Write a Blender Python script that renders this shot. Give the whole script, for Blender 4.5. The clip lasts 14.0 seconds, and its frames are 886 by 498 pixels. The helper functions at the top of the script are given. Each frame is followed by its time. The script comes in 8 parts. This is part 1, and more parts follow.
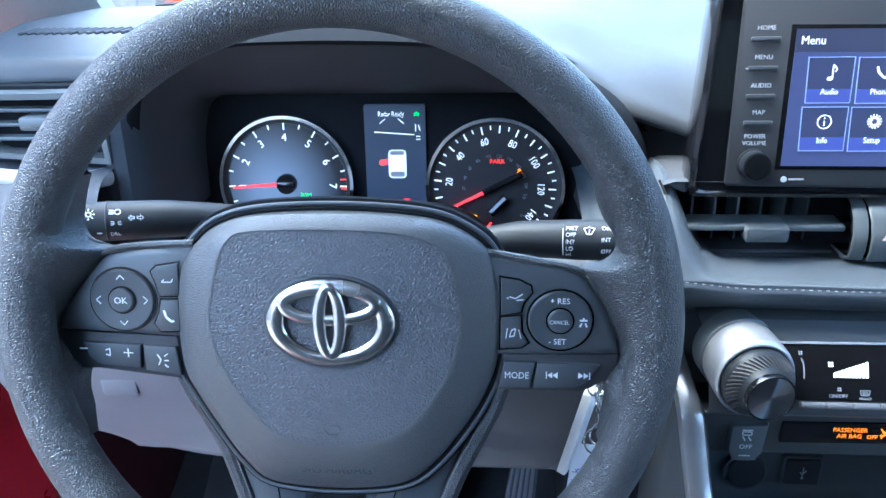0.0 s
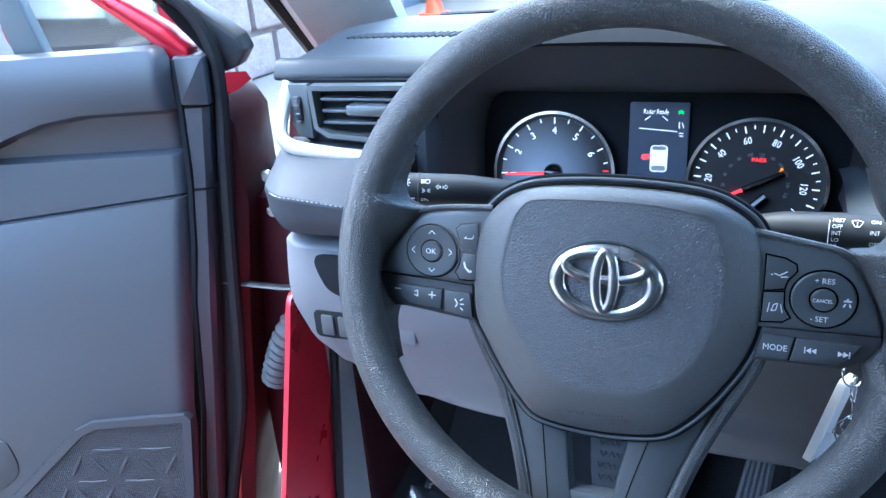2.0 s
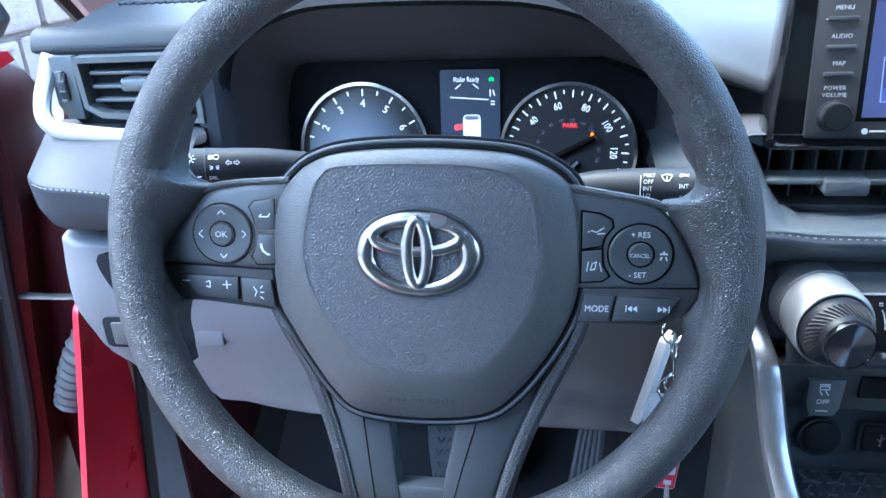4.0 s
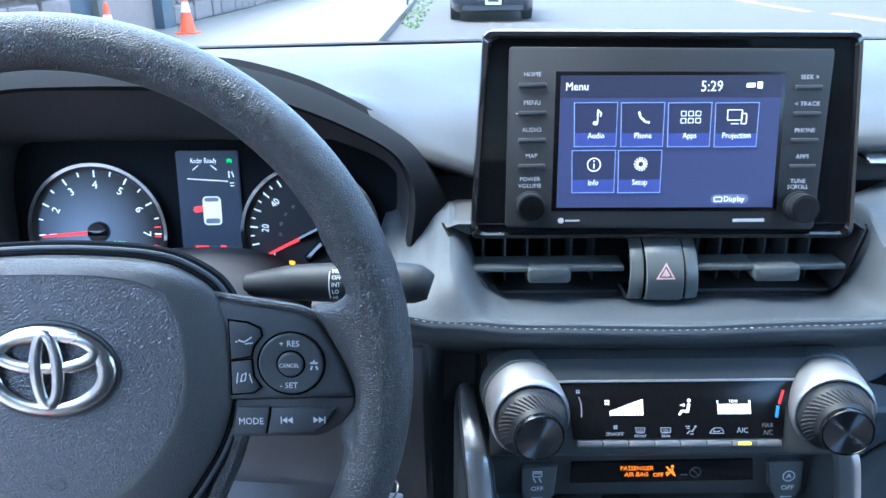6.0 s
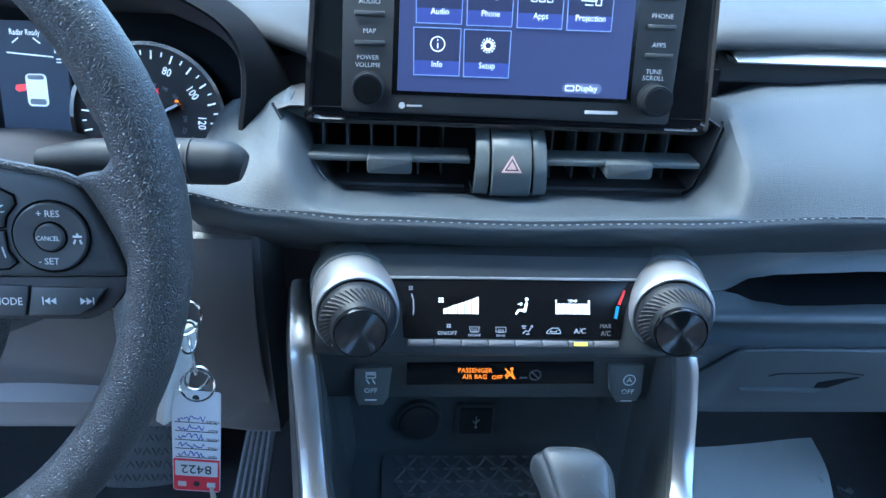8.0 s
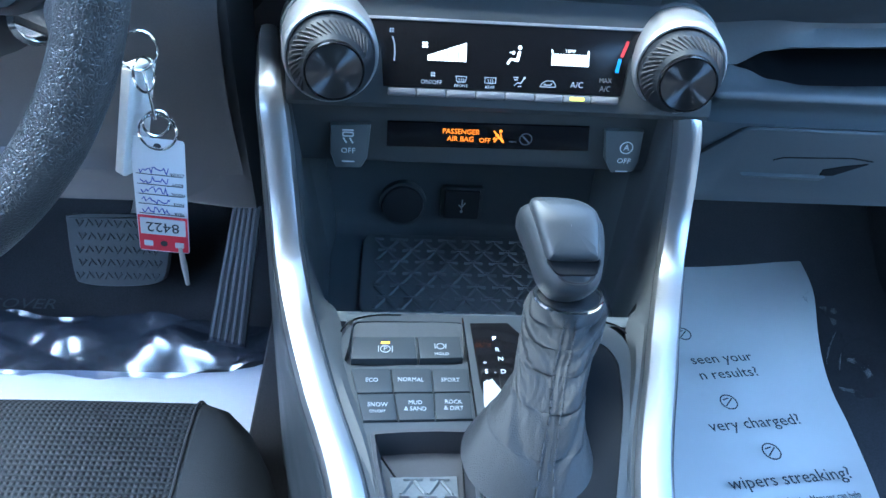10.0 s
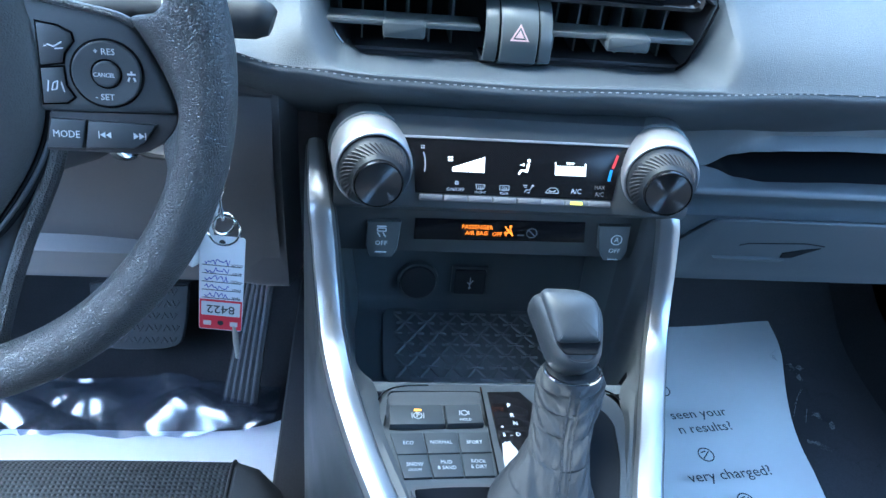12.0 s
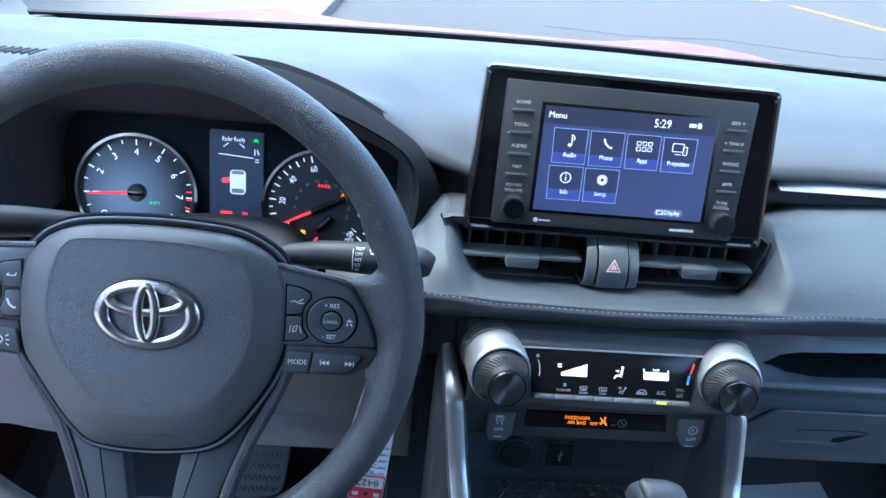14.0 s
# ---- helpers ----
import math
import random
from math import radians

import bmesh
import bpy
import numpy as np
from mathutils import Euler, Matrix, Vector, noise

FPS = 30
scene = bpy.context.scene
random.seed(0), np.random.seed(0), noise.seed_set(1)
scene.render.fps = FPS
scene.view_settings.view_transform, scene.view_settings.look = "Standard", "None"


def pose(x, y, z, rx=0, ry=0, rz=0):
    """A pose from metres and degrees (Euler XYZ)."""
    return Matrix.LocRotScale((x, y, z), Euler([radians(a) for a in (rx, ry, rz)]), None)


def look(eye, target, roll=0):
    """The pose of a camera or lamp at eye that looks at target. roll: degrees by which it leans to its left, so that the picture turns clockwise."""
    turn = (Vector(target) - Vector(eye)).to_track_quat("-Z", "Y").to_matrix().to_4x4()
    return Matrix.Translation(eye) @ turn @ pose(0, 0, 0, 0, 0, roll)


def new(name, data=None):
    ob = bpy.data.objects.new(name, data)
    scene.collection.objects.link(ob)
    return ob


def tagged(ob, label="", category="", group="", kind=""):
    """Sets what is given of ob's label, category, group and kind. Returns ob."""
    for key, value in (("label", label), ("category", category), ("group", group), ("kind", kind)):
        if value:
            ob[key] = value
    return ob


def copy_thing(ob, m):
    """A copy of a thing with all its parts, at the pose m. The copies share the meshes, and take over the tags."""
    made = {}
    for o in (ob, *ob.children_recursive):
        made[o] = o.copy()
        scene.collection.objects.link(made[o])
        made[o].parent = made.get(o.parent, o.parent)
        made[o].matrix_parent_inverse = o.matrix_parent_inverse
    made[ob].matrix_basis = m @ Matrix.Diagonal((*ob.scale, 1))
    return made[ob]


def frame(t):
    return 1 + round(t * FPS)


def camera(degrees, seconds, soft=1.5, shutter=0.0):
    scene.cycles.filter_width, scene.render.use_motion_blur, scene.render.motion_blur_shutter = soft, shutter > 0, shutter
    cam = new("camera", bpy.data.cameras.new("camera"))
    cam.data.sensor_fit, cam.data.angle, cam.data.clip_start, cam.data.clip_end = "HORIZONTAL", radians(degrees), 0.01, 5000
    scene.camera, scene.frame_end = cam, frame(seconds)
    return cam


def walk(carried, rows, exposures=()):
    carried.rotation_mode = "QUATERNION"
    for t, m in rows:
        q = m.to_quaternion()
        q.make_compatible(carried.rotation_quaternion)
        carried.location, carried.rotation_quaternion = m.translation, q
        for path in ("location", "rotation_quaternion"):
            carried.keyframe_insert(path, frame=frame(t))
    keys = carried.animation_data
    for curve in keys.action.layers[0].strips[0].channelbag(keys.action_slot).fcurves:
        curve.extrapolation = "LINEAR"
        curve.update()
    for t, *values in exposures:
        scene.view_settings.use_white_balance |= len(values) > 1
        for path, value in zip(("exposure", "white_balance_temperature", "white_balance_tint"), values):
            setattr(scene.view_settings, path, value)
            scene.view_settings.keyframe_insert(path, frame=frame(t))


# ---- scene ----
cam = camera(60.3, 14.0)
PATH = [
    (0, (0.095, -0.341, 1.291), (-0.073, 1.469, 0.459), -1.7),
    (0.5, (0.087, -0.356, 1.275), (-0.171, 1.432, 0.418), -1.8),
    (1, (0.089, -0.363, 1.28), (-0.296, 1.41, 0.437), -2.6),
    (1.5, (0.086, -0.384, 1.286), (-0.473, 1.356, 0.476), -3.8),
    (2, (0.079, -0.419, 1.297), (-0.652, 1.271, 0.517), -4.5),
    (2.5, (0.08, -0.423, 1.298), (-0.665, 1.268, 0.533), -4.7),
    (2.7, (0.077, -0.4, 1.29), (-0.553, 1.332, 0.513), -3.8),
    (4.8, (0.1, -0.363, 1.262), (-0.165, 1.442, 0.443), -2.8),
    (5, (0.125, -0.356, 1.267), (-0.112, 1.465, 0.476), -2.5),
    (5.5, (0.198, -0.337, 1.274), (0.11, 1.516, 0.526), -1.1),
    (6, (0.208, -0.336, 1.283), (0.183, 1.533, 0.572), -0.8),
    (6.5, (0.238, -0.33, 1.285), (0.286, 1.547, 0.596), -0.1),
    (7, (0.258, -0.324, 1.277), (0.354, 1.545, 0.573), 0.9),
    (7.5, (0.267, -0.325, 1.267), (0.389, 1.522, 0.511), 1.9),
    (8, (0.28, -0.313, 1.242), (0.412, 1.483, 0.373), 2.8),
    (8.5, (0.282, -0.316, 1.22), (0.419, 1.429, 0.252), 3.5),
    (9, (0.289, -0.312, 1.192), (0.425, 1.366, 0.112), 4.2),
    (9.2, (0.29, -0.311, 1.182), (0.428, 1.343, 0.066), 4.4),
    (11.3, (0.291, -0.313, 1.167), (0.5, 1.26, -0.05), 6.4),
    (11.5, (0.283, -0.318, 1.174), (0.499, 1.278, -0.012), 6.5),
    (12, (0.251, -0.362, 1.235), (0.469, 1.303, 0.147), 6.0),
    (12.5, (0.212, -0.407, 1.303), (0.424, 1.315, 0.307), 5.4),
    (13, (0.19, -0.44, 1.338), (0.382, 1.339, 0.446), 5.0),
    (13.5, (0.166, -0.448, 1.351), (0.317, 1.362, 0.515), 5.0),
    (14, (0.165, -0.448, 1.351), (0.284, 1.377, 0.542), 5.3),
]
walk(cam, [(t, look(eye, target, roll)) for t, eye, target, roll in PATH], [(0, 4.55, 5250, 0), (2.5, 4.45, 5250, 0), (5, 4.68, 5300, 0), (6, 4.3, 5300, 0), (7, 4.05, 5150, -2), (8, 4.25, 4950, -5), (9, 4.57, 4950, -5), (12, 4.6, 5000, -5), (13, 4.22, 5250, 0), (14, 4.06, 5250, 0)])

# ---- world and light ----
STOPS = 4.1
SUN_UP, SUN_ROUND = 66.0, -80.0
world = bpy.data.worlds.new("sky")
scene.world = world
world.use_nodes = True
_nt = world.node_tree
_sky = _nt.nodes.new("ShaderNodeTexSky")
_sky.sky_type = "NISHITA"
_sky.sun_disc = False
_sky.sun_elevation = radians(SUN_UP)
_sky.sun_rotation = radians(SUN_ROUND)
_sky.air_density, _sky.dust_density, _sky.ozone_density = 1.0, 3.0, 1.0
_bg = _nt.nodes["Background"]
_nt.links.new(_sky.outputs[0], _bg.inputs[0])
_bg.inputs[1].default_value = 0.15
_sun = bpy.data.lights.new("sun", "SUN")
_sun.energy, _sun.angle, _sun.color = 0.42, radians(50), (1.0, 0.96, 0.90)
_sun_ob = new("sun", _sun)
_sun_ob.matrix_world = look((20 * math.cos(radians(SUN_UP)) * math.sin(radians(SUN_ROUND)), 20 * math.cos(radians(SUN_UP)) * math.cos(radians(SUN_ROUND)), 20 * math.sin(radians(SUN_UP))), (0, 0, 0))


# ---- materials ----
def mat(name, color, rough=0.5, metal=0.0, grain="", size=400.0, bump=0.15, vary=0.12, emit=0.0, coat=0.0, spec=0.5):
    """A procedural material: base colour with mottling at two scales, and relief by kind of grain."""
    m = bpy.data.materials.new(name)
    m.use_nodes = True
    nt = m.node_tree
    b = nt.nodes["Principled BSDF"]
    b.inputs["Roughness"].default_value = rough
    b.inputs["Metallic"].default_value = metal
    b.inputs["Specular IOR Level"].default_value = spec
    b.inputs["Coat Weight"].default_value = coat
    b.inputs["Coat Roughness"].default_value = 0.06
    col = (*color, 1)
    b.inputs["Base Color"].default_value = col
    if emit:
        b.inputs["Emission Color"].default_value = col
        b.inputs["Emission Strength"].default_value = emit * 2 ** -STOPS
        return m
    tc = nt.nodes.new("ShaderNodeTexCoord")
    big = nt.nodes.new("ShaderNodeTexNoise")
    big.inputs["Scale"].default_value = 14.0
    big.inputs["Detail"].default_value = 4
    fine = nt.nodes.new("ShaderNodeTexNoise")
    fine.inputs["Scale"].default_value = size * 0.8
    fine.inputs["Detail"].default_value = 2
    nt.links.new(tc.outputs["Object"], big.inputs["Vector"])
    nt.links.new(tc.outputs["Object"], fine.inputs["Vector"])
    add = nt.nodes.new("ShaderNodeMath")
    add.operation = "ADD"
    nt.links.new(big.outputs[0], add.inputs[0])
    nt.links.new(fine.outputs[0], add.inputs[1])
    ramp = nt.nodes.new("ShaderNodeMapRange")
    ramp.inputs["From Min"].default_value, ramp.inputs["From Max"].default_value = 0.6, 1.4
    ramp.inputs["To Min"].default_value, ramp.inputs["To Max"].default_value = 1 - vary, 1 + vary
    nt.links.new(add.outputs[0], ramp.inputs["Value"])
    mul = nt.nodes.new("ShaderNodeVectorMath")
    mul.operation = "SCALE"
    mul.inputs[0].default_value = color
    nt.links.new(ramp.outputs[0], mul.inputs["Scale"])
    nt.links.new(mul.outputs[0], b.inputs["Base Color"])
    rr = nt.nodes.new("ShaderNodeMapRange")
    rr.inputs["From Min"].default_value, rr.inputs["From Max"].default_value = 0.3, 0.7
    rr.inputs["To Min"].default_value, rr.inputs["To Max"].default_value = max(0.02, rough - 0.06), min(1, rough + 0.06)
    nt.links.new(big.outputs[0], rr.inputs["Value"])
    nt.links.new(rr.outputs[0], b.inputs["Roughness"])
    if grain:
        bp = nt.nodes.new("ShaderNodeBump")
        bp.inputs["Strength"].default_value = bump
        bp.inputs["Distance"].default_value = 0.0006
        if grain == "leather":
            v = nt.nodes.new("ShaderNodeTexVoronoi")
            v.feature = "DISTANCE_TO_EDGE"
            v.inputs["Scale"].default_value = size
            warp = nt.nodes.new("ShaderNodeTexNoise")
            warp.inputs["Scale"].default_value = size * 0.35
            mix = nt.nodes.new("ShaderNodeMix")
            mix.data_type = "VECTOR"
            mix.inputs["Factor"].default_value = 0.0012
            bp.inputs["Distance"].default_value = 0.00030
            soft = nt.nodes.new("ShaderNodeMapRange")
            soft.interpolation_type = "SMOOTHSTEP"
            soft.inputs["From Min"].default_value, soft.inputs["From Max"].default_value = -0.05, 0.30
            nt.links.new(tc.outputs["Object"], warp.inputs["Vector"])
            nt.links.new(tc.outputs["Object"], mix.inputs[4])
            nt.links.new(warp.outputs["Color"], mix.inputs[5])
            nt.links.new(mix.outputs[1], v.inputs["Vector"])
            nt.links.new(v.outputs["Distance"], soft.inputs["Value"])
            nt.links.new(soft.outputs[0], bp.inputs["Height"])
        elif grain == "weave":
            w1 = nt.nodes.new("ShaderNodeTexWave")
            w1.inputs["Scale"].default_value = size
            w1.bands_direction = "X"
            w2 = nt.nodes.new("ShaderNodeTexWave")
            w2.inputs["Scale"].default_value = size
            w2.bands_direction = "Y"
            m2 = nt.nodes.new("ShaderNodeMath")
            m2.operation = "MULTIPLY"
            for w, k in ((w1, 0), (w2, 1)):
                nt.links.new(tc.outputs["Object"], w.inputs["Vector"])
                nt.links.new(w.outputs["Fac"], m2.inputs[k])
            nt.links.new(m2.outputs[0], bp.inputs["Height"])
            bp.inputs["Distance"].default_value = 0.0015
        else:
            n = nt.nodes.new("ShaderNodeTexNoise")
            n.inputs["Scale"].default_value = size
            n.inputs["Detail"].default_value = 3
            nt.links.new(tc.outputs["Object"], n.inputs["Vector"])
            nt.links.new(n.outputs[0], bp.inputs["Height"])
            bp.inputs["Distance"].default_value = 0.0003 if grain == "fine" else 0.01
        nt.links.new(bp.outputs[0], b.inputs["Normal"])
    return m


RIM = mat("wheel_urethane", (0.034, 0.037, 0.040), 0.36, grain="leather", size=620, bump=1.0, spec=0.75)
PAD = mat("airbag_leather_grain", (0.060, 0.066, 0.076), 0.42, grain="leather", size=480, bump=1.0, spec=0.65)
SOFT = mat("soft_dash_skin", (0.048, 0.052, 0.056), 0.55, grain="leather", size=900, bump=0.3, spec=0.3)
SATIN = mat("satin_black_plastic", (0.078, 0.089, 0.093), 0.38, grain="fine", size=1500, bump=0.2)
BUTTON = mat("button_plastic", (0.044, 0.050, 0.055), 0.42, grain="fine", size=1800, bump=0.12)
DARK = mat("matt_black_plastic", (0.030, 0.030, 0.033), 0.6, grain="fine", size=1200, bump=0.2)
GREYP = mat("grey_moulded_plastic", (0.110, 0.112, 0.122), 0.55, grain="fine", size=1400, bump=0.3)
DOORP = mat("door_moulded_plastic", (0.027, 0.030, 0.037), 0.45, grain="fine", size=1400, bump=0.3)
GLOSS = mat("piano_black", (0.006, 0.006, 0.007), 0.08, coat=0.4, vary=0.05, spec=0.3)
PANELG = mat("charcoal_bezel_plastic", (0.030, 0.032, 0.035), 0.5, grain="fine", size=1600, bump=0.1)
BADGEM = mat("satin_chrome", (0.62, 0.62, 0.61), 0.26, 1.0, vary=0.03)
CHROME = mat("chrome", (0.860, 0.860, 0.850), 0.13, 1.0, vary=0.03)
SILVER = mat("satin_silver_paint", (0.46, 0.47, 0.48), 0.46, 0.8, grain="fine", size=2500, bump=0.08, vary=0.04)
SPUN = mat("spun_dark_metal", (0.050, 0.050, 0.055), 0.25, 0.9, vary=0.2)
RUBBER = mat("black_rubber", (0.034, 0.037, 0.040), 0.7, grain="fine", size=900, bump=0.3)
CARPET = mat("black_carpet", (0.022, 0.022, 0.025), 0.95, grain="fine", size=700, bump=1.0, vary=0.5)
CLOTH = mat("woven_seat_cloth", (0.014, 0.0165, 0.020), 0.85, grain="weave", size=70, bump=1.0, vary=0.3)
CLOTH2 = mat("plain_seat_cloth", (0.022, 0.025, 0.029), 0.8, grain="fine", size=900, bump=0.6, vary=0.2)
PAPER = mat("white_paper", (0.560, 0.555, 0.535), 0.75, grain="coarse", size=9, bump=0.25, vary=0.05)
REDPAINT = mat("metallic_red_paint", (0.420, 0.010, 0.026), 0.32, 0.25, coat=0.35, vary=0.06)
# the body red again, darkened to hold the shade of the door gap
SHADED_RED = mat("red_paint_in_shade", (0.026, 0.002, 0.004), 0.5, 0.1, coat=0.15, vary=0.15, spec=0.25)
WHITE = mat("white_print", (0.600, 0.620, 0.640), 0.6, vary=0.02)
RAILM = mat("satin_silver_rail", (0.34, 0.35, 0.36), 0.34, 0.85, grain="fine", size=2500, bump=0.06, vary=0.04)
KEYINK = mat("pale_key_print", (0.30, 0.32, 0.35), 0.6, vary=0.03)
UNLIT = mat("unlit_grey_print", (0.085, 0.09, 0.10), 0.7, vary=0.05)
GREYINK = mat("grey_print", (0.030, 0.033, 0.038), 0.7, vary=0.05)
THREAD = mat("pale_stitch_thread", (0.320, 0.340, 0.370), 0.8, vary=0.1)
PILLAR = mat("light_grey_pillar_trim", (0.55, 0.56, 0.56), 0.7, grain="fine", size=900, bump=0.3)
SPOKE = mat("spoke_plastic", (0.058, 0.064, 0.070), 0.40, grain="fine", size=1500, bump=0.2)
GAITER = mat("gaiter_leather", (0.018, 0.020, 0.023), 0.52, grain="leather", size=900, bump=0.35, spec=0.4)
KNOBSKIN = mat("smooth_knob_leather", (0.040, 0.045, 0.050), 0.42, grain="leather", size=1300, bump=0.12, spec=0.45)
KNOBM = mat("dark_grey_knob_plastic", (0.014, 0.016, 0.019), 0.42, grain="fine", size=1500, bump=0.15, spec=0.25)
STRAP = mat("black_coated_steel", (0.05, 0.05, 0.052), 0.45, 0.3, vary=0.2)
GLOVE = mat("glove_box_plastic", (0.068, 0.077, 0.084), 0.5, grain="fine", size=1400, bump=0.3, spec=0.35)
STEEL = mat("bare_steel", (0.45, 0.45, 0.46), 0.3, 0.9, vary=0.2)
CONSOLE = mat("console_plastic", (0.036, 0.042, 0.047), 0.45, grain="fine", size=1400, bump=0.25, spec=0.35)
STALK = mat("stalk_plastic", (0.014, 0.016, 0.018), 0.5, grain="fine", size=1500, bump=0.2, spec=0.3)
TRAYMAT = mat("ribbed_tray_rubber", (0.115, 0.128, 0.136), 0.65, grain="fine", size=900, bump=0.3)
# hood plastic; its black also stands in for shade in recesses and slots
HOODM = mat("dull_black_hood_and_shade", (0.014, 0.015, 0.017), 0.9, grain="fine", size=1400, bump=0.2, spec=0.03)
KEYTOP = mat("dark_key_plastic", (0.032, 0.038, 0.043), 0.5, grain="fine", size=1800, bump=0.12, spec=0.2)
BONNETM = mat("metallic_red_bonnet", (0.15, 0.008, 0.012), 0.42, 0.1, vary=0.06, coat=0.12, spec=0.2)
SHELFM = mat("shelf_plastic", (0.110, 0.122, 0.132), 0.45, grain="fine", size=1400, bump=0.3, spec=0.4)
ROLL = mat("soft_roll_skin", (0.054, 0.064, 0.074), 0.50, grain="leather", size=760, bump=0.5, spec=0.35)
TRAYP = mat("tray_plastic", (0.080, 0.092, 0.100), 0.5, grain="fine", size=1400, bump=0.25, spec=0.3)
SEAL = mat("black_seal_rubber", (0.010, 0.010, 0.011), 0.6, grain="fine", size=900, bump=0.2, spec=0.2)
DULLGLASS = mat("dark_display_glass", (0.006, 0.006, 0.007), 0.22, vary=0.05, spec=0.25)
KICK = mat("pale_grey_kick_panel", (0.17, 0.18, 0.20), 0.6, grain="fine", size=1200, bump=0.3)
LIT_WHITE = mat("lit_white", (0.85, 0.90, 1.0), emit=0.95)
LIT_DIM = mat("lit_dim_white", (0.26, 0.28, 0.32), emit=0.03)
LIT_PALE = mat("lit_pale_display", (0.95, 0.92, 0.85), emit=1.0)
LIT_RED = mat("lit_red", (1.0, 0.04, 0.05), emit=1.6)
LIT_GREEN = mat("lit_green", (0.05, 0.9, 0.12), emit=0.9)
LIT_AMBER = mat("lit_amber", (1.0, 0.42, 0.03), emit=1.6)
LIT_ORANGE = mat("lit_orange", (1.0, 0.22, 0.01), emit=1.5)
LIT_YELLOW = mat("lit_yellow", (0.95, 0.9, 0.05), emit=1.4)
LIT_BLUE = mat("lit_blue", (0.08, 0.25, 0.9), emit=0.7)
SCREEN = mat("lit_screen_blue", (0.046, 0.056, 0.135), emit=0.40)
SCREENTOP = mat("lit_screen_bar", (0.03, 0.035, 0.07), emit=0.35)
TILE = mat("lit_tile_blue", (0.06, 0.08, 0.30), emit=0.22)
TILEDARK = mat("lit_tile_dark", (0.030, 0.036, 0.085), emit=0.42)
MIDDISP = mat("lit_cluster_display", (0.05, 0.065, 0.10), emit=0.075)


# ---- building helpers ----
def part(name, bm, material, parent=None, label="", smooth=35):
    """Links a bmesh as one mesh object under a thing or a part."""
    bmesh.ops.remove_doubles(bm, verts=bm.verts, dist=1e-6)
    bmesh.ops.recalc_face_normals(bm, faces=bm.faces)
    me = bpy.data.meshes.new(name)
    bm.to_mesh(me)
    bm.free()
    for p in me.polygons:
        p.use_smooth = True
    me.set_sharp_from_angle(angle=radians(smooth))
    me.materials.append(material)
    ob = new(name, me)
    if parent is not None:
        ob.parent = parent
    if label:
        tagged(ob, label)
    return ob


def pieces(name, bm, material, parent, gap=0.0012, label=""):
    """Links the separate marks in a bmesh as parts of their own; strokes closer than gap stay one mark."""
    bm.verts.index_update()
    bm.verts.ensure_lookup_table()
    seen, isl = set(), []
    for v in bm.verts:
        if v.index in seen:
            continue
        stack, grp = [v], []
        seen.add(v.index)
        while stack:
            q = stack.pop()
            grp.append(q)
            for e in q.link_edges:
                o = e.other_vert(q)
                if o.index not in seen:
                    seen.add(o.index)
                    stack.append(o)
        isl.append([grp, [min(q.co[i] for q in grp) for i in range(3)], [max(q.co[i] for q in grp) for i in range(3)]])
    done = []
    while isl:
        g = isl.pop()
        k = 0
        while k < len(isl):
            o = isl[k]
            if all(o[1][i] - gap < g[2][i] and g[1][i] - gap < o[2][i] for i in range(3)):
                g = [g[0] + o[0], [min(a, b) for a, b in zip(g[1], o[1])], [max(a, b) for a, b in zip(g[2], o[2])]]
                isl.pop(k)
                k = 0
            else:
                k += 1
        done.append(g[0])
    for grp in done:
        b2 = bmesh.new()
        at = {v.index: b2.verts.new(v.co) for v in grp}
        for f in {f for v in grp for f in v.link_faces}:
            b2.faces.new([at[v.index] for v in f.verts])
        part(name, b2, material, parent, label)
    bm.free()


def thing(name, m, label, category, group="", kind=""):
    ob = new(name)
    ob.empty_display_size = 0.02
    ob.matrix_world = m
    return tagged(ob, label, category, group, kind)


def panel(x, y, z, tilt):
    """Local x right, local y up the face, local z out of it; the face's top leans away by tilt degrees."""
    return pose(x, y, z, 90 - tilt, 0, 0)


def rrect(w, h, r, n=4, cx=0.0, cy=0.0):
    out = []
    for k, (sx, sy) in enumerate(((1, 1), (-1, 1), (-1, -1), (1, -1))):
        for i in range(n + 1):
            a = math.pi / 2 * (k + i / n)
            out.append((cx + sx * (w / 2 - r) + r * math.cos(a), cy + sy * (h / 2 - r) + r * math.sin(a)))
    return out


def rpoly(pts, r, n=4):
    """A polygon with its corners rounded to radius r."""
    out = []
    k = len(pts)
    for i in range(k):
        a, b, c = Vector(pts[i - 1]), Vector(pts[i]), Vector(pts[(i + 1) % k])
        u, w = (a - b).normalized(), (c - b).normalized()
        ang = u.angle(w)
        d = min(r / max(math.tan(ang / 2), 0.05), (a - b).length * 0.45, (c - b).length * 0.45)
        p, q = b + u * d, b + w * d
        for j in range(n + 1):
            t = j / n
            v = p * (1 - t) ** 2 + b * 2 * t * (1 - t) + q * t * t
            out.append((v.x, v.y))
    return out


def ellipse(a, b, n=48, cx=0.0, cy=0.0):
    return [(cx + a * math.cos(2 * math.pi * i / n), cy + b * math.sin(2 * math.pi * i / n)) for i in range(n)]


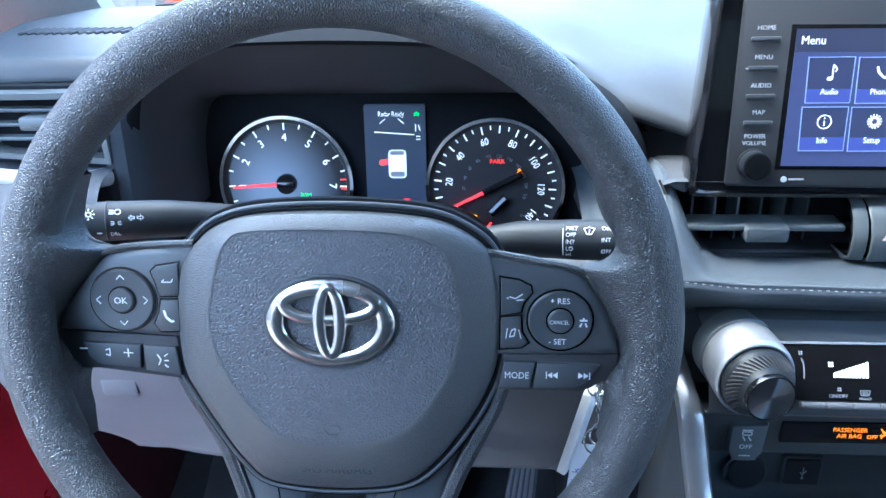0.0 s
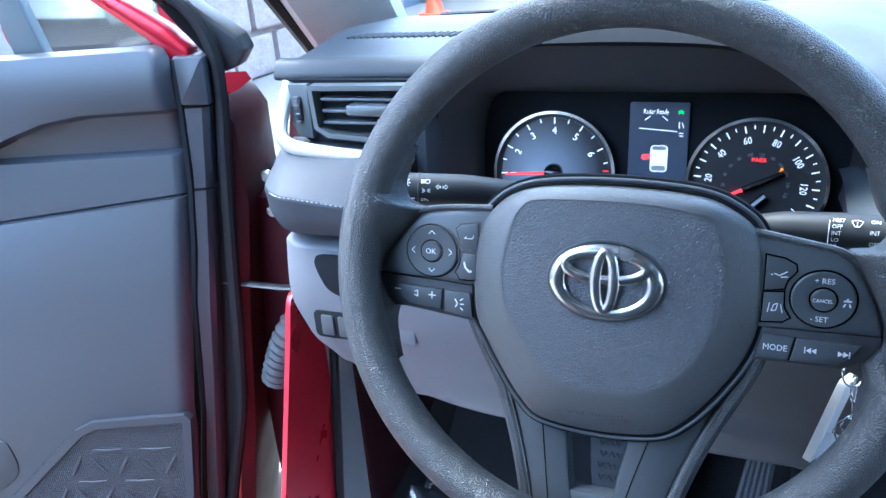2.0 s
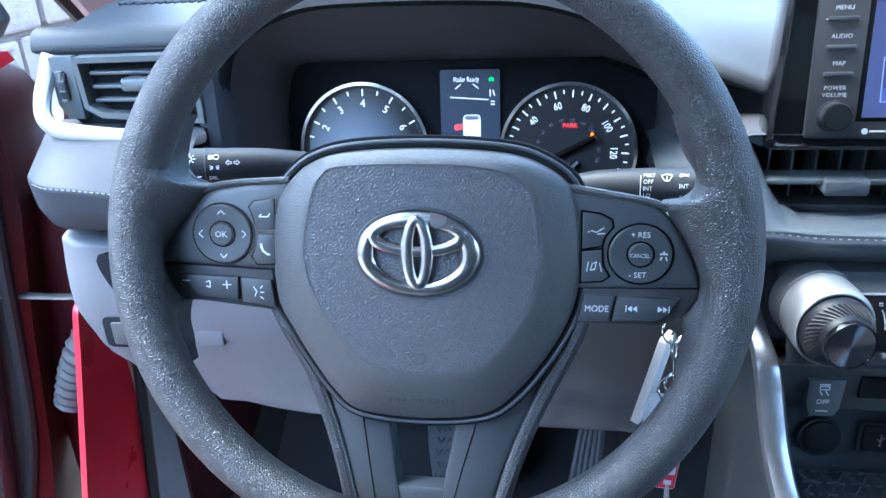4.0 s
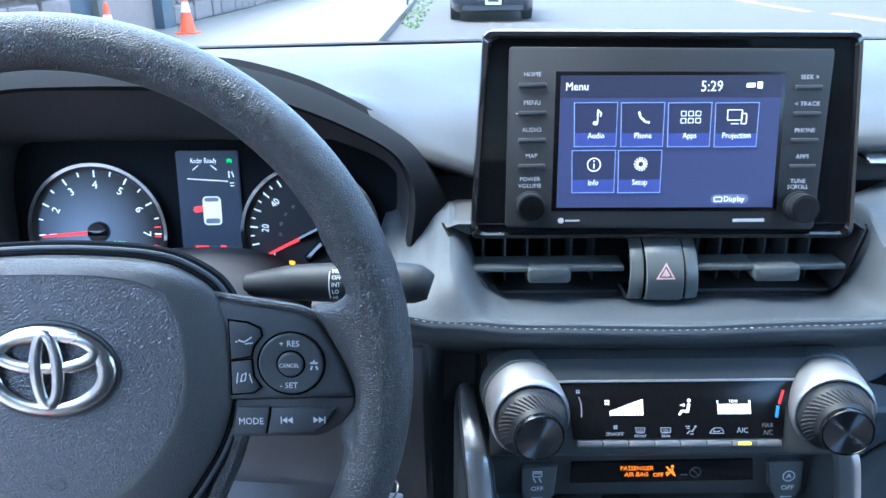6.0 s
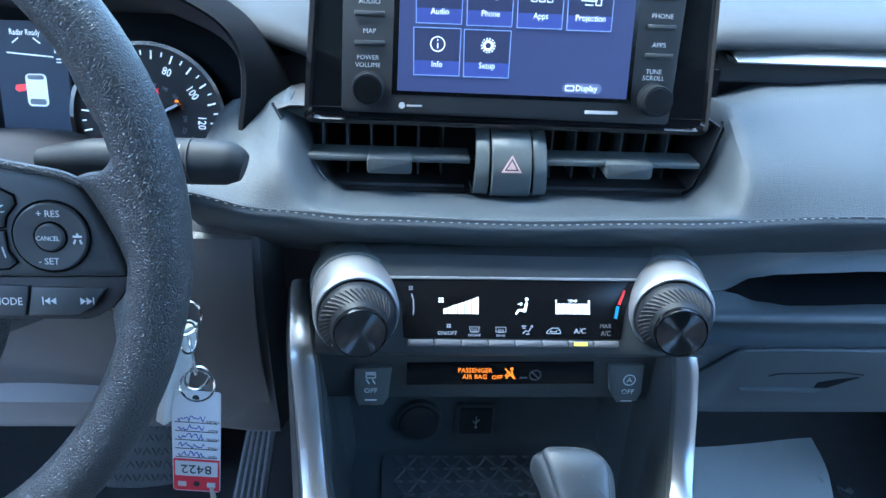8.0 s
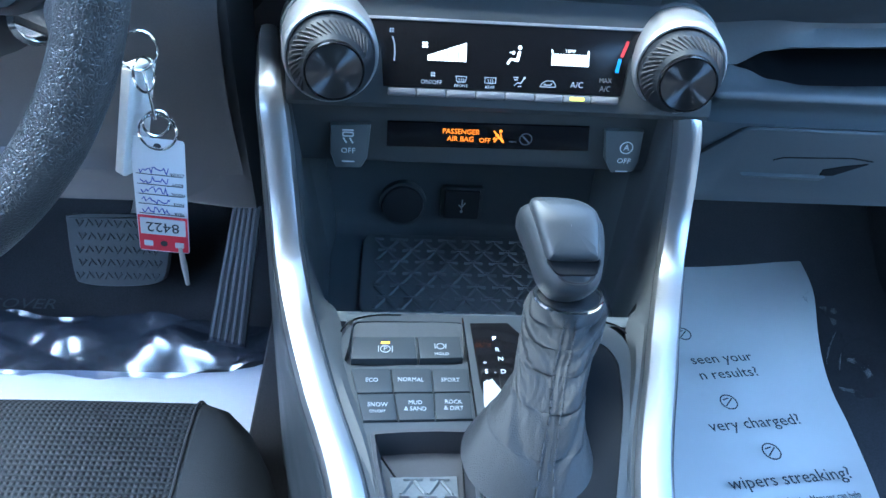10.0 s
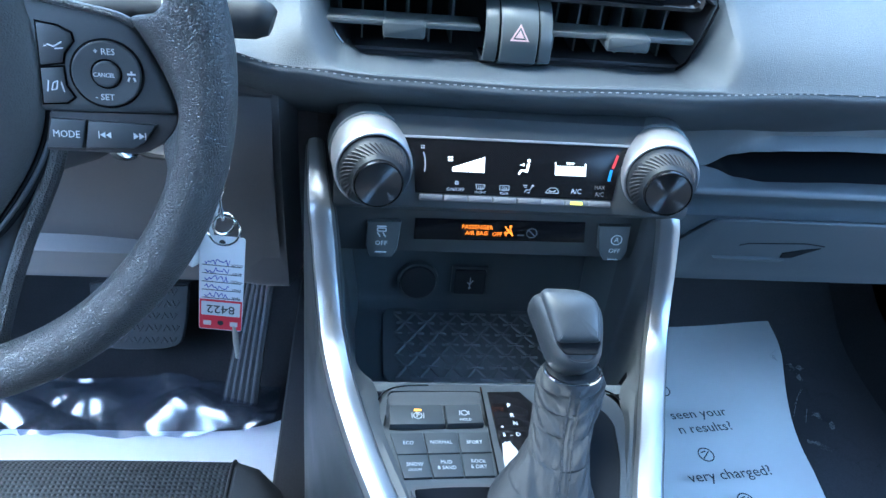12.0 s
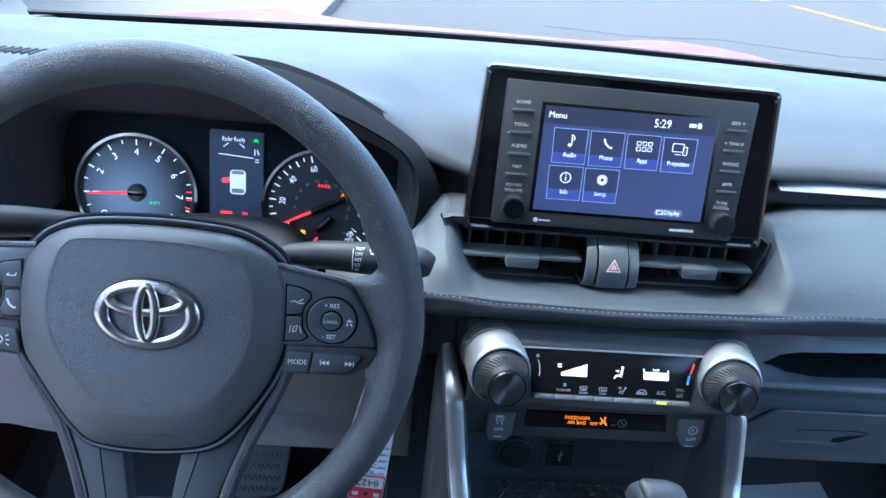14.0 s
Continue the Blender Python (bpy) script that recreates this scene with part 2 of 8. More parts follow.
def curve(pts, n=8, closed=False):
    """Catmull-Rom through the points (2D or 3D), n steps a span."""
    p = [Vector(q) for q in pts]
    m = len(p)
    out = []
    spans = m if closed else m - 1
    for i in range(spans):
        g = (lambda k: p[k % m]) if closed else (lambda k: p[min(max(k, 0), m - 1)])
        a, b, c, d = g(i - 1), g(i), g(i + 1), g(i + 2)
        for s in range(n):
            t = s / n
            out.append(0.5 * (2 * b + (c - a) * t + (2 * a - 5 * b + 4 * c - d) * t * t + (3 * b - a - 3 * c + d) * t ** 3))
    if not closed:
        out.append(p[-1])
    return [tuple(v) for v in out]


def inset(pts, d):
    """A closed 2D outline (anticlockwise) drawn in by d."""
    n = len(pts)
    area = sum(pts[i][0] * pts[(i + 1) % n][1] - pts[(i + 1) % n][0] * pts[i][1] for i in range(n))
    s = 1 if area > 0 else -1
    out = []
    for i in range(n):
        a, b, c = Vector(pts[i - 1]), Vector(pts[i]), Vector(pts[(i + 1) % n])
        e1, e2 = (b - a), (c - b)
        if e1.length < 1e-9 or e2.length < 1e-9:
            e1 = e2 = (c - a)
        n1 = Vector((-e1.y, e1.x)).normalized()
        n2 = Vector((-e2.y, e2.x)).normalized()
        v = (n1 + n2)
        v = v / max(v.length_squared / 2, 0.5) if v.length > 1e-6 else n1
        out.append((b.x + s * d * v.x, b.y + s * d * v.y))
    return out


def rings(bm, loops, cap0=True, cap1=True, m=None):
    """Skins closed loops of 3D points, one onto the next, and caps the ends."""
    vs = [[bm.verts.new(m @ Vector(p) if m else p) for p in lp] for lp in loops]
    for a, b in zip(vs, vs[1:]):
        k = len(a)
        for i in range(k):
            bm.faces.new((a[i], a[(i + 1) % k], b[(i + 1) % k], b[i]))
    if cap0:
        bm.faces.new(vs[0][::-1])
    if cap1:
        bm.faces.new(vs[-1])
    return vs


def prism(bm, pts, z0, z1, bevel=0.0, m=None):
    up = lambda o, z: [(x, y, z) for x, y in o]
    loops = [up(pts, z0)]
    if bevel:
        loops += [up(pts, z1 - bevel), up(inset(pts, bevel * 0.3), z1 - bevel * 0.3), up(inset(pts, bevel), z1)]
    else:
        loops.append(up(pts, z1))
    rings(bm, loops, m=m)
    return bm


def hoop(bm, outer, inner, z0, z1, m=None):
    """A flat frame between two outlines of as many points, from z0 to z1."""
    up = lambda o, z: [(x, y, z) for x, y in o]
    rings(bm, [up(outer, z0), up(outer, z1), up(inner, z1), up(inner, z0), up(outer, z0)], False, False, m)
    return bm


def box(bm, c, s, r=0.0, m=None):
    x, y, z = c
    return prism(bm, rrect(s[0], s[1], max(r, 1e-5), 3 if r else 1, x, y), z - s[2] / 2, z + s[2] / 2, min(r, s[2] * 0.45), m)


def grid(bm, rows, m=None):
    """An open sheet through rows of 3D points."""
    vs = [[bm.verts.new(m @ Vector(p) if m else p) for p in r] for r in rows]
    for a, b in zip(vs, vs[1:]):
        for i in range(len(a) - 1):
            bm.faces.new((a[i], a[i + 1], b[i + 1], b[i]))
    return bm


def slab(bm, rows, t, m=None):
    """A sheet through rows of points, given thickness t along its normals."""
    tmp = bmesh.new()
    grid(tmp, rows)
    tmp.normal_update()
    r = bmesh.ops.solidify(tmp, geom=tmp.faces[:], thickness=t)
    me = bpy.data.meshes.new("tmp")
    tmp.to_mesh(me)
    tmp.free()
    if m:
        me.transform(m)
    bm.from_mesh(me)
    bpy.data.meshes.remove(me)
    return bm


def tube(bm, pts, rad, seg=10, closed=False, flat=1.0, up=(0, 0, 1), m=None):
    """A round or flattened bar along 3D points; rad is a number or one for each point."""
    p = [Vector(q) for q in pts]
    n = len(p)
    loops = []
    for i in range(n):
        a = p[i - 1] if (i or closed) else p[i]
        b = p[(i + 1) % n] if (i < n - 1 or closed) else p[i]
        d = (b - a).normalized()
        s = d.cross(Vector(up))
        if s.length < 1e-4:
            s = d.cross(Vector((0, 1, 0)))
        s.normalize()
        w = s.cross(d).normalized()
        r = rad[i] if isinstance(rad, (list, tuple)) else rad
        loops.append([tuple(p[i] + s * (r * math.cos(2 * math.pi * k / seg)) + w * (r * flat * math.sin(2 * math.pi * k / seg))) for k in range(seg)])
    if closed:
        loops.append(loops[0])
    rings(bm, loops, not closed, not closed, m)
    return bm


def lathe(bm, prof, seg=40, m=None, cap0=True, cap1=True):
    rings(bm, [[(r * math.cos(2 * math.pi * k / seg), r * math.sin(2 * math.pi * k / seg), z) for k in range(seg)] for r, z in prof], cap0, cap1, m)
    return bm


def words(bm, s, h, x, y, z=0.0, align="CENTER", m=None, wide=1.0, turn=0.0, thick=0.0001):
    """Lettering in the built-in font, h high, centred on (x, y)."""
    cu = bpy.data.curves.new("words", "FONT")
    cu.body, cu.size, cu.align_x, cu.align_y, cu.extrude = s, h * 1.37, align, "CENTER", thick
    cu.resolution_u = 2
    ob = bpy.data.objects.new("words", cu)
    me = bpy.data.meshes.new_from_object(ob)
    t = Matrix.Translation((x, y, z)) @ Matrix.Rotation(radians(turn), 4, "Z") @ Matrix.Diagonal((wide, 1, 1, 1))
    me.transform(m @ t if m else t)
    bm.from_mesh(me)
    bpy.data.meshes.remove(me)
    bpy.data.objects.remove(ob)
    bpy.data.curves.remove(cu)
    return bm


def bars(bm, pts, h=0.0008, z=0.0, m=None, t=0.0002):
    """Plain bars, each given by its two ends."""
    for (x0, y0), (x1, y1) in pts:
        d = Vector((x1 - x0, y1 - y0))
        nrm = Vector((-d.y, d.x)).normalized() * h / 2
        o = [(x0 - nrm.x, y0 - nrm.y), (x1 - nrm.x, y1 - nrm.y), (x1 + nrm.x, y1 + nrm.y), (x0 + nrm.x, y0 + nrm.y)]
        prism(bm, o, z - t, z + t, 0, m)
    return bm


def holed(bm, outer, holes, z0, z1):
    """A flat plate from z0 to z1 with holes through it."""
    loops = [outer] + holes
    edges = []
    for o in loops:
        lo = [bm.verts.new((x, y, z0)) for x, y in o]
        hi = [bm.verts.new((x, y, z1)) for x, y in o]
        n = len(o)
        for i in range(n):
            f = bm.faces.new((lo[i], lo[(i + 1) % n], hi[(i + 1) % n], hi[i]))
            edges.append(bm.edges.get((hi[i], hi[(i + 1) % n])))
    bmesh.ops.triangle_fill(bm, use_beauty=True, use_dissolve=False, edges=edges)
    return bm


def lerp(a, b, t):
    return a + (b - a) * t


def interp(x, table):
    """Smooth values at x from rows (x, v, v, ...)."""
    if x <= table[0][0]:
        return table[0][1:]
    for a, b in zip(table, table[1:]):
        if x <= b[0]:
            t = (x - a[0]) / (b[0] - a[0])
            t = t * t * (3 - 2 * t)
            return tuple(lerp(p, q, t) for p, q in zip(a[1:], b[1:]))
    return table[-1][1:]


new_bm = bmesh.new


def mm(pts):
    return [tuple(mm([c])[0] if isinstance(c, tuple) else c * 0.001 for c in p) for p in pts]


# ---- dashboard ----
def build_dashboard():
    d = thing("dashboard", pose(0, 0, 0), "black soft-touch dashboard with pale stitching and a silver trim strip", "dashboard")
    # top pad, from the windscreen to its front roll
    front = ((-0.40, 0.215, 1.172), (-0.20, 0.225, 1.172), (-0.15, 0.24, 1.175), (0.12, 0.25, 1.170), (0.20, 0.235, 1.135), (0.24, 0.24, 1.120),
             (0.47, 0.24, 1.122), (0.52, 0.245, 1.142), (0.60, 0.25, 1.143), (1.12, 0.25, 1.143))
    rows = []
    xs = [-0.36 + 0.02 * i for i in range(74)]
    for x in xs:
        fy, fz = interp(x, front)
        c = min(abs(x - 0.358) / 0.75, 1.0)
        far = 0.80 - 0.16 * c * c
        crest = 1.198 - 0.004 * c
        prof = [(far + 0.02, 1.150), (far, 1.165), (0.62 - 0.08 * c, 1.188), (0.48 - 0.03 * c, crest), (0.36, 1.196 - 0.5 * max(0, 1.16 - fz)), (fy + 0.05, lerp(fz, 1.19, 0.62)),
                (fy + 0.012, fz + 0.016), (fy, fz + 0.006), (fy + 0.004, fz - 0.004), (fy + 0.05, fz - 0.008)]
        rows.append([(x, y, z) for y, z in curve(prof, 5)])
    part("top_pad", grid(new_bm(), rows), SOFT, d)
    # padded lower roll with the stitched seam
    top = ((0.150, 0.25, 1.080), (0.172, 0.235, 1.092), (0.186, 0.216, 1.096), (0.199, 0.202, 1.103), (0.207, 0.195, 1.108), (0.236, 0.172, 1.056), (0.25, 0.168, 1.0495), (0.48, 0.168, 1.0490), (0.494, 0.172, 1.058),
           (0.513, 0.195, 1.108), (0.570, 0.218, 1.114), (0.66, 0.240, 1.118), (1.12, 0.25, 1.120))
    seam = ((0.15, 0.128, 1.063), (0.20, 0.125, 1.0545), (0.26, 0.124, 1.050), (0.36, 0.123, 1.0488), (0.46, 0.124, 1.051), (0.58, 0.128, 1.056), (0.75, 0.135, 1.062), (1.12, 0.15, 1.066))
    rows, line = [], []
    xs = [0.150 + 0.004 * i for i in range(105)] + [0.58 + 0.02 * i for i in range(28)]
    for x in xs:
        ty, tz = interp(x, top)
        sy, sz = interp(x, seam)
        bulge = 0.35 * min(1.0, (tz - sz) / 0.05)
        prof = [(ty + 0.05, tz - 0.004), (ty + 0.004, tz), (lerp(ty, sy, 0.3) - 0.008 * bulge, lerp(tz, sz, 0.26) + 0.004 * bulge), (lerp(ty, sy, 0.7) - 0.012 * bulge, lerp(tz, sz, 0.62) + 0.006 * bulge),
                (sy + 0.002, sz + 0.003), (sy, sz), (sy - 0.001, sz - 0.006), (sy + 0.010, sz - 0.018), (sy + 0.036, sz - 0.037), (sy + 0.075, sz - 0.062)]
        rows.append([(x, y, z) for y, z in curve(prof, 5)])
        line.append((x, sy - 0.0012, sz + 0.0006))
    part("lower_roll", grid(new_bm(), rows), ROLL, d)
    bm = new_bm()
    dense = curve(line, 3)
    step, k = 0.0032, 0
    x = dense[0][0]
    for a, b in zip(dense[::2], dense[1::2]):
        if a[0] >= x and a[0] < 0.8:
            tube(bm, [a, (a[0] + 0.0021, b[1] if abs(b[0] - a[0]) < 0.002 else a[1], lerp(a[2], b[2], 1.0))], 0.00033, 5)
            x = a[0] + step
    part("seam_stitching", bm, THREAD, d, "pale grey stitching", 60)
    # passenger trim strip in its dark slot
    bm = new_bm()
    slab(bm, [[(x, 0.262, 1.146), (x, 0.262, 1.112)] for x in (0.524, 0.7, 1.12)], 0.004)
    part("trim_slot", bm, DARK, d)
    bm = new_bm()
    rows = []
    for x in (0.530, 0.5325, 0.54, 0.7, 0.9, 1.12):
        e = 0.25 if x < 0.5315 else 1.0
        rows.append([(x, 0.262, 1.1345 + 0.0065 * e), (x, 0.254, 1.1345 + 0.0055 * e), (x, 0.2425, 1.1345 - 0.0035 * e), (x, 0.2445, 1.1345 - 0.0050 * e), (x, 0.260, 1.1345 - 0.0055 * e)])
    part("trim_strip", grid(bm, rows), SILVER, d, "satin silver trim strip")
    # driver's side: pad beneath the side vent, with its seam
    rows, line = [], []
    for i in range(11):
        x = -0.350 + 0.0145 * i
        e = max(0.0, 1 - i / 1.5) * 0.02
        sz = 1.079 - 0.055 * (x + 0.345) - 0.25 * (x + 0.345) ** 2
        prof = [(0.22, 1.112), (0.178 + e, 1.110), (0.160 + e, 1.098), (0.140 + e, sz + 0.004), (0.137 + e, sz), (0.137 + e, sz - 0.006), (0.142 + e, 1.050), (0.158 + e, 1.034), (0.21, 1.026)]
        rows.append([(x, y, z) for y, z in curve(prof, 5)])
        line.append((x, 0.1355 + e, sz + 0.001))
    part("side_pad", grid(new_bm(), rows), SIDEP, d)
    bm = new_bm()
    ln = curve(line[1:], 6)
    for a, b in zip(ln[::2], ln[1::2]):
        tube(bm, [a, b], 0.00045, 5)
    part("side_stitching", bm, THREAD, d, "pale grey stitching", 60)
    rows = []
    for x, y, lo in ((-0.216, 0.196, 1.030), (-0.211, 0.187, 1.030), (-0.203, 0.184, 1.030), (-0.195, 0.187, 1.030), (-0.190, 0.196, 1.030), (-0.188, 0.215, 1.030)):
        rows.append([(x, y + 0.012 * (z - 1.03) / 0.14, z) for z in (lo, 1.06, 1.09, 1.12, 1.15, 1.168)])
    part("cluster_cheek", grid(new_bm(), rows), SIDEP, d)
    # side wall of the dash by the door
    bm = new_bm()
    prism(bm, [(0.80, 1.16), (0.5, 1.19), (0.30, 1.185), (0.235, 1.172), (0.22, 1.11), (0.20, 1.03), (0.20, 0.90), (0.30, 0.80), (0.80, 0.75)], 0.328, 0.345, 0.004,
          Matrix(((0, 0, -1, 0), (1, 0, 0, 0), (0, 1, 0, 0), (0, 0, 0, 1))))
    part("end_panel", bm, DARK, d)
    # lower panel under the steering column
    rows = []
    left = ((0.78, -0.245), (0.822, -0.250), (0.857, -0.262), (0.868, -0.290), (0.887, -0.322), (0.912, -0.341), (0.956, -0.350), (1.03, -0.347))
    for i in range(29):
        t = i / 28
        e = 0.016 * max(0.0, 1 - t / 0.05) ** 2
        row = []
        for j, (y, z) in enumerate(curve([(0.21, 1.026), (0.164, 1.022), (0.157, 1.01), (0.155, 0.96), (0.166, 0.91), (0.186, 0.862), (0.203, 0.828), (0.215, 0.822), (0.30, 0.818)], 4)):
            xl = interp(z, left)[0]
            x = lerp(xl, 0.185, t)
            k = 0.015 * math.exp(-(x / 0.10) ** 2) if 0.87 < z < 1.0 else 0.0
            row.append((x, y + e + k, z + 0.02 * max(0.0, 1 - t / 0.3) ** 2 * (1 if z < 0.84 else 0)))
        rows.append(row)
    part("knee_panel", grid(new_bm(), rows), GREYP, d)
    # storage pocket and switches to the left of the wheel; black plates paint the hollows' shade
    bm = new_bm()
    prism(bm, curve(mm([(-301, 1014), (-260, 1016), (-215, 1016), (-215, 982), (-260, 972), (-285, 976), (-297, 988)]), 4, True), -0.1535, -0.1500, 0.001, pose(0, 0, 0, 90))
    part("storage_pocket_shade", bm, HOODM, d)
    bm = new_bm()
    prism(bm, rrect(0.052, 0.030, 0.006, 4, -0.290, 0.938), -0.158, -0.1545, 0.001, pose(0, 0, 0, 90))
    part("switch_recess_shade", bm, HOODM, d)
    for x in (-0.281, -0.300):
        bm = new_bm()
        prism(bm, rrect(0.014, 0.022, 0.002, 3, x, 0.938), -0.157, -0.1525, 0.001, pose(0, 0, 0, 90))
        part("switch", bm, BUTTON, d)
    bm = new_bm()
    prism(bm, rrect(0.030, 0.024, 0.003, 3, -0.222, 0.937), -0.166, -0.1580, 0.001, pose(0, 0, 0, 90))
    part("switch_blank", bm, GREYP, d)
    # panel right of the column, with a small grille
    bm = new_bm()
    rows = []
    for x, dy in ((0.10, 0.02), (0.14, 0.0), (0.17, -0.005), (0.19, -0.005), (0.2, 0.03)):
        rows.append([(x, y + dy, z) for y, z in curve([(0.20, 1.04), (0.165, 1.03), (0.170, 0.95), (0.180, 0.90), (0.198, 0.84), (0.206, 0.822), (0.25, 0.815)], 4)])
    part("column_side_panel", grid(bm, rows), GREYP, d)
    for k in range(4):
        bm = new_bm()
        box(bm, (0.1655, 0.8845 + 0.0033 * k, -0.181), (0.0135, 0.0017, 0.006), 0, pose(0, 0, 0, 90))
        part("grille_slot", bm, DARK, d)
    # passenger's open shelf: face tapering to a point, recess coloured as its shade, and the lip below
    edge = ((0.485, 0.960), (0.540, 0.960), (0.5644, 0.9722), (0.5836, 0.9758), (0.6105, 0.9777), (0.66, 0.9800), (1.12, 0.9830))
    sill = ((0.485, 0.960), (0.540, 0.960), (0.548, 0.9577), (0.573, 0.9499), (0.599, 0.9465), (0.623, 0.9470), (0.673, 0.9490), (1.12, 0.9500))
    face, pocket, lip = [], [], []
    for x in [0.485 + 0.005 * i for i in range(37)] + [0.70, 0.80, 0.95, 1.12]:
        zt, zb = interp(x, edge)[0], interp(x, sill)[0]
        k = min(1.0, (zt - zb) / 0.030)
        side = 0.020 * max(0.0, (0.53 - x) / 0.04)
        b = min(1.0, max(0.0, (x - 0.555) / 0.045))
        b = b * b * (3 - 2 * b)
        up = [(0.1955 + 0.010 * b, 1.0010), (lerp(0.2020, 0.2070, b), lerp(lerp(0.9960, zt, 0.15), zt + 0.0120, b)), (lerp(0.2040, 0.2050, b), lerp(lerp(0.9950, zt, 0.55), zt + 0.0098, b)), (lerp(0.2030, 0.2005, b), zt + 0.0040), (lerp(0.2020, 0.1990, b), zt + 0.0012), (lerp(0.2035, 0.2010, b), zt), (0.203 + 0.022 * k, lerp(zt, zb, 0.34)), (0.203 + 0.034 * k, lerp(zt, zb, 0.38))]
        face.append([(x, y, z) for y, z in up])
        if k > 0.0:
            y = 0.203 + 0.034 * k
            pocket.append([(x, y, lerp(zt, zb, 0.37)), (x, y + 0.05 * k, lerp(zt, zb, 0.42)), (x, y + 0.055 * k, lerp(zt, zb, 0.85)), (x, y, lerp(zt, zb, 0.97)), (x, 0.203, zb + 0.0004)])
        prof = [(0.204, zb), (0.198, lerp(zb, 0.9490, 0.4)), (0.192, lerp(zb, 0.9480, 0.85)), (0.1875, 0.9465), (0.1860, 0.9435), (0.1865, 0.9405), (0.192, 0.934), (0.197, 0.924), (0.198, 0.905)]
        lip.append([(x, y + side, z) for y, z in curve(prof, 4)])
    part("shelf_face", grid(new_bm(), face), SHELFM, d)
    part("shelf_recess_shade", grid(new_bm(), pocket), HOODM, d)
    part("shelf", grid(new_bm(), lip), SHELFM, d)
    rows = [[(x, y + 0.03 * max(0.0, (0.515 - x) / 0.03), z) for y, z in ((0.1705, 0.9300), (0.1800, 0.895), (0.1930, 0.855))] for x in (0.487, 0.50, 0.515, 0.54, 0.57)]
    part("glove_box_surround", grid(new_bm(), rows), GLOVE, d)
    # glove box
    g = new_bm()
    rows = []
    for x in (0.50, 0.522, 0.545, 0.549, 0.555, 0.7, 0.9, 1.12):
        zt = interp(x, ((0.50, 0.885), (0.522, 0.90), (0.545, 0.9245), (0.549, 0.927), (0.555, 0.928), (1.12, 0.928)))[0]
        q = 0.31 * (0.928 - zt)
        rows.append([(x, y, z) for y, z in [(0.190 + q, zt - 0.014), (0.1735 + q, zt - 0.0012), (0.1690 + q, zt), (0.1676 + q, zt - 0.0012)] + curve([(0.1680 + q, zt - 0.0040), (0.178, lerp(zt, 0.85, 0.5)), (0.19, 0.857), (0.205, 0.846), (0.30, 0.842)], 4)])
    gb = part("glove_box", grid(g, rows), GLOVE, d, "closed grey glove box lid")
    G = panel(0.600, 0.1760, 0.890, -17)
    # outline of the recess, and a black wedge as the shade inside it
    bm = new_bm()
    bars(bm, mm([((-20, 9), (-13, 12)), ((-13, 12), (40, 14)), ((40, 14), (58, 11))]), 0.0009, -0.0008, G)
    prism(bm, mm([(24, -6), (34, -6), (56, 8), (40, 5), (24, 0)]), -0.003, -0.0008, 0.0, G)
    part("latch_recess_shade", bm, HOODM, gb, "recess lines over the latch, with its shade drawn black")
    bm = new_bm()
    prism(bm, mm([(-39, -6.4), (28, -6.4), (24, -9.6), (-34, -8.6)])[::-1], -0.003, 0.0016, 0.0005, G)
    part("latch", bm, GLOVE, gb)
    # inner firewall behind it all
    bm = new_bm()
    slab(bm, [[(x, 0.78, 1.15), (x, 0.78, 0.40)] for x in (-0.36, 0.4, 1.12)], 0.01)
    part("bulkhead", bm, CARPET, d)
    # demister grille on the top pad
    bm = new_bm()
    for i in range(26):
        x = -0.300 + 0.0072 * i
        tube(bm, [(x, 0.262, 1.2015), (x + 0.006, 0.282, 1.2025)], 0.0014, 6)
    part("demister_grille", bm, DARK, d)
    return d


SIDEP = mat("soft_side_skin", (0.030, 0.035, 0.043), 0.55, grain="leather", size=900, bump=0.3, spec=0.3)
dashboard = build_dashboard()


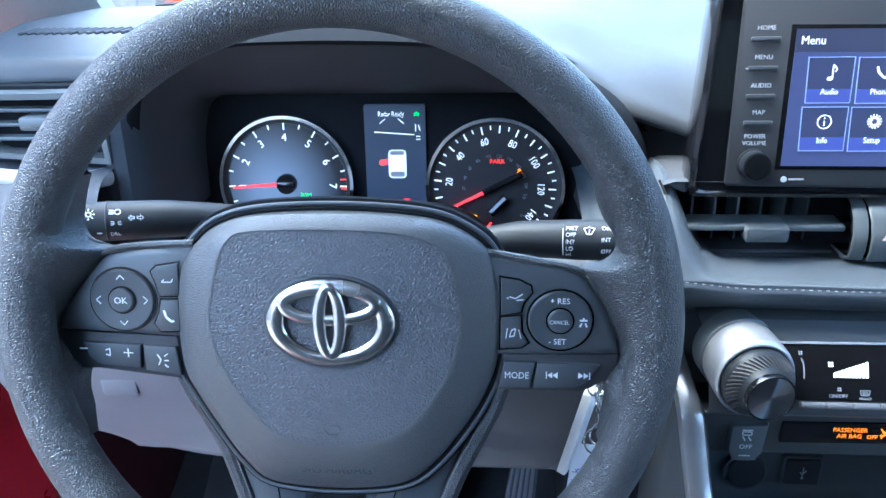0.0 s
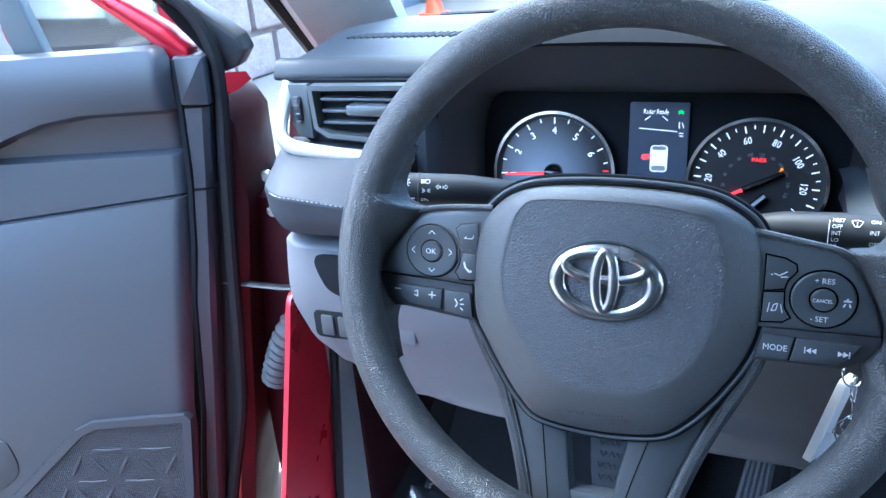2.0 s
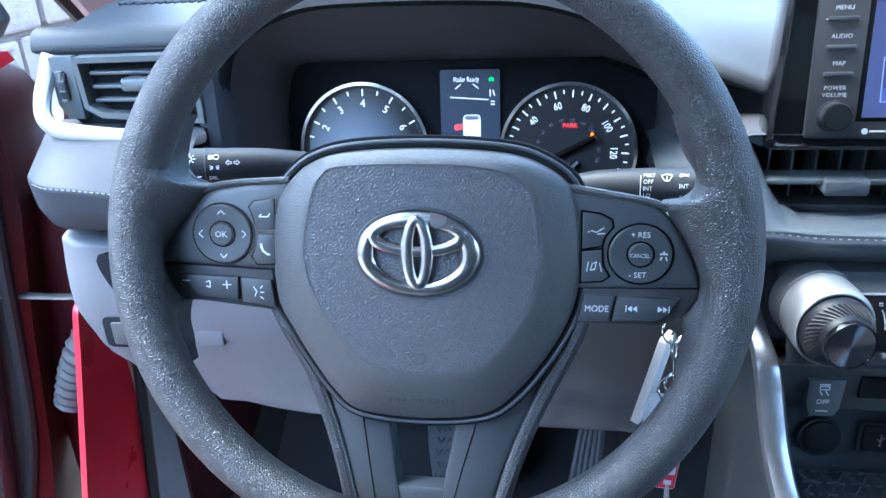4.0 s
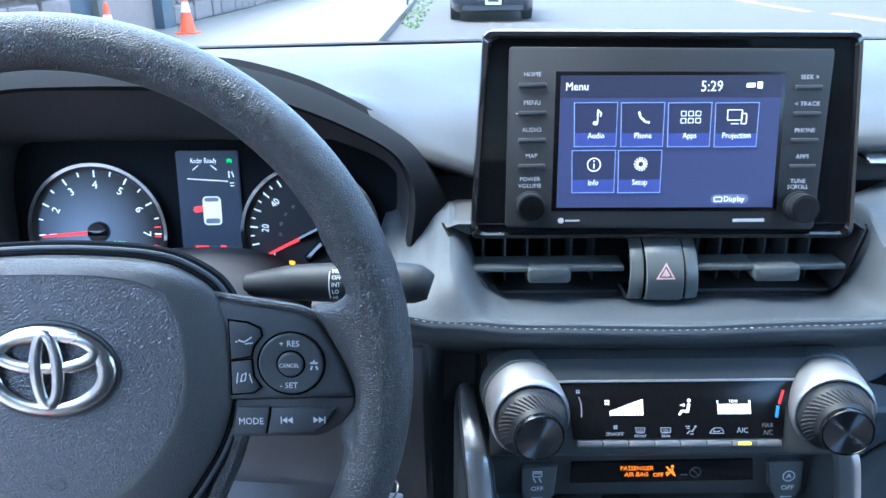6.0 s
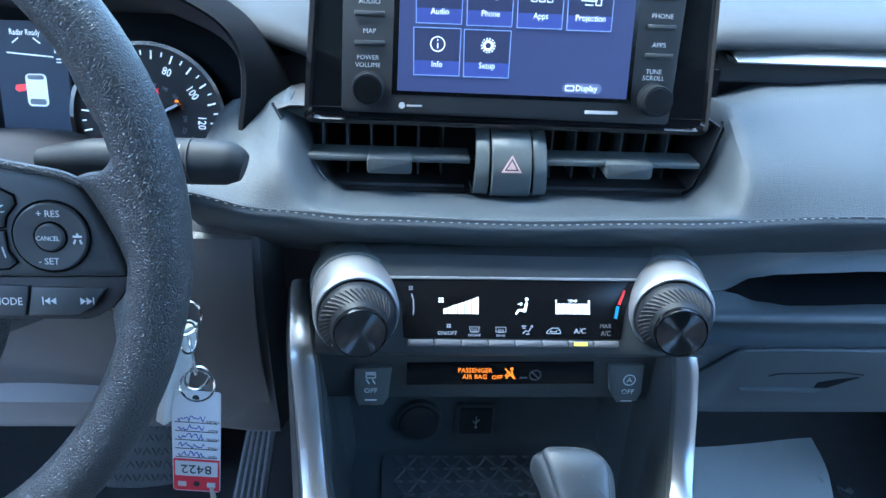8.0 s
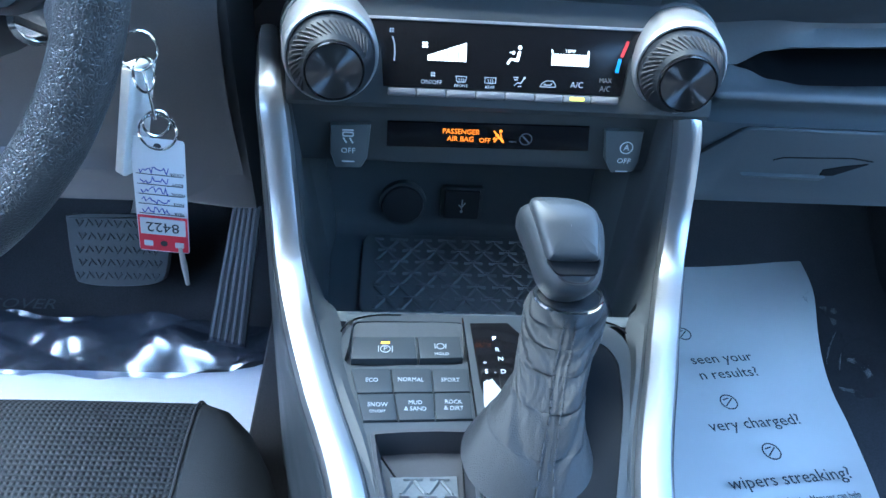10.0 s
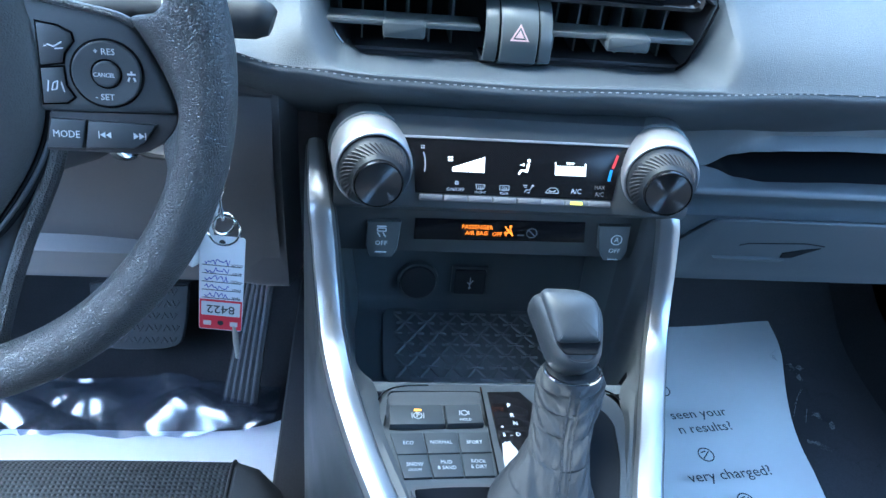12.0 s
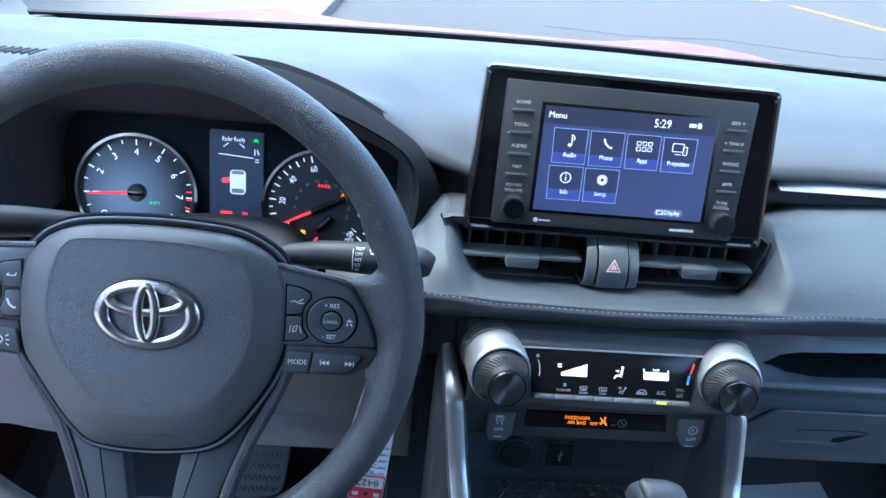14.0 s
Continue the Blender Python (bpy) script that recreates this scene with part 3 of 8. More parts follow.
def build_cluster():
    c = thing("instrument_cluster", panel(0.0, 0.30, 1.065, 8), "lit instrument cluster with two round gauges and a small display", "instrument cluster")
    inv = c.matrix_world.inverted()
    lip = curve([(-0.198, 0.190, 1.03), (-0.198, 0.195, 1.08), (-0.195, 0.200, 1.13), (-0.181, 0.204, 1.172), (-0.13, 0.206, 1.197), (-0.06, 0.206, 1.202), (0.03, 0.206, 1.200), (0.072, 0.206, 1.194), (0.108, 0.206, 1.182),
                 (0.135, 0.206, 1.170), (0.162, 0.205, 1.155), (0.176, 0.203, 1.138), (0.181, 0.198, 1.115), (0.176, 0.19, 1.075), (0.170, 0.18, 1.03)], 5)
    rim = curve([(-0.216, 0.215, 1.03), (-0.216, 0.220, 1.08), (-0.211, 0.225, 1.14), (-0.190, 0.235, 1.190), (-0.13, 0.245, 1.211), (-0.04, 0.25, 1.217), (0.030, 0.25, 1.216), (0.070, 0.25, 1.2085), (0.108, 0.25, 1.195),
                 (0.148, 0.25, 1.174), (0.180, 0.25, 1.153), (0.196, 0.248, 1.133), (0.208, 0.245, 1.107), (0.205, 0.22, 1.07), (0.198, 0.21, 1.03)], 5)
    mid = (0.0, 0.22, 1.08)
    hood, shroud = [], []
    n = len(lip)
    for i, (p, r) in enumerate(zip(lip, rim)):
        v = Vector((p[0] - mid[0], 0, p[2] - mid[2]))
        o = v.normalized()
        P, Q = Vector(p), Vector(r)
        f = math.sin(math.pi * i / (n - 1))
        out = [Q + Vector((0, 0.10, -0.080 * f)) - o * 0.02, Q + Vector((0, 0.012, -0.006)), Q + Vector((0, 0.003, 0.0)), Q + Vector((0, -0.002, -0.0015)) - o * 0.003, P.lerp(Q, 0.5) + o * 0.003, P.lerp(Q, 0.12) + o * 0.001, P, P - o * 0.003 + Vector((0, 0.003, 0)), P - o * 0.005 + Vector((0, 0.012, 0))]
        hood.append([tuple(inv @ q) for q in out])
        b = Vector((max(-0.178, min(0.160, p[0] * 0.9)), 0.0, max(0.985, min(1.139, mid[2] + v.z * 0.62))))
        q0 = out[-1]
        q1 = Vector((lerp(q0.x, b.x, 0.55), 0.25, lerp(q0.z, b.z, 0.6)))
        q2 = Vector((b.x, 0.302 + 0.14 * (b.z - 1.065), b.z))
        shroud.append([tuple(inv @ q) for q in (q0, q1, q2)])
    part("hood", grid(new_bm(), hood), HOODM, c)
    part("shroud", grid(new_bm(), shroud), DARK, c)
    bm = new_bm()
    prism(bm, rrect(0.40, 0.22, 0.03, 5, -0.005, -0.012), -0.012, -0.004)
    part("face_plate", bm, HOODM, c)

    def gauge(name, cx, cy, r, blue):
        g = part(name, prism(new_bm(), ellipse(r, r, 64, cx, cy), -0.004, 0.0), DARK, c)
        bm = new_bm()
        hoop(bm, ellipse(r + 0.0026, r + 0.0026, 64, cx, cy), ellipse(r - 0.0004, r - 0.0004, 64, cx, cy), -0.003, 0.006)
        part("bezel", bm, CHROME, g, "thin bright gauge ring")
        return g

    def ticks(bm, cx, cy, r0, r1, a0, a1, n, w, z, skip=0):
        for i in range(n + 1):
            if skip and i % skip == 0:
                continue
            a = radians(lerp(a0, a1, i / n))
            bars(bm, [((cx + r0 * math.cos(a), cy + r0 * math.sin(a)), (cx + r1 * math.cos(a), cy + r1 * math.sin(a)))], w, z)
        return bm

    tx, ty, sx, sy = -0.104, -0.0040, 0.0835, -0.0068
    t = gauge("tachometer", tx, ty, 0.0588, True)
    # lit face that fades from blue to dark at its edge
    m = bpy.data.materials.new("lit_tachometer_face")
    m.use_nodes = True
    nt = m.node_tree
    tc, gr, rp = nt.nodes.new("ShaderNodeTexCoord"), nt.nodes.new("ShaderNodeTexGradient"), nt.nodes.new("ShaderNodeValToRGB")
    mp = nt.nodes.new("ShaderNodeMapping")
    gr.gradient_type = "SPHERICAL"
    mp.inputs["Location"].default_value = (-(tx - 0.012) / 0.066, -(ty - 0.006) / 0.066, 0)
    mp.inputs["Scale"].default_value = (1 / 0.066, 1 / 0.066, 1 / 0.066)
    nt.links.new(tc.outputs["Object"], mp.inputs[0])
    nt.links.new(mp.outputs[0], gr.inputs[0])
    nt.links.new(gr.outputs[0], rp.inputs[0])
    rp.color_ramp.elements[0].color = (0.01, 0.013, 0.02, 1)
    rp.color_ramp.elements[0].position = 0.08
    rp.color_ramp.elements[1].color = (0.26, 0.36, 0.60, 1)
    rp.color_ramp.elements[1].position = 0.8
    b = nt.nodes["Principled BSDF"]
    b.inputs["Base Color"].default_value = (0.01, 0.01, 0.012, 1)
    b.inputs["Roughness"].default_value = 0.3
    nt.links.new(rp.outputs[0], b.inputs["Emission Color"])
    b.inputs["Emission Strength"].default_value = 0.62 * 2 ** -STOPS
    part("lit_face", prism(new_bm(), ellipse(0.054, 0.054, 64, tx, ty), 0.0, 0.0006), m, t)
    A0, A1 = 214.0, -34.0
    bm = new_bm()
    ticks(bm, tx, ty, 0.0485, 0.0545, A0, A1 + 0, 8, 0.0013, 0.0012)
    ticks(bm, tx, ty, 0.0505, 0.0545, A0, A1, 16, 0.0011, 0.0012, 2)
    for i in range(9):
        a = radians(lerp(A0, A1, i / 8))
        words(bm, str(i), 0.0072, tx + 0.0415 * math.cos(a), ty + 0.0415 * math.sin(a), 0.0012, turn=math.degrees(a) - 90 if 0 < i < 8 else (math.degrees(a) - 90) * 0.9)
    pieces("scale_mark", bm, LIT_WHITE, t)
    bm = new_bm()
    ticks(bm, tx, ty, 0.0490, 0.0545, 4, A1, 4, 0.0009, 0.0014)
    part("red_zone", bm, LIT_RED, t)

    def needle(g, cx, cy, ang, ln, w, hub):
        a = radians(ang)
        bm = new_bm()
        o = [(0.006, -w), (ln, -w * 0.55), (ln, w * 0.55), (0.006, w)]
        prism(bm, o, 0.003, 0.0042, 0, Matrix.Translation((cx, cy, 0)) @ Matrix.Rotation(a, 4, "Z"))
        part("needle", bm, LIT_RED, g, "lit red needle")
        if hub:
            bm = new_bm()
            lathe(bm, [(hub, 0.001), (hub, 0.006), (hub * 0.93, 0.0072)], 32, Matrix.Translation((cx, cy, 0)))
            box(bm, (cx, cy, 0.008), (hub * 1.7, hub * 0.5, 0.002), 0.0006)
            part("needle_hub", bm, GLOSS, g)

    needle(t, tx, ty, 184, 0.0500, 0.0016, 0.0092)
    bm = new_bm()
    lathe(bm, [(0.0085, 0.001), (0.0085, 0.0055), (0.008, 0.0065)], 32, Matrix.Translation((tx, ty - 0.0335, 0)))
    box(bm, (tx, ty - 0.0335, 0.007), (0.004, 0.015, 0.002), 0.0006)
    part("temperature_hub", bm, GLOSS, t)
    bm = new_bm()
    words(bm, "BSM", 0.0032, tx + 0.0165, ty - 0.0105, 0.0012, wide=1.3)
    part("lit_lamp", bm, LIT_GREEN, t, "lit green warning lamp")
    bm = new_bm()
    words(bm, "x1000", 0.0022, tx + 0.021, ty - 0.026, 0.0012)
    part("unit", bm, LIT_DIM, t)
    # speedometer
    s = gauge("speedometer", sx, sy, 0.0588, False)
    bm = new_bm()
    S0, S1 = 209.0, -38.0
    ticks(bm, sx, sy, 0.0475, 0.0540, S0, S1, 14, 0.0012, 0.0012)
    ticks(bm, sx, sy, 0.0505, 0.0540, S0, S1, 28, 0.0010, 0.0012, 2)
    for i in range(8):
        a = radians(lerp(S0, S1, i / 7))
        words(bm, str(20 * i), 0.0066, sx + 0.0405 * math.cos(a), sy + 0.0405 * math.sin(a), 0.0012, turn=math.degrees(a) - 90, wide=0.82)
    words(bm, "MPH", 0.0034, sx + 0.030, sy - 0.033, 0.0012)
    words(bm, "E", 0.0055, sx - 0.008, sy - 0.042, 0.0012, turn=20)
    words(bm, "F", 0.0055, sx + 0.016, sy - 0.042, 0.0012, turn=-15)
    bars(bm, [((sx + 0.004, sy - 0.048), (sx + 0.004, sy - 0.0445)), ((sx + 0.017, sy - 0.0495), (sx + 0.020, sy - 0.0465)), ((sx - 0.010, sy - 0.0495), (sx - 0.008, sy - 0.0465))], 0.0012, 0.0012)
    box(bm, (sx + 0.007, sy - 0.042, 0.0012), (0.0030, 0.0036, 0.0002))
    pieces("scale_mark", bm, LIT_WHITE, s)
    bm = new_bm()
    for i in range(1, 12):
        a = radians(lerp(S0 - 6, S1 + 8, i / 11.6))
        words(bm, str(20 * i), 0.0030, sx + 0.0275 * math.cos(a), sy + 0.0275 * math.sin(a), 0.0012, turn=math.degrees(a) - 90, wide=0.85)
    words(bm, "km/h", 0.0024, sx + 0.026, sy - 0.026, 0.0012)
    part("inner_scale", bm, LIT_DIM, s)
    needle(s, sx, sy, 206, 0.0480, 0.0015, 0.0)
    bm = new_bm()
    tube(bm, [(sx - 0.010, sy - 0.005, 0.004), (sx + 0.024, sy + 0.012, 0.004)], 0.003, 8)
    tube(bm, [(sx - 0.004, sy - 0.024, 0.003), (sx + 0.010, sy - 0.010, 0.003)], 0.004, 8)
    part("needle_hub", bm, GLOSS, s)
    bm = new_bm()
    bars(bm, [((sx - 0.0125, sy - 0.044), (sx - 0.003, sy - 0.032))], 0.0022, 0.004)
    part("fuel_needle", bm, LIT_RED, s, "short lit red fuel needle")
    bm = new_bm()
    words(bm, "PARK", 0.0040, sx + 0.002, sy + 0.0225, 0.0012)
    part("park_lamp", bm, LIT_RED, s, "lit red warning word")
    bm = new_bm()
    prism(bm, mm([(-2, -3), (2, -3), (2.6, 0), (1.2, 1.0), (1.6, 2.6), (0, 3.8), (-1.6, 2.6), (-1.2, 1.0), (-2.6, 0)]), 0.001, 0.0014, 0, Matrix.Translation((sx + 0.0215, sy + 0.0125, 0)))
    part("belt_lamp", bm, LIT_ORANGE, s, "lit orange warning lamp")
    bm = new_bm()
    box(bm, (sx - 0.019, sy - 0.028, 0.0012), (0.0042, 0.0052, 0.0004), 0.0004)
    box(bm, (sx - 0.0163, sy - 0.028, 0.0012), (0.0008, 0.0040, 0.0004))
    part("fuel_lamp", bm, LIT_AMBER, s, "lit amber fuel lamp")
    # middle display
    dx = -0.0045
    disp = part("display", prism(new_bm(), rrect(0.054, 0.100, 0.002, 3, dx, 0.016), -0.004, 0.0), MIDDISP, c, "small lit multi-information display")
    bm = new_bm()
    words(bm, "Radar Ready", 0.0046, dx - 0.003, 0.0575, 0.0004, wide=0.72)
    bars(bm, [((dx - 0.013, 0.0495), (dx - 0.008, 0.0535)), ((dx + 0.003, 0.0535), (dx + 0.008, 0.0495)), ((dx - 0.018, 0.0420), (dx + 0.017, 0.0395))], 0.0008, 0.0004)
    bars(bm, [((dx + 0.0185, 0.0485), (dx + 0.0185, 0.0425)), ((dx + 0.021, 0.0480), (dx + 0.0225, 0.0430)), ((dx + 0.019, 0.0380), (dx + 0.0225, 0.0380)), ((dx + 0.019, 0.0355), (dx + 0.0225, 0.0355))], 0.0009, 0.0004)
    words(bm, "P", 0.0060, dx - 0.0225, -0.027, 0.0004)
    words(bm, "1140.6", 0.0046, dx + 0.0115, -0.0275, 0.0004, wide=0.85)
    pieces("lit_word", bm, LIT_WHITE, disp)
    bm = new_bm()
    words(bm, "TRIP B", 0.0036, dx - 0.006, -0.0275, 0.0004, wide=0.7)
    words(bm, "mi", 0.0034, dx + 0.0235, -0.0275, 0.0004)
    pieces("lit_word", bm, LIT_BLUE, disp)
    bm = new_bm()
    prism(bm, rrect(0.0160, 0.0255, 0.0035, 4, dx + 0.0015, 0.0135), 0.0, 0.0004)
    part("car_picture", bm, LIT_DIMW, disp, "white top view of a car")
    bm = new_bm()
    prism(bm, rrect(0.0125, 0.0045, 0.0015, 3, dx + 0.0015, 0.0045), 0.0004, 0.0006)
    prism(bm, rrect(0.0125, 0.0035, 0.0015, 3, dx + 0.0015, 0.0235), 0.0004, 0.0006)
    pieces("car_window", bm, LIT_DIM, disp)
    bm = new_bm()
    prism(bm, mm([(-7, 18), (-14, 17), (-15, 14), (-13, 12), (-7.2, 13)]), 0.0, 0.0004, 0, Matrix.Translation((dx, 0, 0)))
    prism(bm, rrect(0.012, 0.0035, 0.0005, 2, dx - 0.010, -0.0195), 0.0, 0.0004)
    prism(bm, rrect(0.005, 0.0035, 0.0005, 2, dx + 0.009, -0.0195), 0.0, 0.0004)
    pieces("warning_mark", bm, LIT_RED, disp, 0.0012, "lit red mark")
    bm = new_bm()
    box(bm, (dx + 0.0195, 0.0575, 0.0003), (0.0046, 0.0022, 0.0004), 0.0008)
    bars(bm, [((dx + 0.0175, 0.0557), (dx + 0.0185, 0.0565)), ((dx + 0.0215, 0.0557), (dx + 0.0205, 0.0565)), ((dx + 0.0195, 0.0585), (dx + 0.0195, 0.0598))], 0.0008, 0.0004)
    part("ready_lamp", bm, LIT_GREEN, disp, "lit green lamp")
    return c


LIT_DIMW = mat("lit_soft_white", (0.75, 0.78, 0.85), emit=0.75)
cluster = build_cluster()


def build_wheel():
    w = thing("steering_wheel", panel(0.0004, 0.0133, 1.0755, 13), "black three-spoke steering wheel with control buttons and a chrome badge", "steering wheel")
    # rim in one piece with the two grips that run out into the side spokes
    R, r = 0.1690, 0.0142

    def ring(a, q, z):
        """A point of the rim: angle a, q out from the wheel's axis, z above the rim's own plane, which leans a little."""
        x, y = 0.0035 + q * math.cos(a), q * math.sin(a)
        y = 0.0095 + y * (0.985 if y > 0 else 1.006)
        return (x, y, 0.0105 - 0.036 * y - 0.038 * x + z)

    bm = new_bm()
    loops = []
    for k in range(144):
        a = 2 * math.pi * k / 144
        loops.append([ring(a, R + r * math.cos(b), 1.05 * r * math.sin(b)) for b in [2 * math.pi * j / 28 for j in range(28)]])
    rings(bm, loops + [loops[0]], False, False)
    part("rim", bm, RIM, w, "", 60)
    # grips that run from the rim into the side spokes
    grip_l = [(-133.8, 81.8), (-140.7, 70.9), (-143.1, 61.5), (-140.9, 53.1), (-135.1, 48.8), (-127.6, 46.5), (-131.4, 40.2), (-138.4, 32.2), (-146.7, 22.6), (-156.3, 10.5), (-159.6, 0.4), (-158.6, -5.9), (-153.0, -16.6), (-147.8, -23.9), (-149.3, -32.2), (-149.7, -40.8), (-146.8, -54.6), (-141.6, -66.4)]
    grip_r = [(135.2, 78.2), (143.0, 67.2), (150.3, 56.8), (152.5, 50.4), (150.5, 44.9), (144.8, 40.5), (135.1, 38.5), (139.3, 30.8), (145.0, 21.0), (151.0, 8.7), (155.0, -2.8), (155.2, -11.7), (152.3, -18.1), (147.3, -25.4), (148.9, -36.0), (146.2, -49.2), (141.2, -64.4)]
    for outline in (grip_l, grip_r):
        line = curve(mm(outline), 6)
        n = len(line)
        a0 = math.atan2(line[0][1], line[0][0])
        a1 = math.atan2(line[-1][1], line[-1][0])
        if outline is grip_l:
            a1 += 2 * math.pi
        bm = new_bm()
        rows = []
        for i, (x, y) in enumerate(line):
            t = i / (n - 1)
            a = lerp(a0, a1, lerp(t, t * t * (3 - 2 * t), 0.35))
            e = min(1.0, min(t, 1 - t) / 0.22)
            e = e * e * (3 - 2 * e)
            crest = Vector(ring(a, R, 1.05 * r + 0.0001))
            rim_in = Vector(ring(a, R - r - 0.0001, 0.0))
            foot = rim_in.lerp(Vector((x, y, -0.0016)), min(1.0, e * 3))
            low = Vector(ring(a, R, -1.05 * r))
            inw = Vector((foot.x - crest.x, foot.y - crest.y, 0))
            c1 = crest + inw * lerp(0.5523, 0.48, e)
            c2 = foot + Vector((0, 0, (crest.z - foot.z) * lerp(0.5523, 0.30, e))) - inw * (0.10 * e)
            row = []
            for j in range(13):
                u = j / 12
                row.append(tuple(crest * (1 - u) ** 3 + c1 * 3 * u * (1 - u) ** 2 + c2 * 3 * u * u * (1 - u) + foot * u ** 3))
            back = foot + Vector((0, 0, -0.011)) + inw * 0.02
            for j in range(1, 6):
                row.append(tuple(foot.lerp(back, j / 5)))
            for j in range(1, 8):
                row.append(tuple(back.lerp(low, j / 7)))
            rows.append(row)
        grid(bm, rows)
        part("grip", bm, RIM, w, "", 60)
    # airbag cover
    outer = curve(mm([(-79, 47), (-64, 60.5), (-40, 67.5), (6, 69.5), (50, 66.5), (71, 59.5), (86, 47), (91.5, 25), (91, -8), (84, -32), (70, -56), (53, -77), (35, -88.5), (-2, -92.5), (-39, -89), (-54, -77), (-66, -60), (-79, -38), (-87, -20), (-88.5, 14), (-85, 36)]), 6, True)
    inner = curve(mm([(-51, 55.5), (-44, 59), (-12, 60.5), (22, 60), (44, 57.5), (57, 53), (64, 44), (68, 28), (69.4, 9.4), (65.4, -9.3), (56.8, -27.6), (47, -41), (33, -52.5), (16.2, -57.5), (0.4, -59.0), (-18.5, -58.5), (-34, -52), (-43, -41), (-53, -27), (-61.5, -8.9), (-65, 9), (-62, 28), (-56.5, 48)]), 6, True)
    def around(o, n=132):
        """The same outline, resampled at even angles about the middle of the cover."""
        out = []
        for k in range(n):
            a = 2 * math.pi * k / n
            d = Vector((math.cos(a), math.sin(a)))
            best = 0.0
            for p, q in zip(o, o[1:] + o[:1]):
                e = Vector(q) - Vector(p)
                den = d.x * e.y - d.y * e.x
                if abs(den) > 1e-12:
                    u = (p[0] * e.y - p[1] * e.x) / den
                    t = (p[0] * d.y - p[1] * d.x) / den
                    if -1e-6 <= t <= 1 + 1e-6 and u > best:
                        best = u
            out.append((d.x * best, d.y * best))
        return out

    outer, inner = around(outer), around(inner)
    up = lambda q, z: [(x, y, z) for x, y in q]
    mixo = lambda t: [(lerp(a[0], b[0], t), lerp(a[1], b[1], t)) for a, b in zip(outer, inner)]
    bm = new_bm()
    rings(bm, [up(inset(outer, 0.012), -0.020), up(inset(outer, 0.004), -0.006), up(inset(outer, 0.0006), -0.002), up(inset(outer, 0.0014), 0.0004), up(mixo(0.16), 0.0032), up(mixo(0.5), 0.0074), up(mixo(0.85), 0.0108), up(mixo(0.97), 0.0115), up(mixo(1.0), 0.0114)], True, False)
    cover = part("airbag_cover", bm, BORDER, w, "smooth black border of the airbag cover")
    bm = new_bm()
    cx, cy = 0.0016, 0.004
    sc = lambda k: [(cx + (x - cx) * k, cy + (y - cy) * k) for x, y in inner]
    rings(bm, [up(inner, 0.0113), up(sc(0.99), 0.0113), up(sc(0.9), 0.0117), up(sc(0.6), 0.0124), up(sc(0.25), 0.0127)])
    part("grained_pad", bm, PAD, cover, "leather-grained centre pad")
    bm = new_bm()
    words(bm, "SRS AIRBAG", 0.0048, 0.0005, -0.0765, 0.0070, wide=1.15)
    part("moulded_word", bm, BUTTON, cover)
    bm = new_bm()
    tube(bm, [(-0.006, -0.050, 0.0118), (-0.004, -0.0505, 0.0118), (-0.002, -0.053, 0.0118), (0.003, -0.053, 0.0118), (0.005, -0.050, 0.0118), (0.003, -0.0475, 0.0118), (-0.002, -0.048, 0.0118)], 0.0005, 6, True)
    part("horn_mark", bm, BUTTON, cover)
    # black beading round the cover
    bm = new_bm()
    tube(bm, [(x, y, -0.0030) for x, y in inset(outer, -0.0006)], 0.0012, 8, True)
    part("beading", bm, HOODM, w)
    bm = new_bm()
    tube(bm, [(x, y, -0.0036) for x, y in inset(outer, -0.0030)], 0.0013, 8, True)
    part("outer_beading", bm, SPOKE, w)
    bm = new_bm()
    rings(bm, [up(inset(outer, -0.0062), -0.0090), up(inset(outer, -0.0058), -0.0046), up(inset(outer, -0.0045), -0.0040), up(inset(outer, 0.002), -0.0048)], False, False)
    part("cover_groove", bm, HOODM, w)
    # badge: plain chrome ovals
    bm = new_bm()
    ex, ey = 0.0018, 0.0118
    rings(bm, [up(ellipse(0.0368, 0.0262, 64, ex, ey), 0.0118), up(ellipse(0.0362, 0.0256, 64, ex, ey), 0.0136), up(ellipse(0.0350, 0.0245, 64, ex, ey), 0.0138), up(ellipse(0.0336, 0.0231, 64, ex, ey), 0.0126)])
    badge = part("badge", bm, BUTTON, cover, "dark recess under a chrome badge")

    def oval(cx, cy, a, b, r0, r1, z):
        pts, rad = [], []
        for i in range(72):
            t = 2 * math.pi * i / 72
            pts.append((cx + a * math.cos(t), cy + b * math.sin(t), z))
            rad.append(lerp(r0, r1, abs(math.sin(t))))
        return pts, rad

    for args in ((ex, ey, 0.0298, 0.0204, 0.0046, 0.0030, 0.0146), (ex, ey + 0.0006, 0.0056, 0.0182, 0.0032, 0.0026, 0.0158), (ex, ey + 0.0098, 0.0248, 0.0086, 0.0034, 0.0028, 0.0152)):
        p, rr = oval(*args)
        bm = new_bm()
        tube(bm, p, [1.12 * r for r in rr], 14, True, 0.42)
        part("chrome_oval", bm, BADGEM, badge, "satin chrome oval")
    # side spokes with their switches
    def spoke(outline, name):
        bm = new_bm()
        o = mm(outline)
        up3 = lambda q, z: [(x, y, z) for x, y in q]
        rings(bm, [up3(o, -0.016), up3(o, -0.0022), up3(inset(o, 0.0005), -0.0010), up3(inset(o, 0.0016), -0.0001), up3(inset(o, 0.0042), 0.0008)])
        return part(name, bm, SPOKE, w)

    L = spoke([(-70, 49.5), (-101.8, 47.9), (-119.7, 45.6), (-126.5, 43.2), (-131, 39.0), (-138.0, 31.0), (-146.3, 21.4), (-155.6, 9.8), (-158.6, 0.6), (-91.7, -2.6), (-70, -2.6)][::-1], "left_spoke")
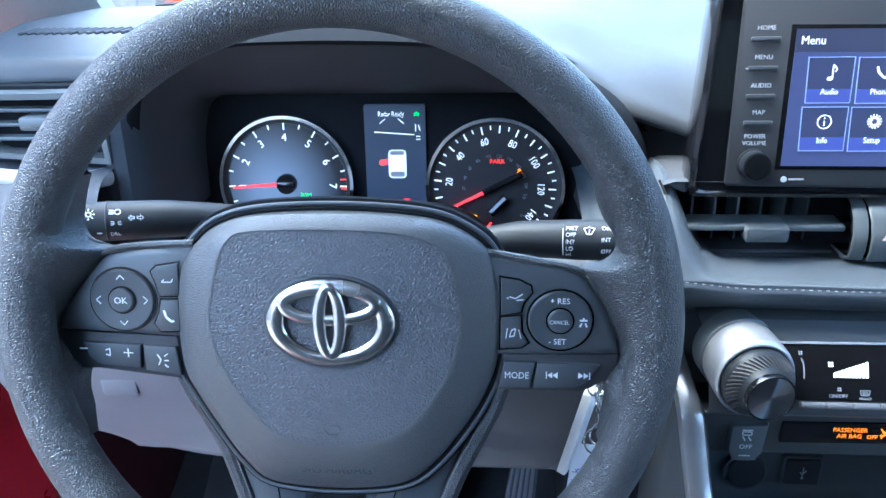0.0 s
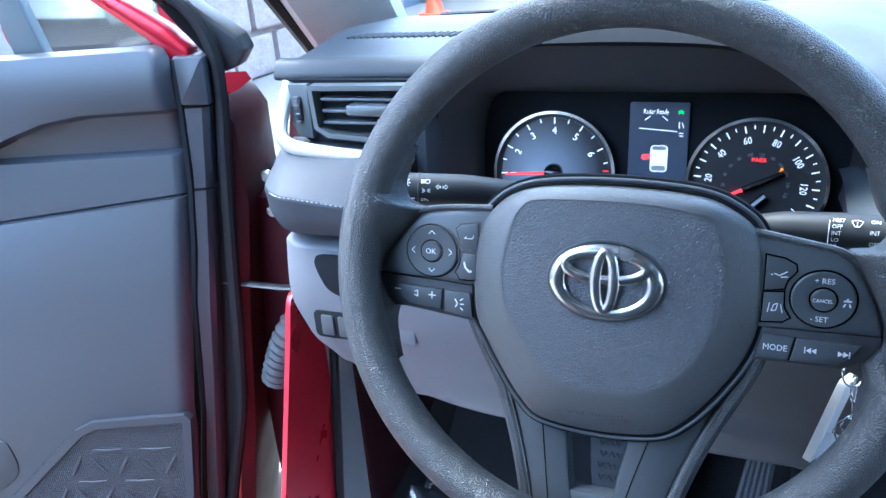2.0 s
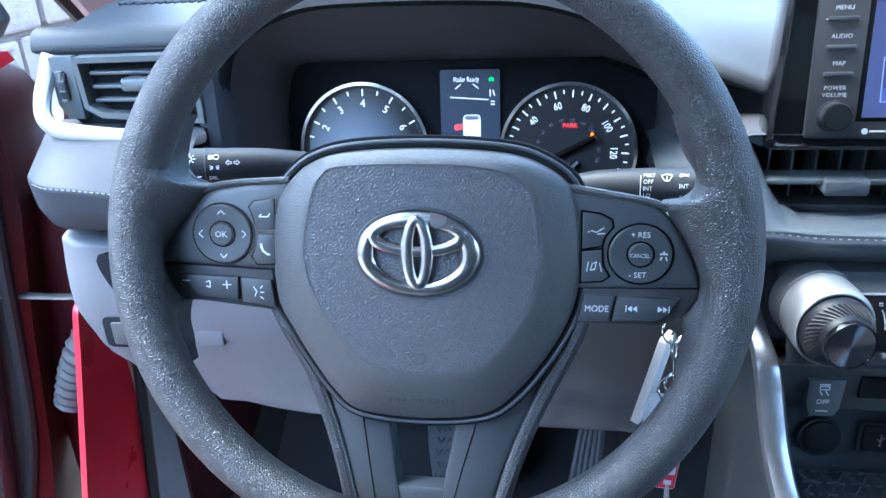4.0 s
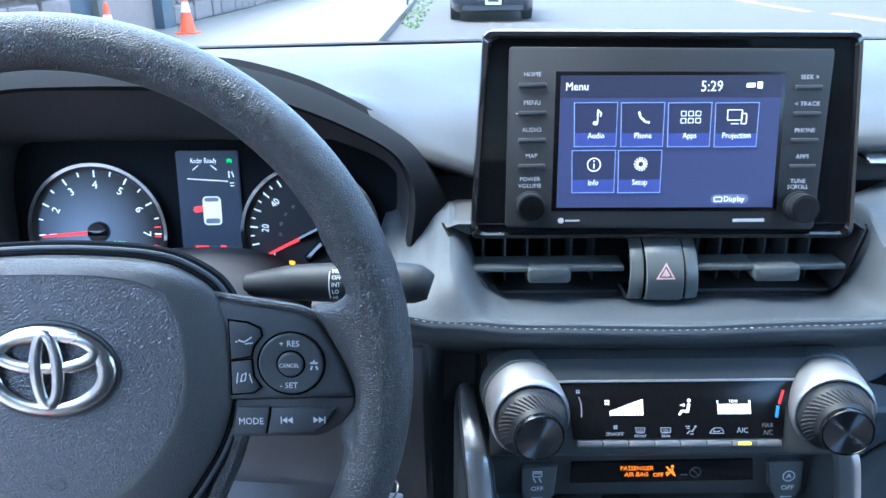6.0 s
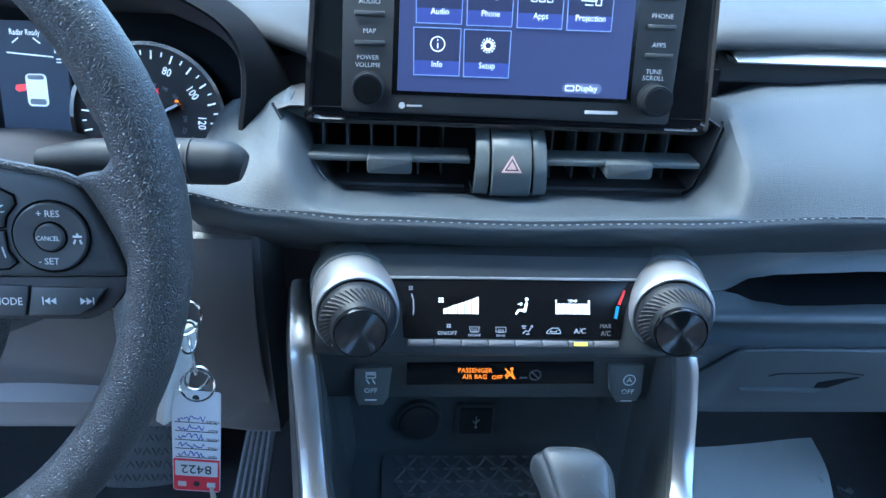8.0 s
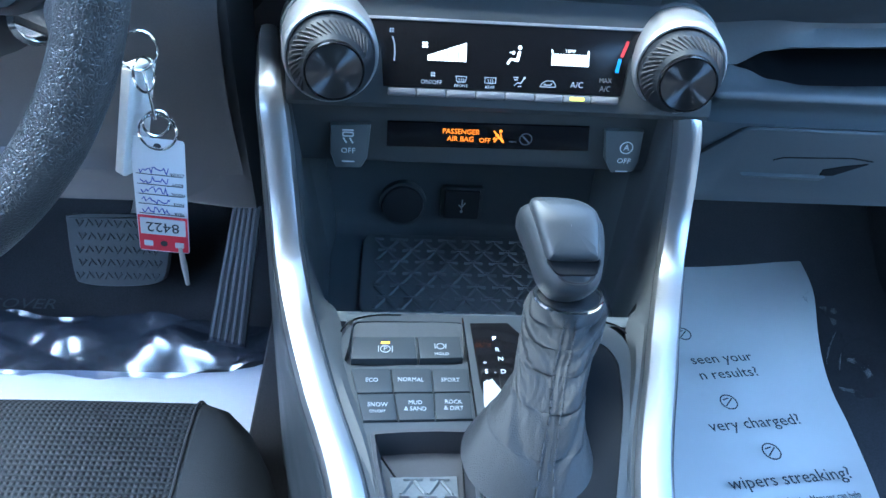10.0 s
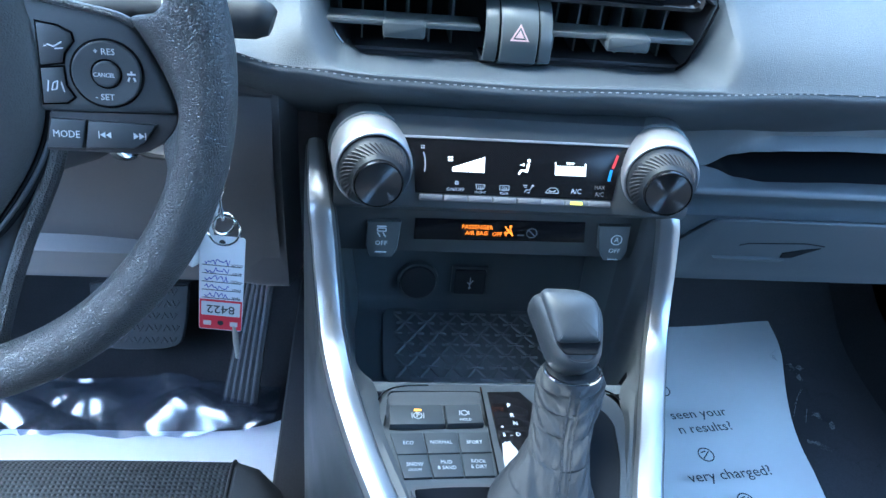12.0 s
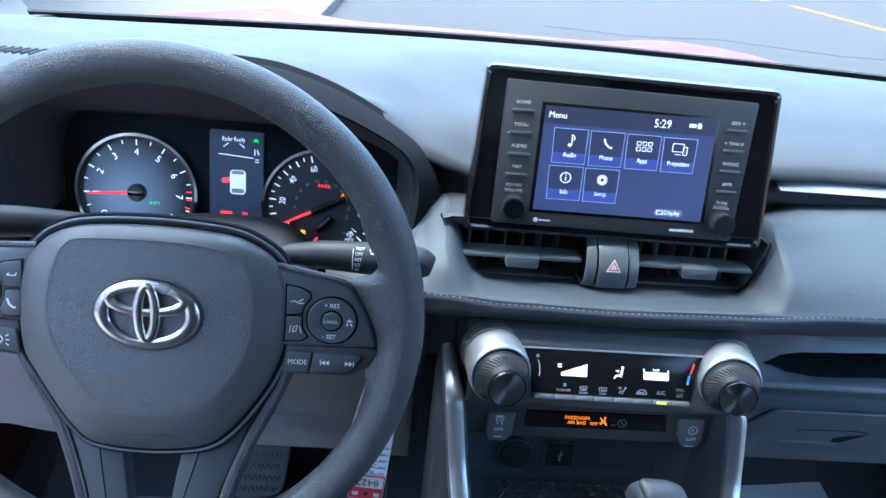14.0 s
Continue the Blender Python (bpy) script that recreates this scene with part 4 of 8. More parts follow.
    R = spoke([(75, 47), (89.4, 44.7), (113.1, 40.6), (126.8, 37.8), (134.0, 34.8), (138.5, 30), (144.3, 20.6), (150.3, 8.5), (154.3, -2.8), (154.3, -8.0), (92.7, -9.4), (75, -9.4)], "right_spoke")
    # rolled lip along the top of each spoke
    for q in ([(-76, 50.5, -2), (-102, 49.2, -2), (-120, 47.2, -2), (-129, 44.2, -2.4)], [(78, 48.0, -2), (90, 46.0, -2), (113, 42.0, -2), (128, 39.2, -2.2), (136.5, 35.4, -2.6)]):
        bm = new_bm()
        tube(bm, curve(mm(q), 5), 0.0021, 8)
        part("spoke_lip", bm, RIM, w)

    def key(parent, pts, z0, z1, name="button", label=""):
        bm = new_bm()
        prism(bm, mm(pts), z0, z1, 0.0008)
        return part(name, bm, BUTTON, parent, label)

    def gap(parent, pts, z=0.0013):
        bm = new_bm()
        q = mm(pts)
        hoop(bm, inset(q, -0.0010), inset(q, 0.0003), z - 0.001, z)
        part("button_gap", bm, GLOSS, parent)

    def pad4(parent, cx, cy, r, rin):
        o = ellipse(r, r * 0.955, 48, cx, cy)
        gap(parent, o)
        ring = new_bm()
        up2 = lambda q, z: [(x * 0.001, y * 0.001, z) for x, y in q]
        rings(ring, [up2(o, 0.0), up2(inset(o, 0.3), 0.0022), up2(inset(o, 1.0), 0.0028), up2(ellipse(rin + 1.2, (rin + 1.2) * 0.96, 48, cx, cy), 0.0022), up2(ellipse(rin + 0.6, (rin + 0.6) * 0.96, 48, cx, cy), 0.0010)], True, True)
        pr = part("button_ring", ring, BUTTON, parent)
        cbm = new_bm()
        oo = ellipse(rin, rin * 0.96, 40, cx, cy)
        gap(parent, oo, 0.0024)
        rings(cbm, [up2(oo, 0.001), up2(oo, 0.0034), up2(inset(oo, 0.8), 0.0042)])
        part("centre_button", cbm, BUTTON, parent)

    pad4(L, -117.5, 18.9, 18.5, 7.2)
    pad4(R, 122.8, 11.0, 17.0, 6.6)
    for parent, pts in ((L, [(-84.5, 40), (-97, 38), (-100, 35), (-97.8, 29), (-96.0, 21.5), (-84.5, 21.8)][::-1]), (L, [(-85.5, 19.2), (-95.6, 19), (-97.2, 11), (-100, 5.5), (-97, 1.2), (-85.5, 1.6)][::-1]),
                        (R, [(91.5, 34), (101, 32.6), (107, 29.5), (107.6, 26), (103, 20), (102, 15.5), (91.7, 13.8)][::-1]), (R, [(91.6, 12), (102, 13), (102.5, 4), (106, -1.5), (102.5, -4.2), (91.4, -5)][::-1])):
        gap(parent, pts)
        key(parent, pts, 0, 0.0026)
    # lower switch rows
    bm = new_bm()
    prism(bm, mm([(-88, -3), (-159, -0.5), (-158.5, -6), (-152.3, -18.2), (-147.0, -23.6), (-138.2, -23.2), (-88, -28.5)][::-1]), -0.018, -0.0022, 0.0015)
    LL = part("left_switch_base", bm, DARK, w)
    key(LL, [(-144.4, -6.6), (-110.6, -7.6), (-111.4, -21.4), (-135.3, -19.6), (-140.8, -15.6)][::-1], -0.004, 0.0006)
    key(LL, [(-108.9, -7.7), (-90.2, -8.6), (-87.9, -25.4), (-108.6, -22.6)][::-1], -0.004, 0.0006)
    bm = new_bm()
    prism(bm, mm([(90, -9.6), (155, -8.4), (154.8, -14.5), (147.5, -23.8), (140.1, -28.6), (134, -30.4), (88, -30.4)])[::-1], -0.018, -0.0022, 0.0015)
    RR = part("right_switch_base", bm, DARK, w)
    key(RR, [(93.5, -12.8), (110, -13.2), (107.4, -27.7), (90.0, -27.9)], -0.004, 0.0006)
    key(RR, [(111.4, -13.4), (145.0, -14.0), (137.9, -23.7), (132.9, -26.8), (108.9, -27.7)], -0.004, 0.0006)
    # printed marks
    bm = new_bm()
    words(bm, "OK", 0.0038, -0.1175, 0.0189, 0.0044)
    for px, py, tr in ((-0.1175, 0.0318, 0), (-0.1175, 0.0058, 180), (-0.131, 0.0189, 90), (-0.104, 0.0189, -90)):
        a = Matrix.Translation((px, py, 0.0026)) @ Matrix.Rotation(radians(tr), 4, "Z")
        bars(bm, [((-0.0022, -0.0012), (0, 0.0012)), ((0, 0.0012), (0.0022, -0.0012))], 0.0005, 0, a)
    bars(bm, mm([((-94, 29.5), (-88.5, 29.5)), ((-88.5, 29.5), (-87.5, 31.5)), ((-94, 29.5), (-92.5, 31))]), 0.0006, 0.0028)
    bars(bm, mm([((-94, 13.5), (-93, 9.5)), ((-93, 9.5), (-90, 7)), ((-90, 7), (-88.6, 7.5))]), 0.0012, 0.0028)
    bars(bm, mm([((-146, -10.2), (-141.5, -10.2)), ((-120.5, -12.3), (-115, -12.3)), ((-117.8, -14.8), (-117.8, -9.8)), ((-131, -11), (-128.5, -10)), ((-131, -13.4), (-128.5, -14.2)), ((-128.5, -10), (-128.5, -14.2))]), 0.0006, 0.0008)
    bars(bm, mm([((-101, -13), (-99, -16)), ((-99, -16), (-100.5, -19)), ((-97, -14), (-95, -12.5)), ((-97, -16.5), (-94.5, -16.5)), ((-97, -19), (-95, -20.5))]), 0.0006, 0.0008)
    words(bm, "+ RES", 0.0032, 0.1225, 0.0218, 0.0030)
    words(bm, "- SET", 0.0032, 0.1215, -0.0005, 0.0030)
    words(bm, "CANCEL", 0.0022, 0.1223, 0.0106, 0.0044, wide=0.9)
    words(bm, "MODE", 0.0038, 0.1002, -0.0207, 0.0008, wide=0.9)
    for x0, dr in ((0.1195, -1), (0.1360, 1)):
        for k in (0, 1):
            x = x0 + (0.0028 * k - 0.0014) * 1
            prism(bm, [(x - 0.0013 * dr, -0.0184), (x - 0.0013 * dr, -0.0218), (x + 0.0013 * dr, -0.0201)], 0.0006, 0.0009)
        bars(bm, [((x0 + 0.0033 * dr, -0.0182), (x0 + 0.0033 * dr, -0.0220))], 0.0005, 0.0008)
    bars(bm, mm([((96, 24), (99, 23)), ((99, 23), (103, 25.5)), ((99.5, 22), (103.5, 22.5)), ((94.5, 23.2), (95.5, 23.2))]), 0.0006, 0.0028)
    bars(bm, mm([((95, 6.5), (94.2, 1)), ((97.2, 5.5), (99.4, 6.5)), ((96.2, 1.8), (98.6, 2.4)), ((97.2, 5.5), (96.2, 1.8)), ((99.4, 6.5), (98.6, 2.4)), ((101, 6), (102.2, 1))]), 0.0005, 0.0028)
    bars(bm, mm([((133, 11.5), (137, 11.5)), ((134, 10), (133.2, 8)), ((136, 10), (136.8, 8)), ((135, 11.5), (135, 13))]), 0.0009, 0.0030)
    pieces("printed_mark", bm, WHITE, w, 0.0012, "white printed mark")
    # lower double spoke: two legs, each with a seam and a stitched leather edge
    for pts, sm in (([(-80, -40), (-67, -64), (-55.5, -103), (-49, -138), (-45, -164), (-15, -164), (-19, -134), (-23, -93), (-30, -80), (-60, -50)], [(-40.7, -80), (-35, -136), (-32, -164)]),
                    ([(82, -40), (76.8, -55), (66, -80), (56, -105), (47.8, -126), (38, -164), (7, -164), (12, -130), (20, -90), (34, -78), (64, -45)], [(34.5, -86), (22, -129), (13, -164)])):
        bm = new_bm()
        q = mm(pts)
        prism(bm, q if pts[0][0] > 0 else q[::-1], -0.024, -0.0095, 0.0035)
        leg = part("lower_leg", bm, SPOKE, w)
        bm = new_bm()
        bars(bm, list(zip(mm(sm), mm(sm)[1:])), 0.0007, -0.0094)
        part("leg_seam", bm, GLOSS, leg)
    bm = new_bm()
    prism(bm, mm([(-20, -142), (13, -142), (8, -164), (-16, -164)])[::-1], -0.024, -0.0105, 0.003)
    part("leg_bridge", bm, SPOKE, w)
    for line in (curve([(-92, -20, -8), (-84, -40, -9), (-71, -66, -11), (-61, -98, -12), (-53, -132, -12), (-48, -162, -12)], 6), curve([(95, -20, -8), (88, -42, -9), (77, -66, -11), (66, -90, -12), (53, -126, -12), (43, -162, -12)], 6)):
        bm = new_bm()
        tube(bm, mm(line), 0.0052, 10)
        edge = part("leather_edge", bm, RIM, w)
        bm = new_bm()
        s = -1 if line[0][0] < 0 else 1
        for (x0, y0, z0), (x1, y1, z1) in zip(line, line[1:]):
            for k in range(3):
                t0, t1 = k / 3, (k + 0.6) / 3
                tube(bm, mm([(lerp(x0, x1, t0) - s * 4.0, lerp(y0, y1, t0) - 1.0, lerp(z0, z1, t0) + 3.6), (lerp(x0, x1, t1) - s * 4.0, lerp(y0, y1, t1) - 1.0, lerp(z0, z1, t1) + 3.6)]), 0.00045, 5)
        part("edge_stitching", bm, THREADG, edge)
    # rear hub
    bm = new_bm()
    lathe(bm, [(0.066, -0.024), (0.066, -0.05), (0.052, -0.075)], 40)
    part("hub", bm, DARK, w)
    return w


BORDER = mat("airbag_border_grain", (0.062, 0.065, 0.068), 0.38, grain="leather", size=700, bump=0.45, spec=0.75)
THREADG = mat("grey_stitch_thread", (0.20, 0.21, 0.22), 0.8, vary=0.1)
wheel = build_wheel()


def build_column():
    c = thing("steering_column", pose(0, 0, 0), "dark plastic steering column cover below the wheel", "steering column")
    bm = new_bm()
    loops = []
    for y, z, rx, rz in ((0.07, 1.045, 0.075, 0.055), (0.085, 1.045, 0.085, 0.062), (0.15, 1.025, 0.090, 0.066), (0.26, 1.0, 0.085, 0.06)):
        loops.append([(rx * math.copysign(abs(math.cos(a)) ** 0.7, math.cos(a)), y, z + rz * math.copysign(abs(math.sin(a)) ** 0.7, math.sin(a))) for a in [2 * math.pi * k / 40 for k in range(40)]])
    rings(bm, loops)
    part("cover", bm, DARK, c)
    bm = new_bm()
    lathe(bm, [(0.016, 0.0), (0.016, 0.010), (0.013, 0.012), (0.012, 0.006)], 28, pose(0.093, 0.112, 1.008, 90, 0, 45))
    part("ignition_barrel", bm, CHROME, c, "chrome ignition ring")
    return c


column = build_column()


def build_stalk(name, label, pts, rad, marks, flat):
    s = thing(name, pose(0, 0, 0), label, "stalk", "stalks on the steering column")
    bm = new_bm()
    tube(bm, curve(pts, 5), [r for k in range(len(rad) - 1) for r in [lerp(rad[k], rad[k + 1], i / 5) for i in range(5)]] + [rad[-1]], 24, False, flat)
    part("lever", bm, STALK, s)
    marks(s)
    return s


def on_lever(p0, p1, r, x, y):
    """A frame on the rounded face of a lever: x metres along from p0 to p1, y metres up round its face, towards the driver."""
    A, B = Vector(p0), Vector(p1)
    ax = (B - A).normalized()
    C = A + ax * x
    n = Vector((0.09, -0.36, 1.28)) - C
    n = (n - ax * n.dot(ax)).normalized()
    up = n.cross(ax).normalized()
    f = y / r
    nn = n * math.cos(f) + up * math.sin(f)
    uu = nn.cross(ax)
    o = C + nn * (r + 0.0004)
    return Matrix(((ax.x, uu.x, nn.x, o.x), (ax.y, uu.y, nn.y, o.y), (ax.z, uu.z, nn.z, o.z), (0, 0, 0, 1)))


def left_marks(s):
    F = lambda x, y: on_lever((-0.170, 0.0735, 1.116), (-0.118, 0.0905, 1.112), 0.0124, x, y)
    def sun(bm, m):
        for k in range(8):
            a = math.pi / 4 * k
            bars(bm, [((0.0024 * math.cos(a), 0.0024 * math.sin(a)), (0.0037 * math.cos(a), 0.0037 * math.sin(a)))], 0.0006, 0, m)
        hoop(bm, ellipse(0.0018, 0.0018, 16), ellipse(0.0012, 0.0012, 16), -0.0001, 0.0001, m)
    def beam(bm, m):
        bars(bm, mm([((-3.5, 1.2), (-0.5, 1.2)), ((-3.5, 0), (-0.5, 0)), ((-3.5, -1.2), (-0.5, -1.2))]), 0.0005, 0, m)
        o = ellipse(0.0020, 0.0019, 18, 0.0015, 0)
        hoop(bm, o, inset(o, 0.0005), -0.0001, 0.0001, m)
    def side(bm, m):
        bars(bm, mm([((-3, 1.2), (-1, 0.6)), ((-3, 0), (-1, 0)), ((-3, -1.2), (-1, -0.6)), ((3, 1.2), (1, 0.6)), ((3, 0), (1, 0)), ((3, -1.2), (1, -0.6))]), 0.0005, 0, m)
    def arrows(bm, m):
        for d in (-1, 1):
            o = [(d * 0.0006, -0.0008), (d * 0.0026, -0.0008), (d * 0.0026, -0.0020), (d * 0.0046, 0), (d * 0.0026, 0.0020), (d * 0.0026, 0.0008), (d * 0.0006, 0.0008)]
            o = o if d > 0 else o[::-1]
            hoop(bm, o, inset(o, 0.0004), -0.0001, 0.0001, m)
    def dash(bm, m):
        bars(bm, [((-0.0014, 0), (0.0014, 0))], 0.0007, 0, m)
    for f, x, y, nm in ((sun, 0.0095, 0.005, "symbol"), (beam, 0.0245, 0.006, "symbol"), (side, 0.0250, -0.0008, "symbol"), (arrows, 0.0365, 0.002, "symbol"), (dash, 0.0150, -0.0068, "symbol")):
        bm = new_bm()
        f(bm, F(x, y))
        part(nm, bm, WHITE, s)
    bm = new_bm()
    words(bm, "DRL", 0.0026, 0, 0, 0, "CENTER", F(0.0240, -0.0078), 0.9)
    part("printed_word", bm, WHITE, s)
    bm = new_bm()
    tube(bm, [tuple(F(0.0190, -0.018 + 0.003 * k).translation) for k in range(13)], 0.0005, 6)
    part("ring_joint", bm, DARK, s)


def right_marks(s):
    F = lambda x, y: on_lever((0.106, 0.1205, 1.087), (0.171, 0.1115, 1.090), 0.0134, x, y)
    for k, wd in enumerate(("MIST", "OFF", "INT", "LO", "HI")):
        bm = new_bm()
        words(bm, wd, 0.0029, 0, 0, 0, "LEFT", F(0.0278, 0.0076 - 0.0044 * k), 0.92)
        part("printed_word", bm, WHITE, s)
    for k, wd in enumerate(("ON", "INT", "OFF")):
        bm = new_bm()
        words(bm, wd, 0.0029, 0, 0, 0, "CENTER", F(0.0530, 0.0078 - 0.0074 * k), 0.92)
        part("printed_word", bm, WHITE, s)
    bm = new_bm()
    tube(bm, [tuple(F(0.0262, -0.0105 + 0.003 * k).translation) for k in range(7)], 0.0003, 5)
    part("scale_bar", bm, WHITE, s)
    bm = new_bm()
    bars(bm, mm([((-3.4, 2), (-1.4, -2)), ((3.4, 2), (1.4, -2)), ((-1.4, -2), (1.4, -2)), ((-3.4, 2), (0, 2.8)), ((0, 2.8), (3.4, 2)), ((0, -2), (0, 1.4))]), 0.0005, 0, F(0.0425, 0.0058))
    part("symbol", bm, WHITE, s)
    bm = new_bm()
    tube(bm, [tuple(F(0.0600, -0.018 + 0.003 * k).translation) for k in range(13)], 0.0005, 6)
    part("ring_joint", bm, DARK, s)


build_stalk("light_stalk", "black light and indicator stalk with white symbols", [(-0.062, 0.118, 1.100), (-0.090, 0.103, 1.107), (-0.118, 0.0905, 1.112), (-0.148, 0.0805, 1.1145), (-0.170, 0.0735, 1.116), (-0.182, 0.070, 1.1165)], [0.0080, 0.0100, 0.0118, 0.0124, 0.0124, 0.0110], left_marks, 1.0)
build_stalk("wiper_stalk", "black wiper stalk with white lettering", [(0.072, 0.127, 1.083), (0.090, 0.124, 1.085), (0.106, 0.1205, 1.087), (0.138, 0.116, 1.0885), (0.171, 0.1115, 1.090), (0.186, 0.109, 1.090), (0.194, 0.108, 1.088)], [0.0070, 0.0098, 0.0118, 0.0132, 0.0134, 0.0125, 0.008], right_marks, 1.0)


# ---- centre of the dashboard ----
def build_display():
    d = thing("infotainment_display", panel(0.358, 0.186, 1.163, 8.4), "black upright touchscreen unit showing a blue menu", "display")
    up = lambda q, z: [(x, y, z) for x, y in q]
    bm = new_bm()
    big = rpoly(mm([(-128, 75.5), (127.5, 71.5), (134, -70), (-138, -68)])[::-1], 0.007, 5)
    sc = lambda k: [(x * k + (k - 1) * 0.004, y * (1 - (1 - k) * 1.7)) for x, y in big]
    rings(bm, [up(sc(0.90), -0.050), up(sc(0.985), -0.030), up(big, -0.012), up(big, -0.001), up(sc(0.995), 0.0015), up(sc(0.972), 0.0030), up(sc(0.958), 0.0010)])
    part("housing", bm, GLOSS, d, "glossy black housing with rounded edge")
    bm = new_bm()
    tube(bm, mm([(-122, 75.2, -4), (-60, 74.4, -4), (60, 72.5, -4), (121, 71.5, -4)]), 0.0011, 8)
    part("top_edge", bm, SILVER, d, "thin bright top edge")
    bm = new_bm()
    bz = [(x * 0.001, y * 0.001) for x, y in [(-109, 64.5), (107, 60.5), (108, 58), (104.5, -61), (102.5, -62.6), (-111, -59.5), (-112.6, -57.5), (-110.5, 63)]][::-1]
    prism(bm, bz, -0.004, 0.0038, 0.0014)
    face = part("bezel", bm, PANELG, d, "charcoal bezel with hard keys")
    bm = new_bm()
    s = [(x * 0.001, y * 0.001) for x, y in [(-79.0, 48.0), (76.5, 46.0), (77.0, -49.5), (-80.5, -48.0)]][::-1]
    prism(bm, s, 0.0, 0.0042, 0.0006)
    scr = part("screen_glass", bm, DULLGLASS, d, "glossy screen border")
    # the lit picture: dark bar above, blue below
    bm = new_bm()
    prism(bm, [(x * 0.001, y * 0.001) for x, y in [(-75.8, 30.2), (73.6, 29.2), (73.8, -46.4), (-76.8, -45.2)]][::-1], 0.0040, 0.00450)
    pic = part("menu_page", bm, SCREEN, scr, "lit dark blue menu page")
    bm = new_bm()
    prism(bm, [(x * 0.001, y * 0.001) for x, y in [(-75.7, 45.1), (73.6, 43.8), (73.6, 29.3), (-75.8, 30.3)]][::-1], 0.0040, 0.00450)
    part("status_bar", bm, SCREENTOP, scr, "lit dark status bar")
    def tile(x0, y0, x1, y1):
        bm = new_bm()
        o = mm([(x0, y1), (x1, y1), (x1 + 0.2, y0), (x0 - 0.6, y0)])
        prism(bm, o, 0.0044, 0.0047)
        t = part("menu_tile", bm, TILEDARK, scr)
        bm = new_bm()
        prism(bm, mm([(x0, y1 + 9), (x1, y1 + 9), (x1 + 0.1, y1), (x0, y1)])[::-1], 0.0044, 0.00485)
        part("tile_glow", bm, TILE, scr)
        bm = new_bm()
        hoop(bm, inset(o, -0.0003), inset(o, 0.0002), 0.0044, 0.0049)
        part("tile_edge", bm, LIT_BLUEW, scr)
    for k in range(4):
        tile(-65.5 + 32.0 * k, 26.8 - 0.4 * k, -37.0 + 32.0 * k, -2.8 - 0.4 * k)
    for k in range(2):
        tile(-66.3 + 32.0 * k, -5.6 - 0.3 * k, -37.3 + 32.0 * k, -34.8 - 0.3 * k)
    bm = new_bm()
    z = 0.0049
    words(bm, "Menu", 0.0056, -0.0725, 0.0375, z, "LEFT", wide=0.92)
    words(bm, "5:29", 0.0074, 0.0265, 0.0366, z, wide=0.88)
    for k, sname in enumerate(("Audio", "Phone", "Apps", "Projection")):
        words(bm, sname, 0.0040, -0.0508 + 0.032 * k, 0.0044 - 0.0003 * k, z, wide=0.86)
    for k, sname in enumerate(("Info", "Setup")):
        words(bm, sname, 0.0040, -0.0518 + 0.0322 * k, -0.0280, z, wide=0.86)
    words(bm, "Display", 0.0040, 0.0465, -0.0404, z, wide=0.9)
    pieces("screen_word", bm, LIT_WHITE, scr, 0.0012, "white lit menu word")
    bm = new_bm()
    # note, handset, grid of squares, screen with phone, letter in a ring, cog
    bars(bm, mm([((-50, 22), (-50, 13.5)), ((-50, 22), (-47.5, 19.5)), ((-47.5, 19.5), (-48.2, 17.5))]), 0.0008, z)
    prism(bm, ellipse(0.0018, 0.0014, 16, -0.0515, 0.0130), z - 0.0001, z + 0.0001)
    bars(bm, mm([((-22, 20.5), (-21, 17)), ((-21, 17), (-17.5, 13.6)), ((-17.5, 13.6), (-14.5, 13))]), 0.0014, z)
    for i in range(3):
        for j in range(2):
            o = rrect(0.0038, 0.0036, 0.0006, 2, 0.0084 + 0.0050 * i, 0.0188 - 0.0048 * j)
            hoop(bm, o, inset(o, 0.0005), z - 0.0001, z + 0.0001)
    for o in (rrect(0.0105, 0.0075, 0.0008, 2, 0.0432, 0.0175), rrect(0.0040, 0.0075, 0.0006, 2, 0.0495, 0.0150)):
        hoop(bm, o, inset(o, 0.0006), z - 0.0001, z + 0.0001)
    bars(bm, mm([((41, 11.6), (46, 11.6))]), 0.0006, z)
    hoop(bm, ellipse(0.0048, 0.0048, 32, -0.0516, -0.0154), ellipse(0.0041, 0.0041, 32, -0.0516, -0.0154), z - 0.0001, z + 0.0001)
    bars(bm, mm([((-51.6, -14.8), (-51.6, -18)), ((-51.6, -12.4), (-51.6, -13.4))]), 0.0008, z)
    hoop(bm, ellipse(0.0034, 0.0034, 32, -0.0193, -0.0153), ellipse(0.0018, 0.0018, 32, -0.0193, -0.0153), z - 0.0001, z + 0.0001)
    for k in range(14):
        a = 2 * math.pi * k / 14
        bars(bm, [((-0.0193 + 0.0038 * math.cos(a), -0.0153 + 0.0038 * math.sin(a)), (-0.0193 + 0.0047 * math.cos(a), -0.0153 + 0.0047 * math.sin(a)))], 0.0009, z)
    box(bm, (0.0527, 0.0372, z), (0.0060, 0.0030, 0.0002), 0.0006)
    box(bm, (0.0588, 0.0372, z), (0.0036, 0.0046, 0.0002), 0.0006)
    o = rrect(0.0060, 0.0036, 0.0006, 2, 0.0355, -0.0404)
    hoop(bm, o, inset(o, 0.0006), z - 0.0001, z + 0.0001)
    pieces("screen_icon", bm, LIT_WHITE, scr, 0.0016, "white lit menu icon")
    bm = new_bm()
    prism(bm, rrect(0.026, 0.0066, 0.0033, 5, 0.0437, -0.0404), 0.0044, 0.0046)
    part("display_key", bm, LIT_GREYBLUE, scr)
    # hard keys and knobs
    lab = new_bm()
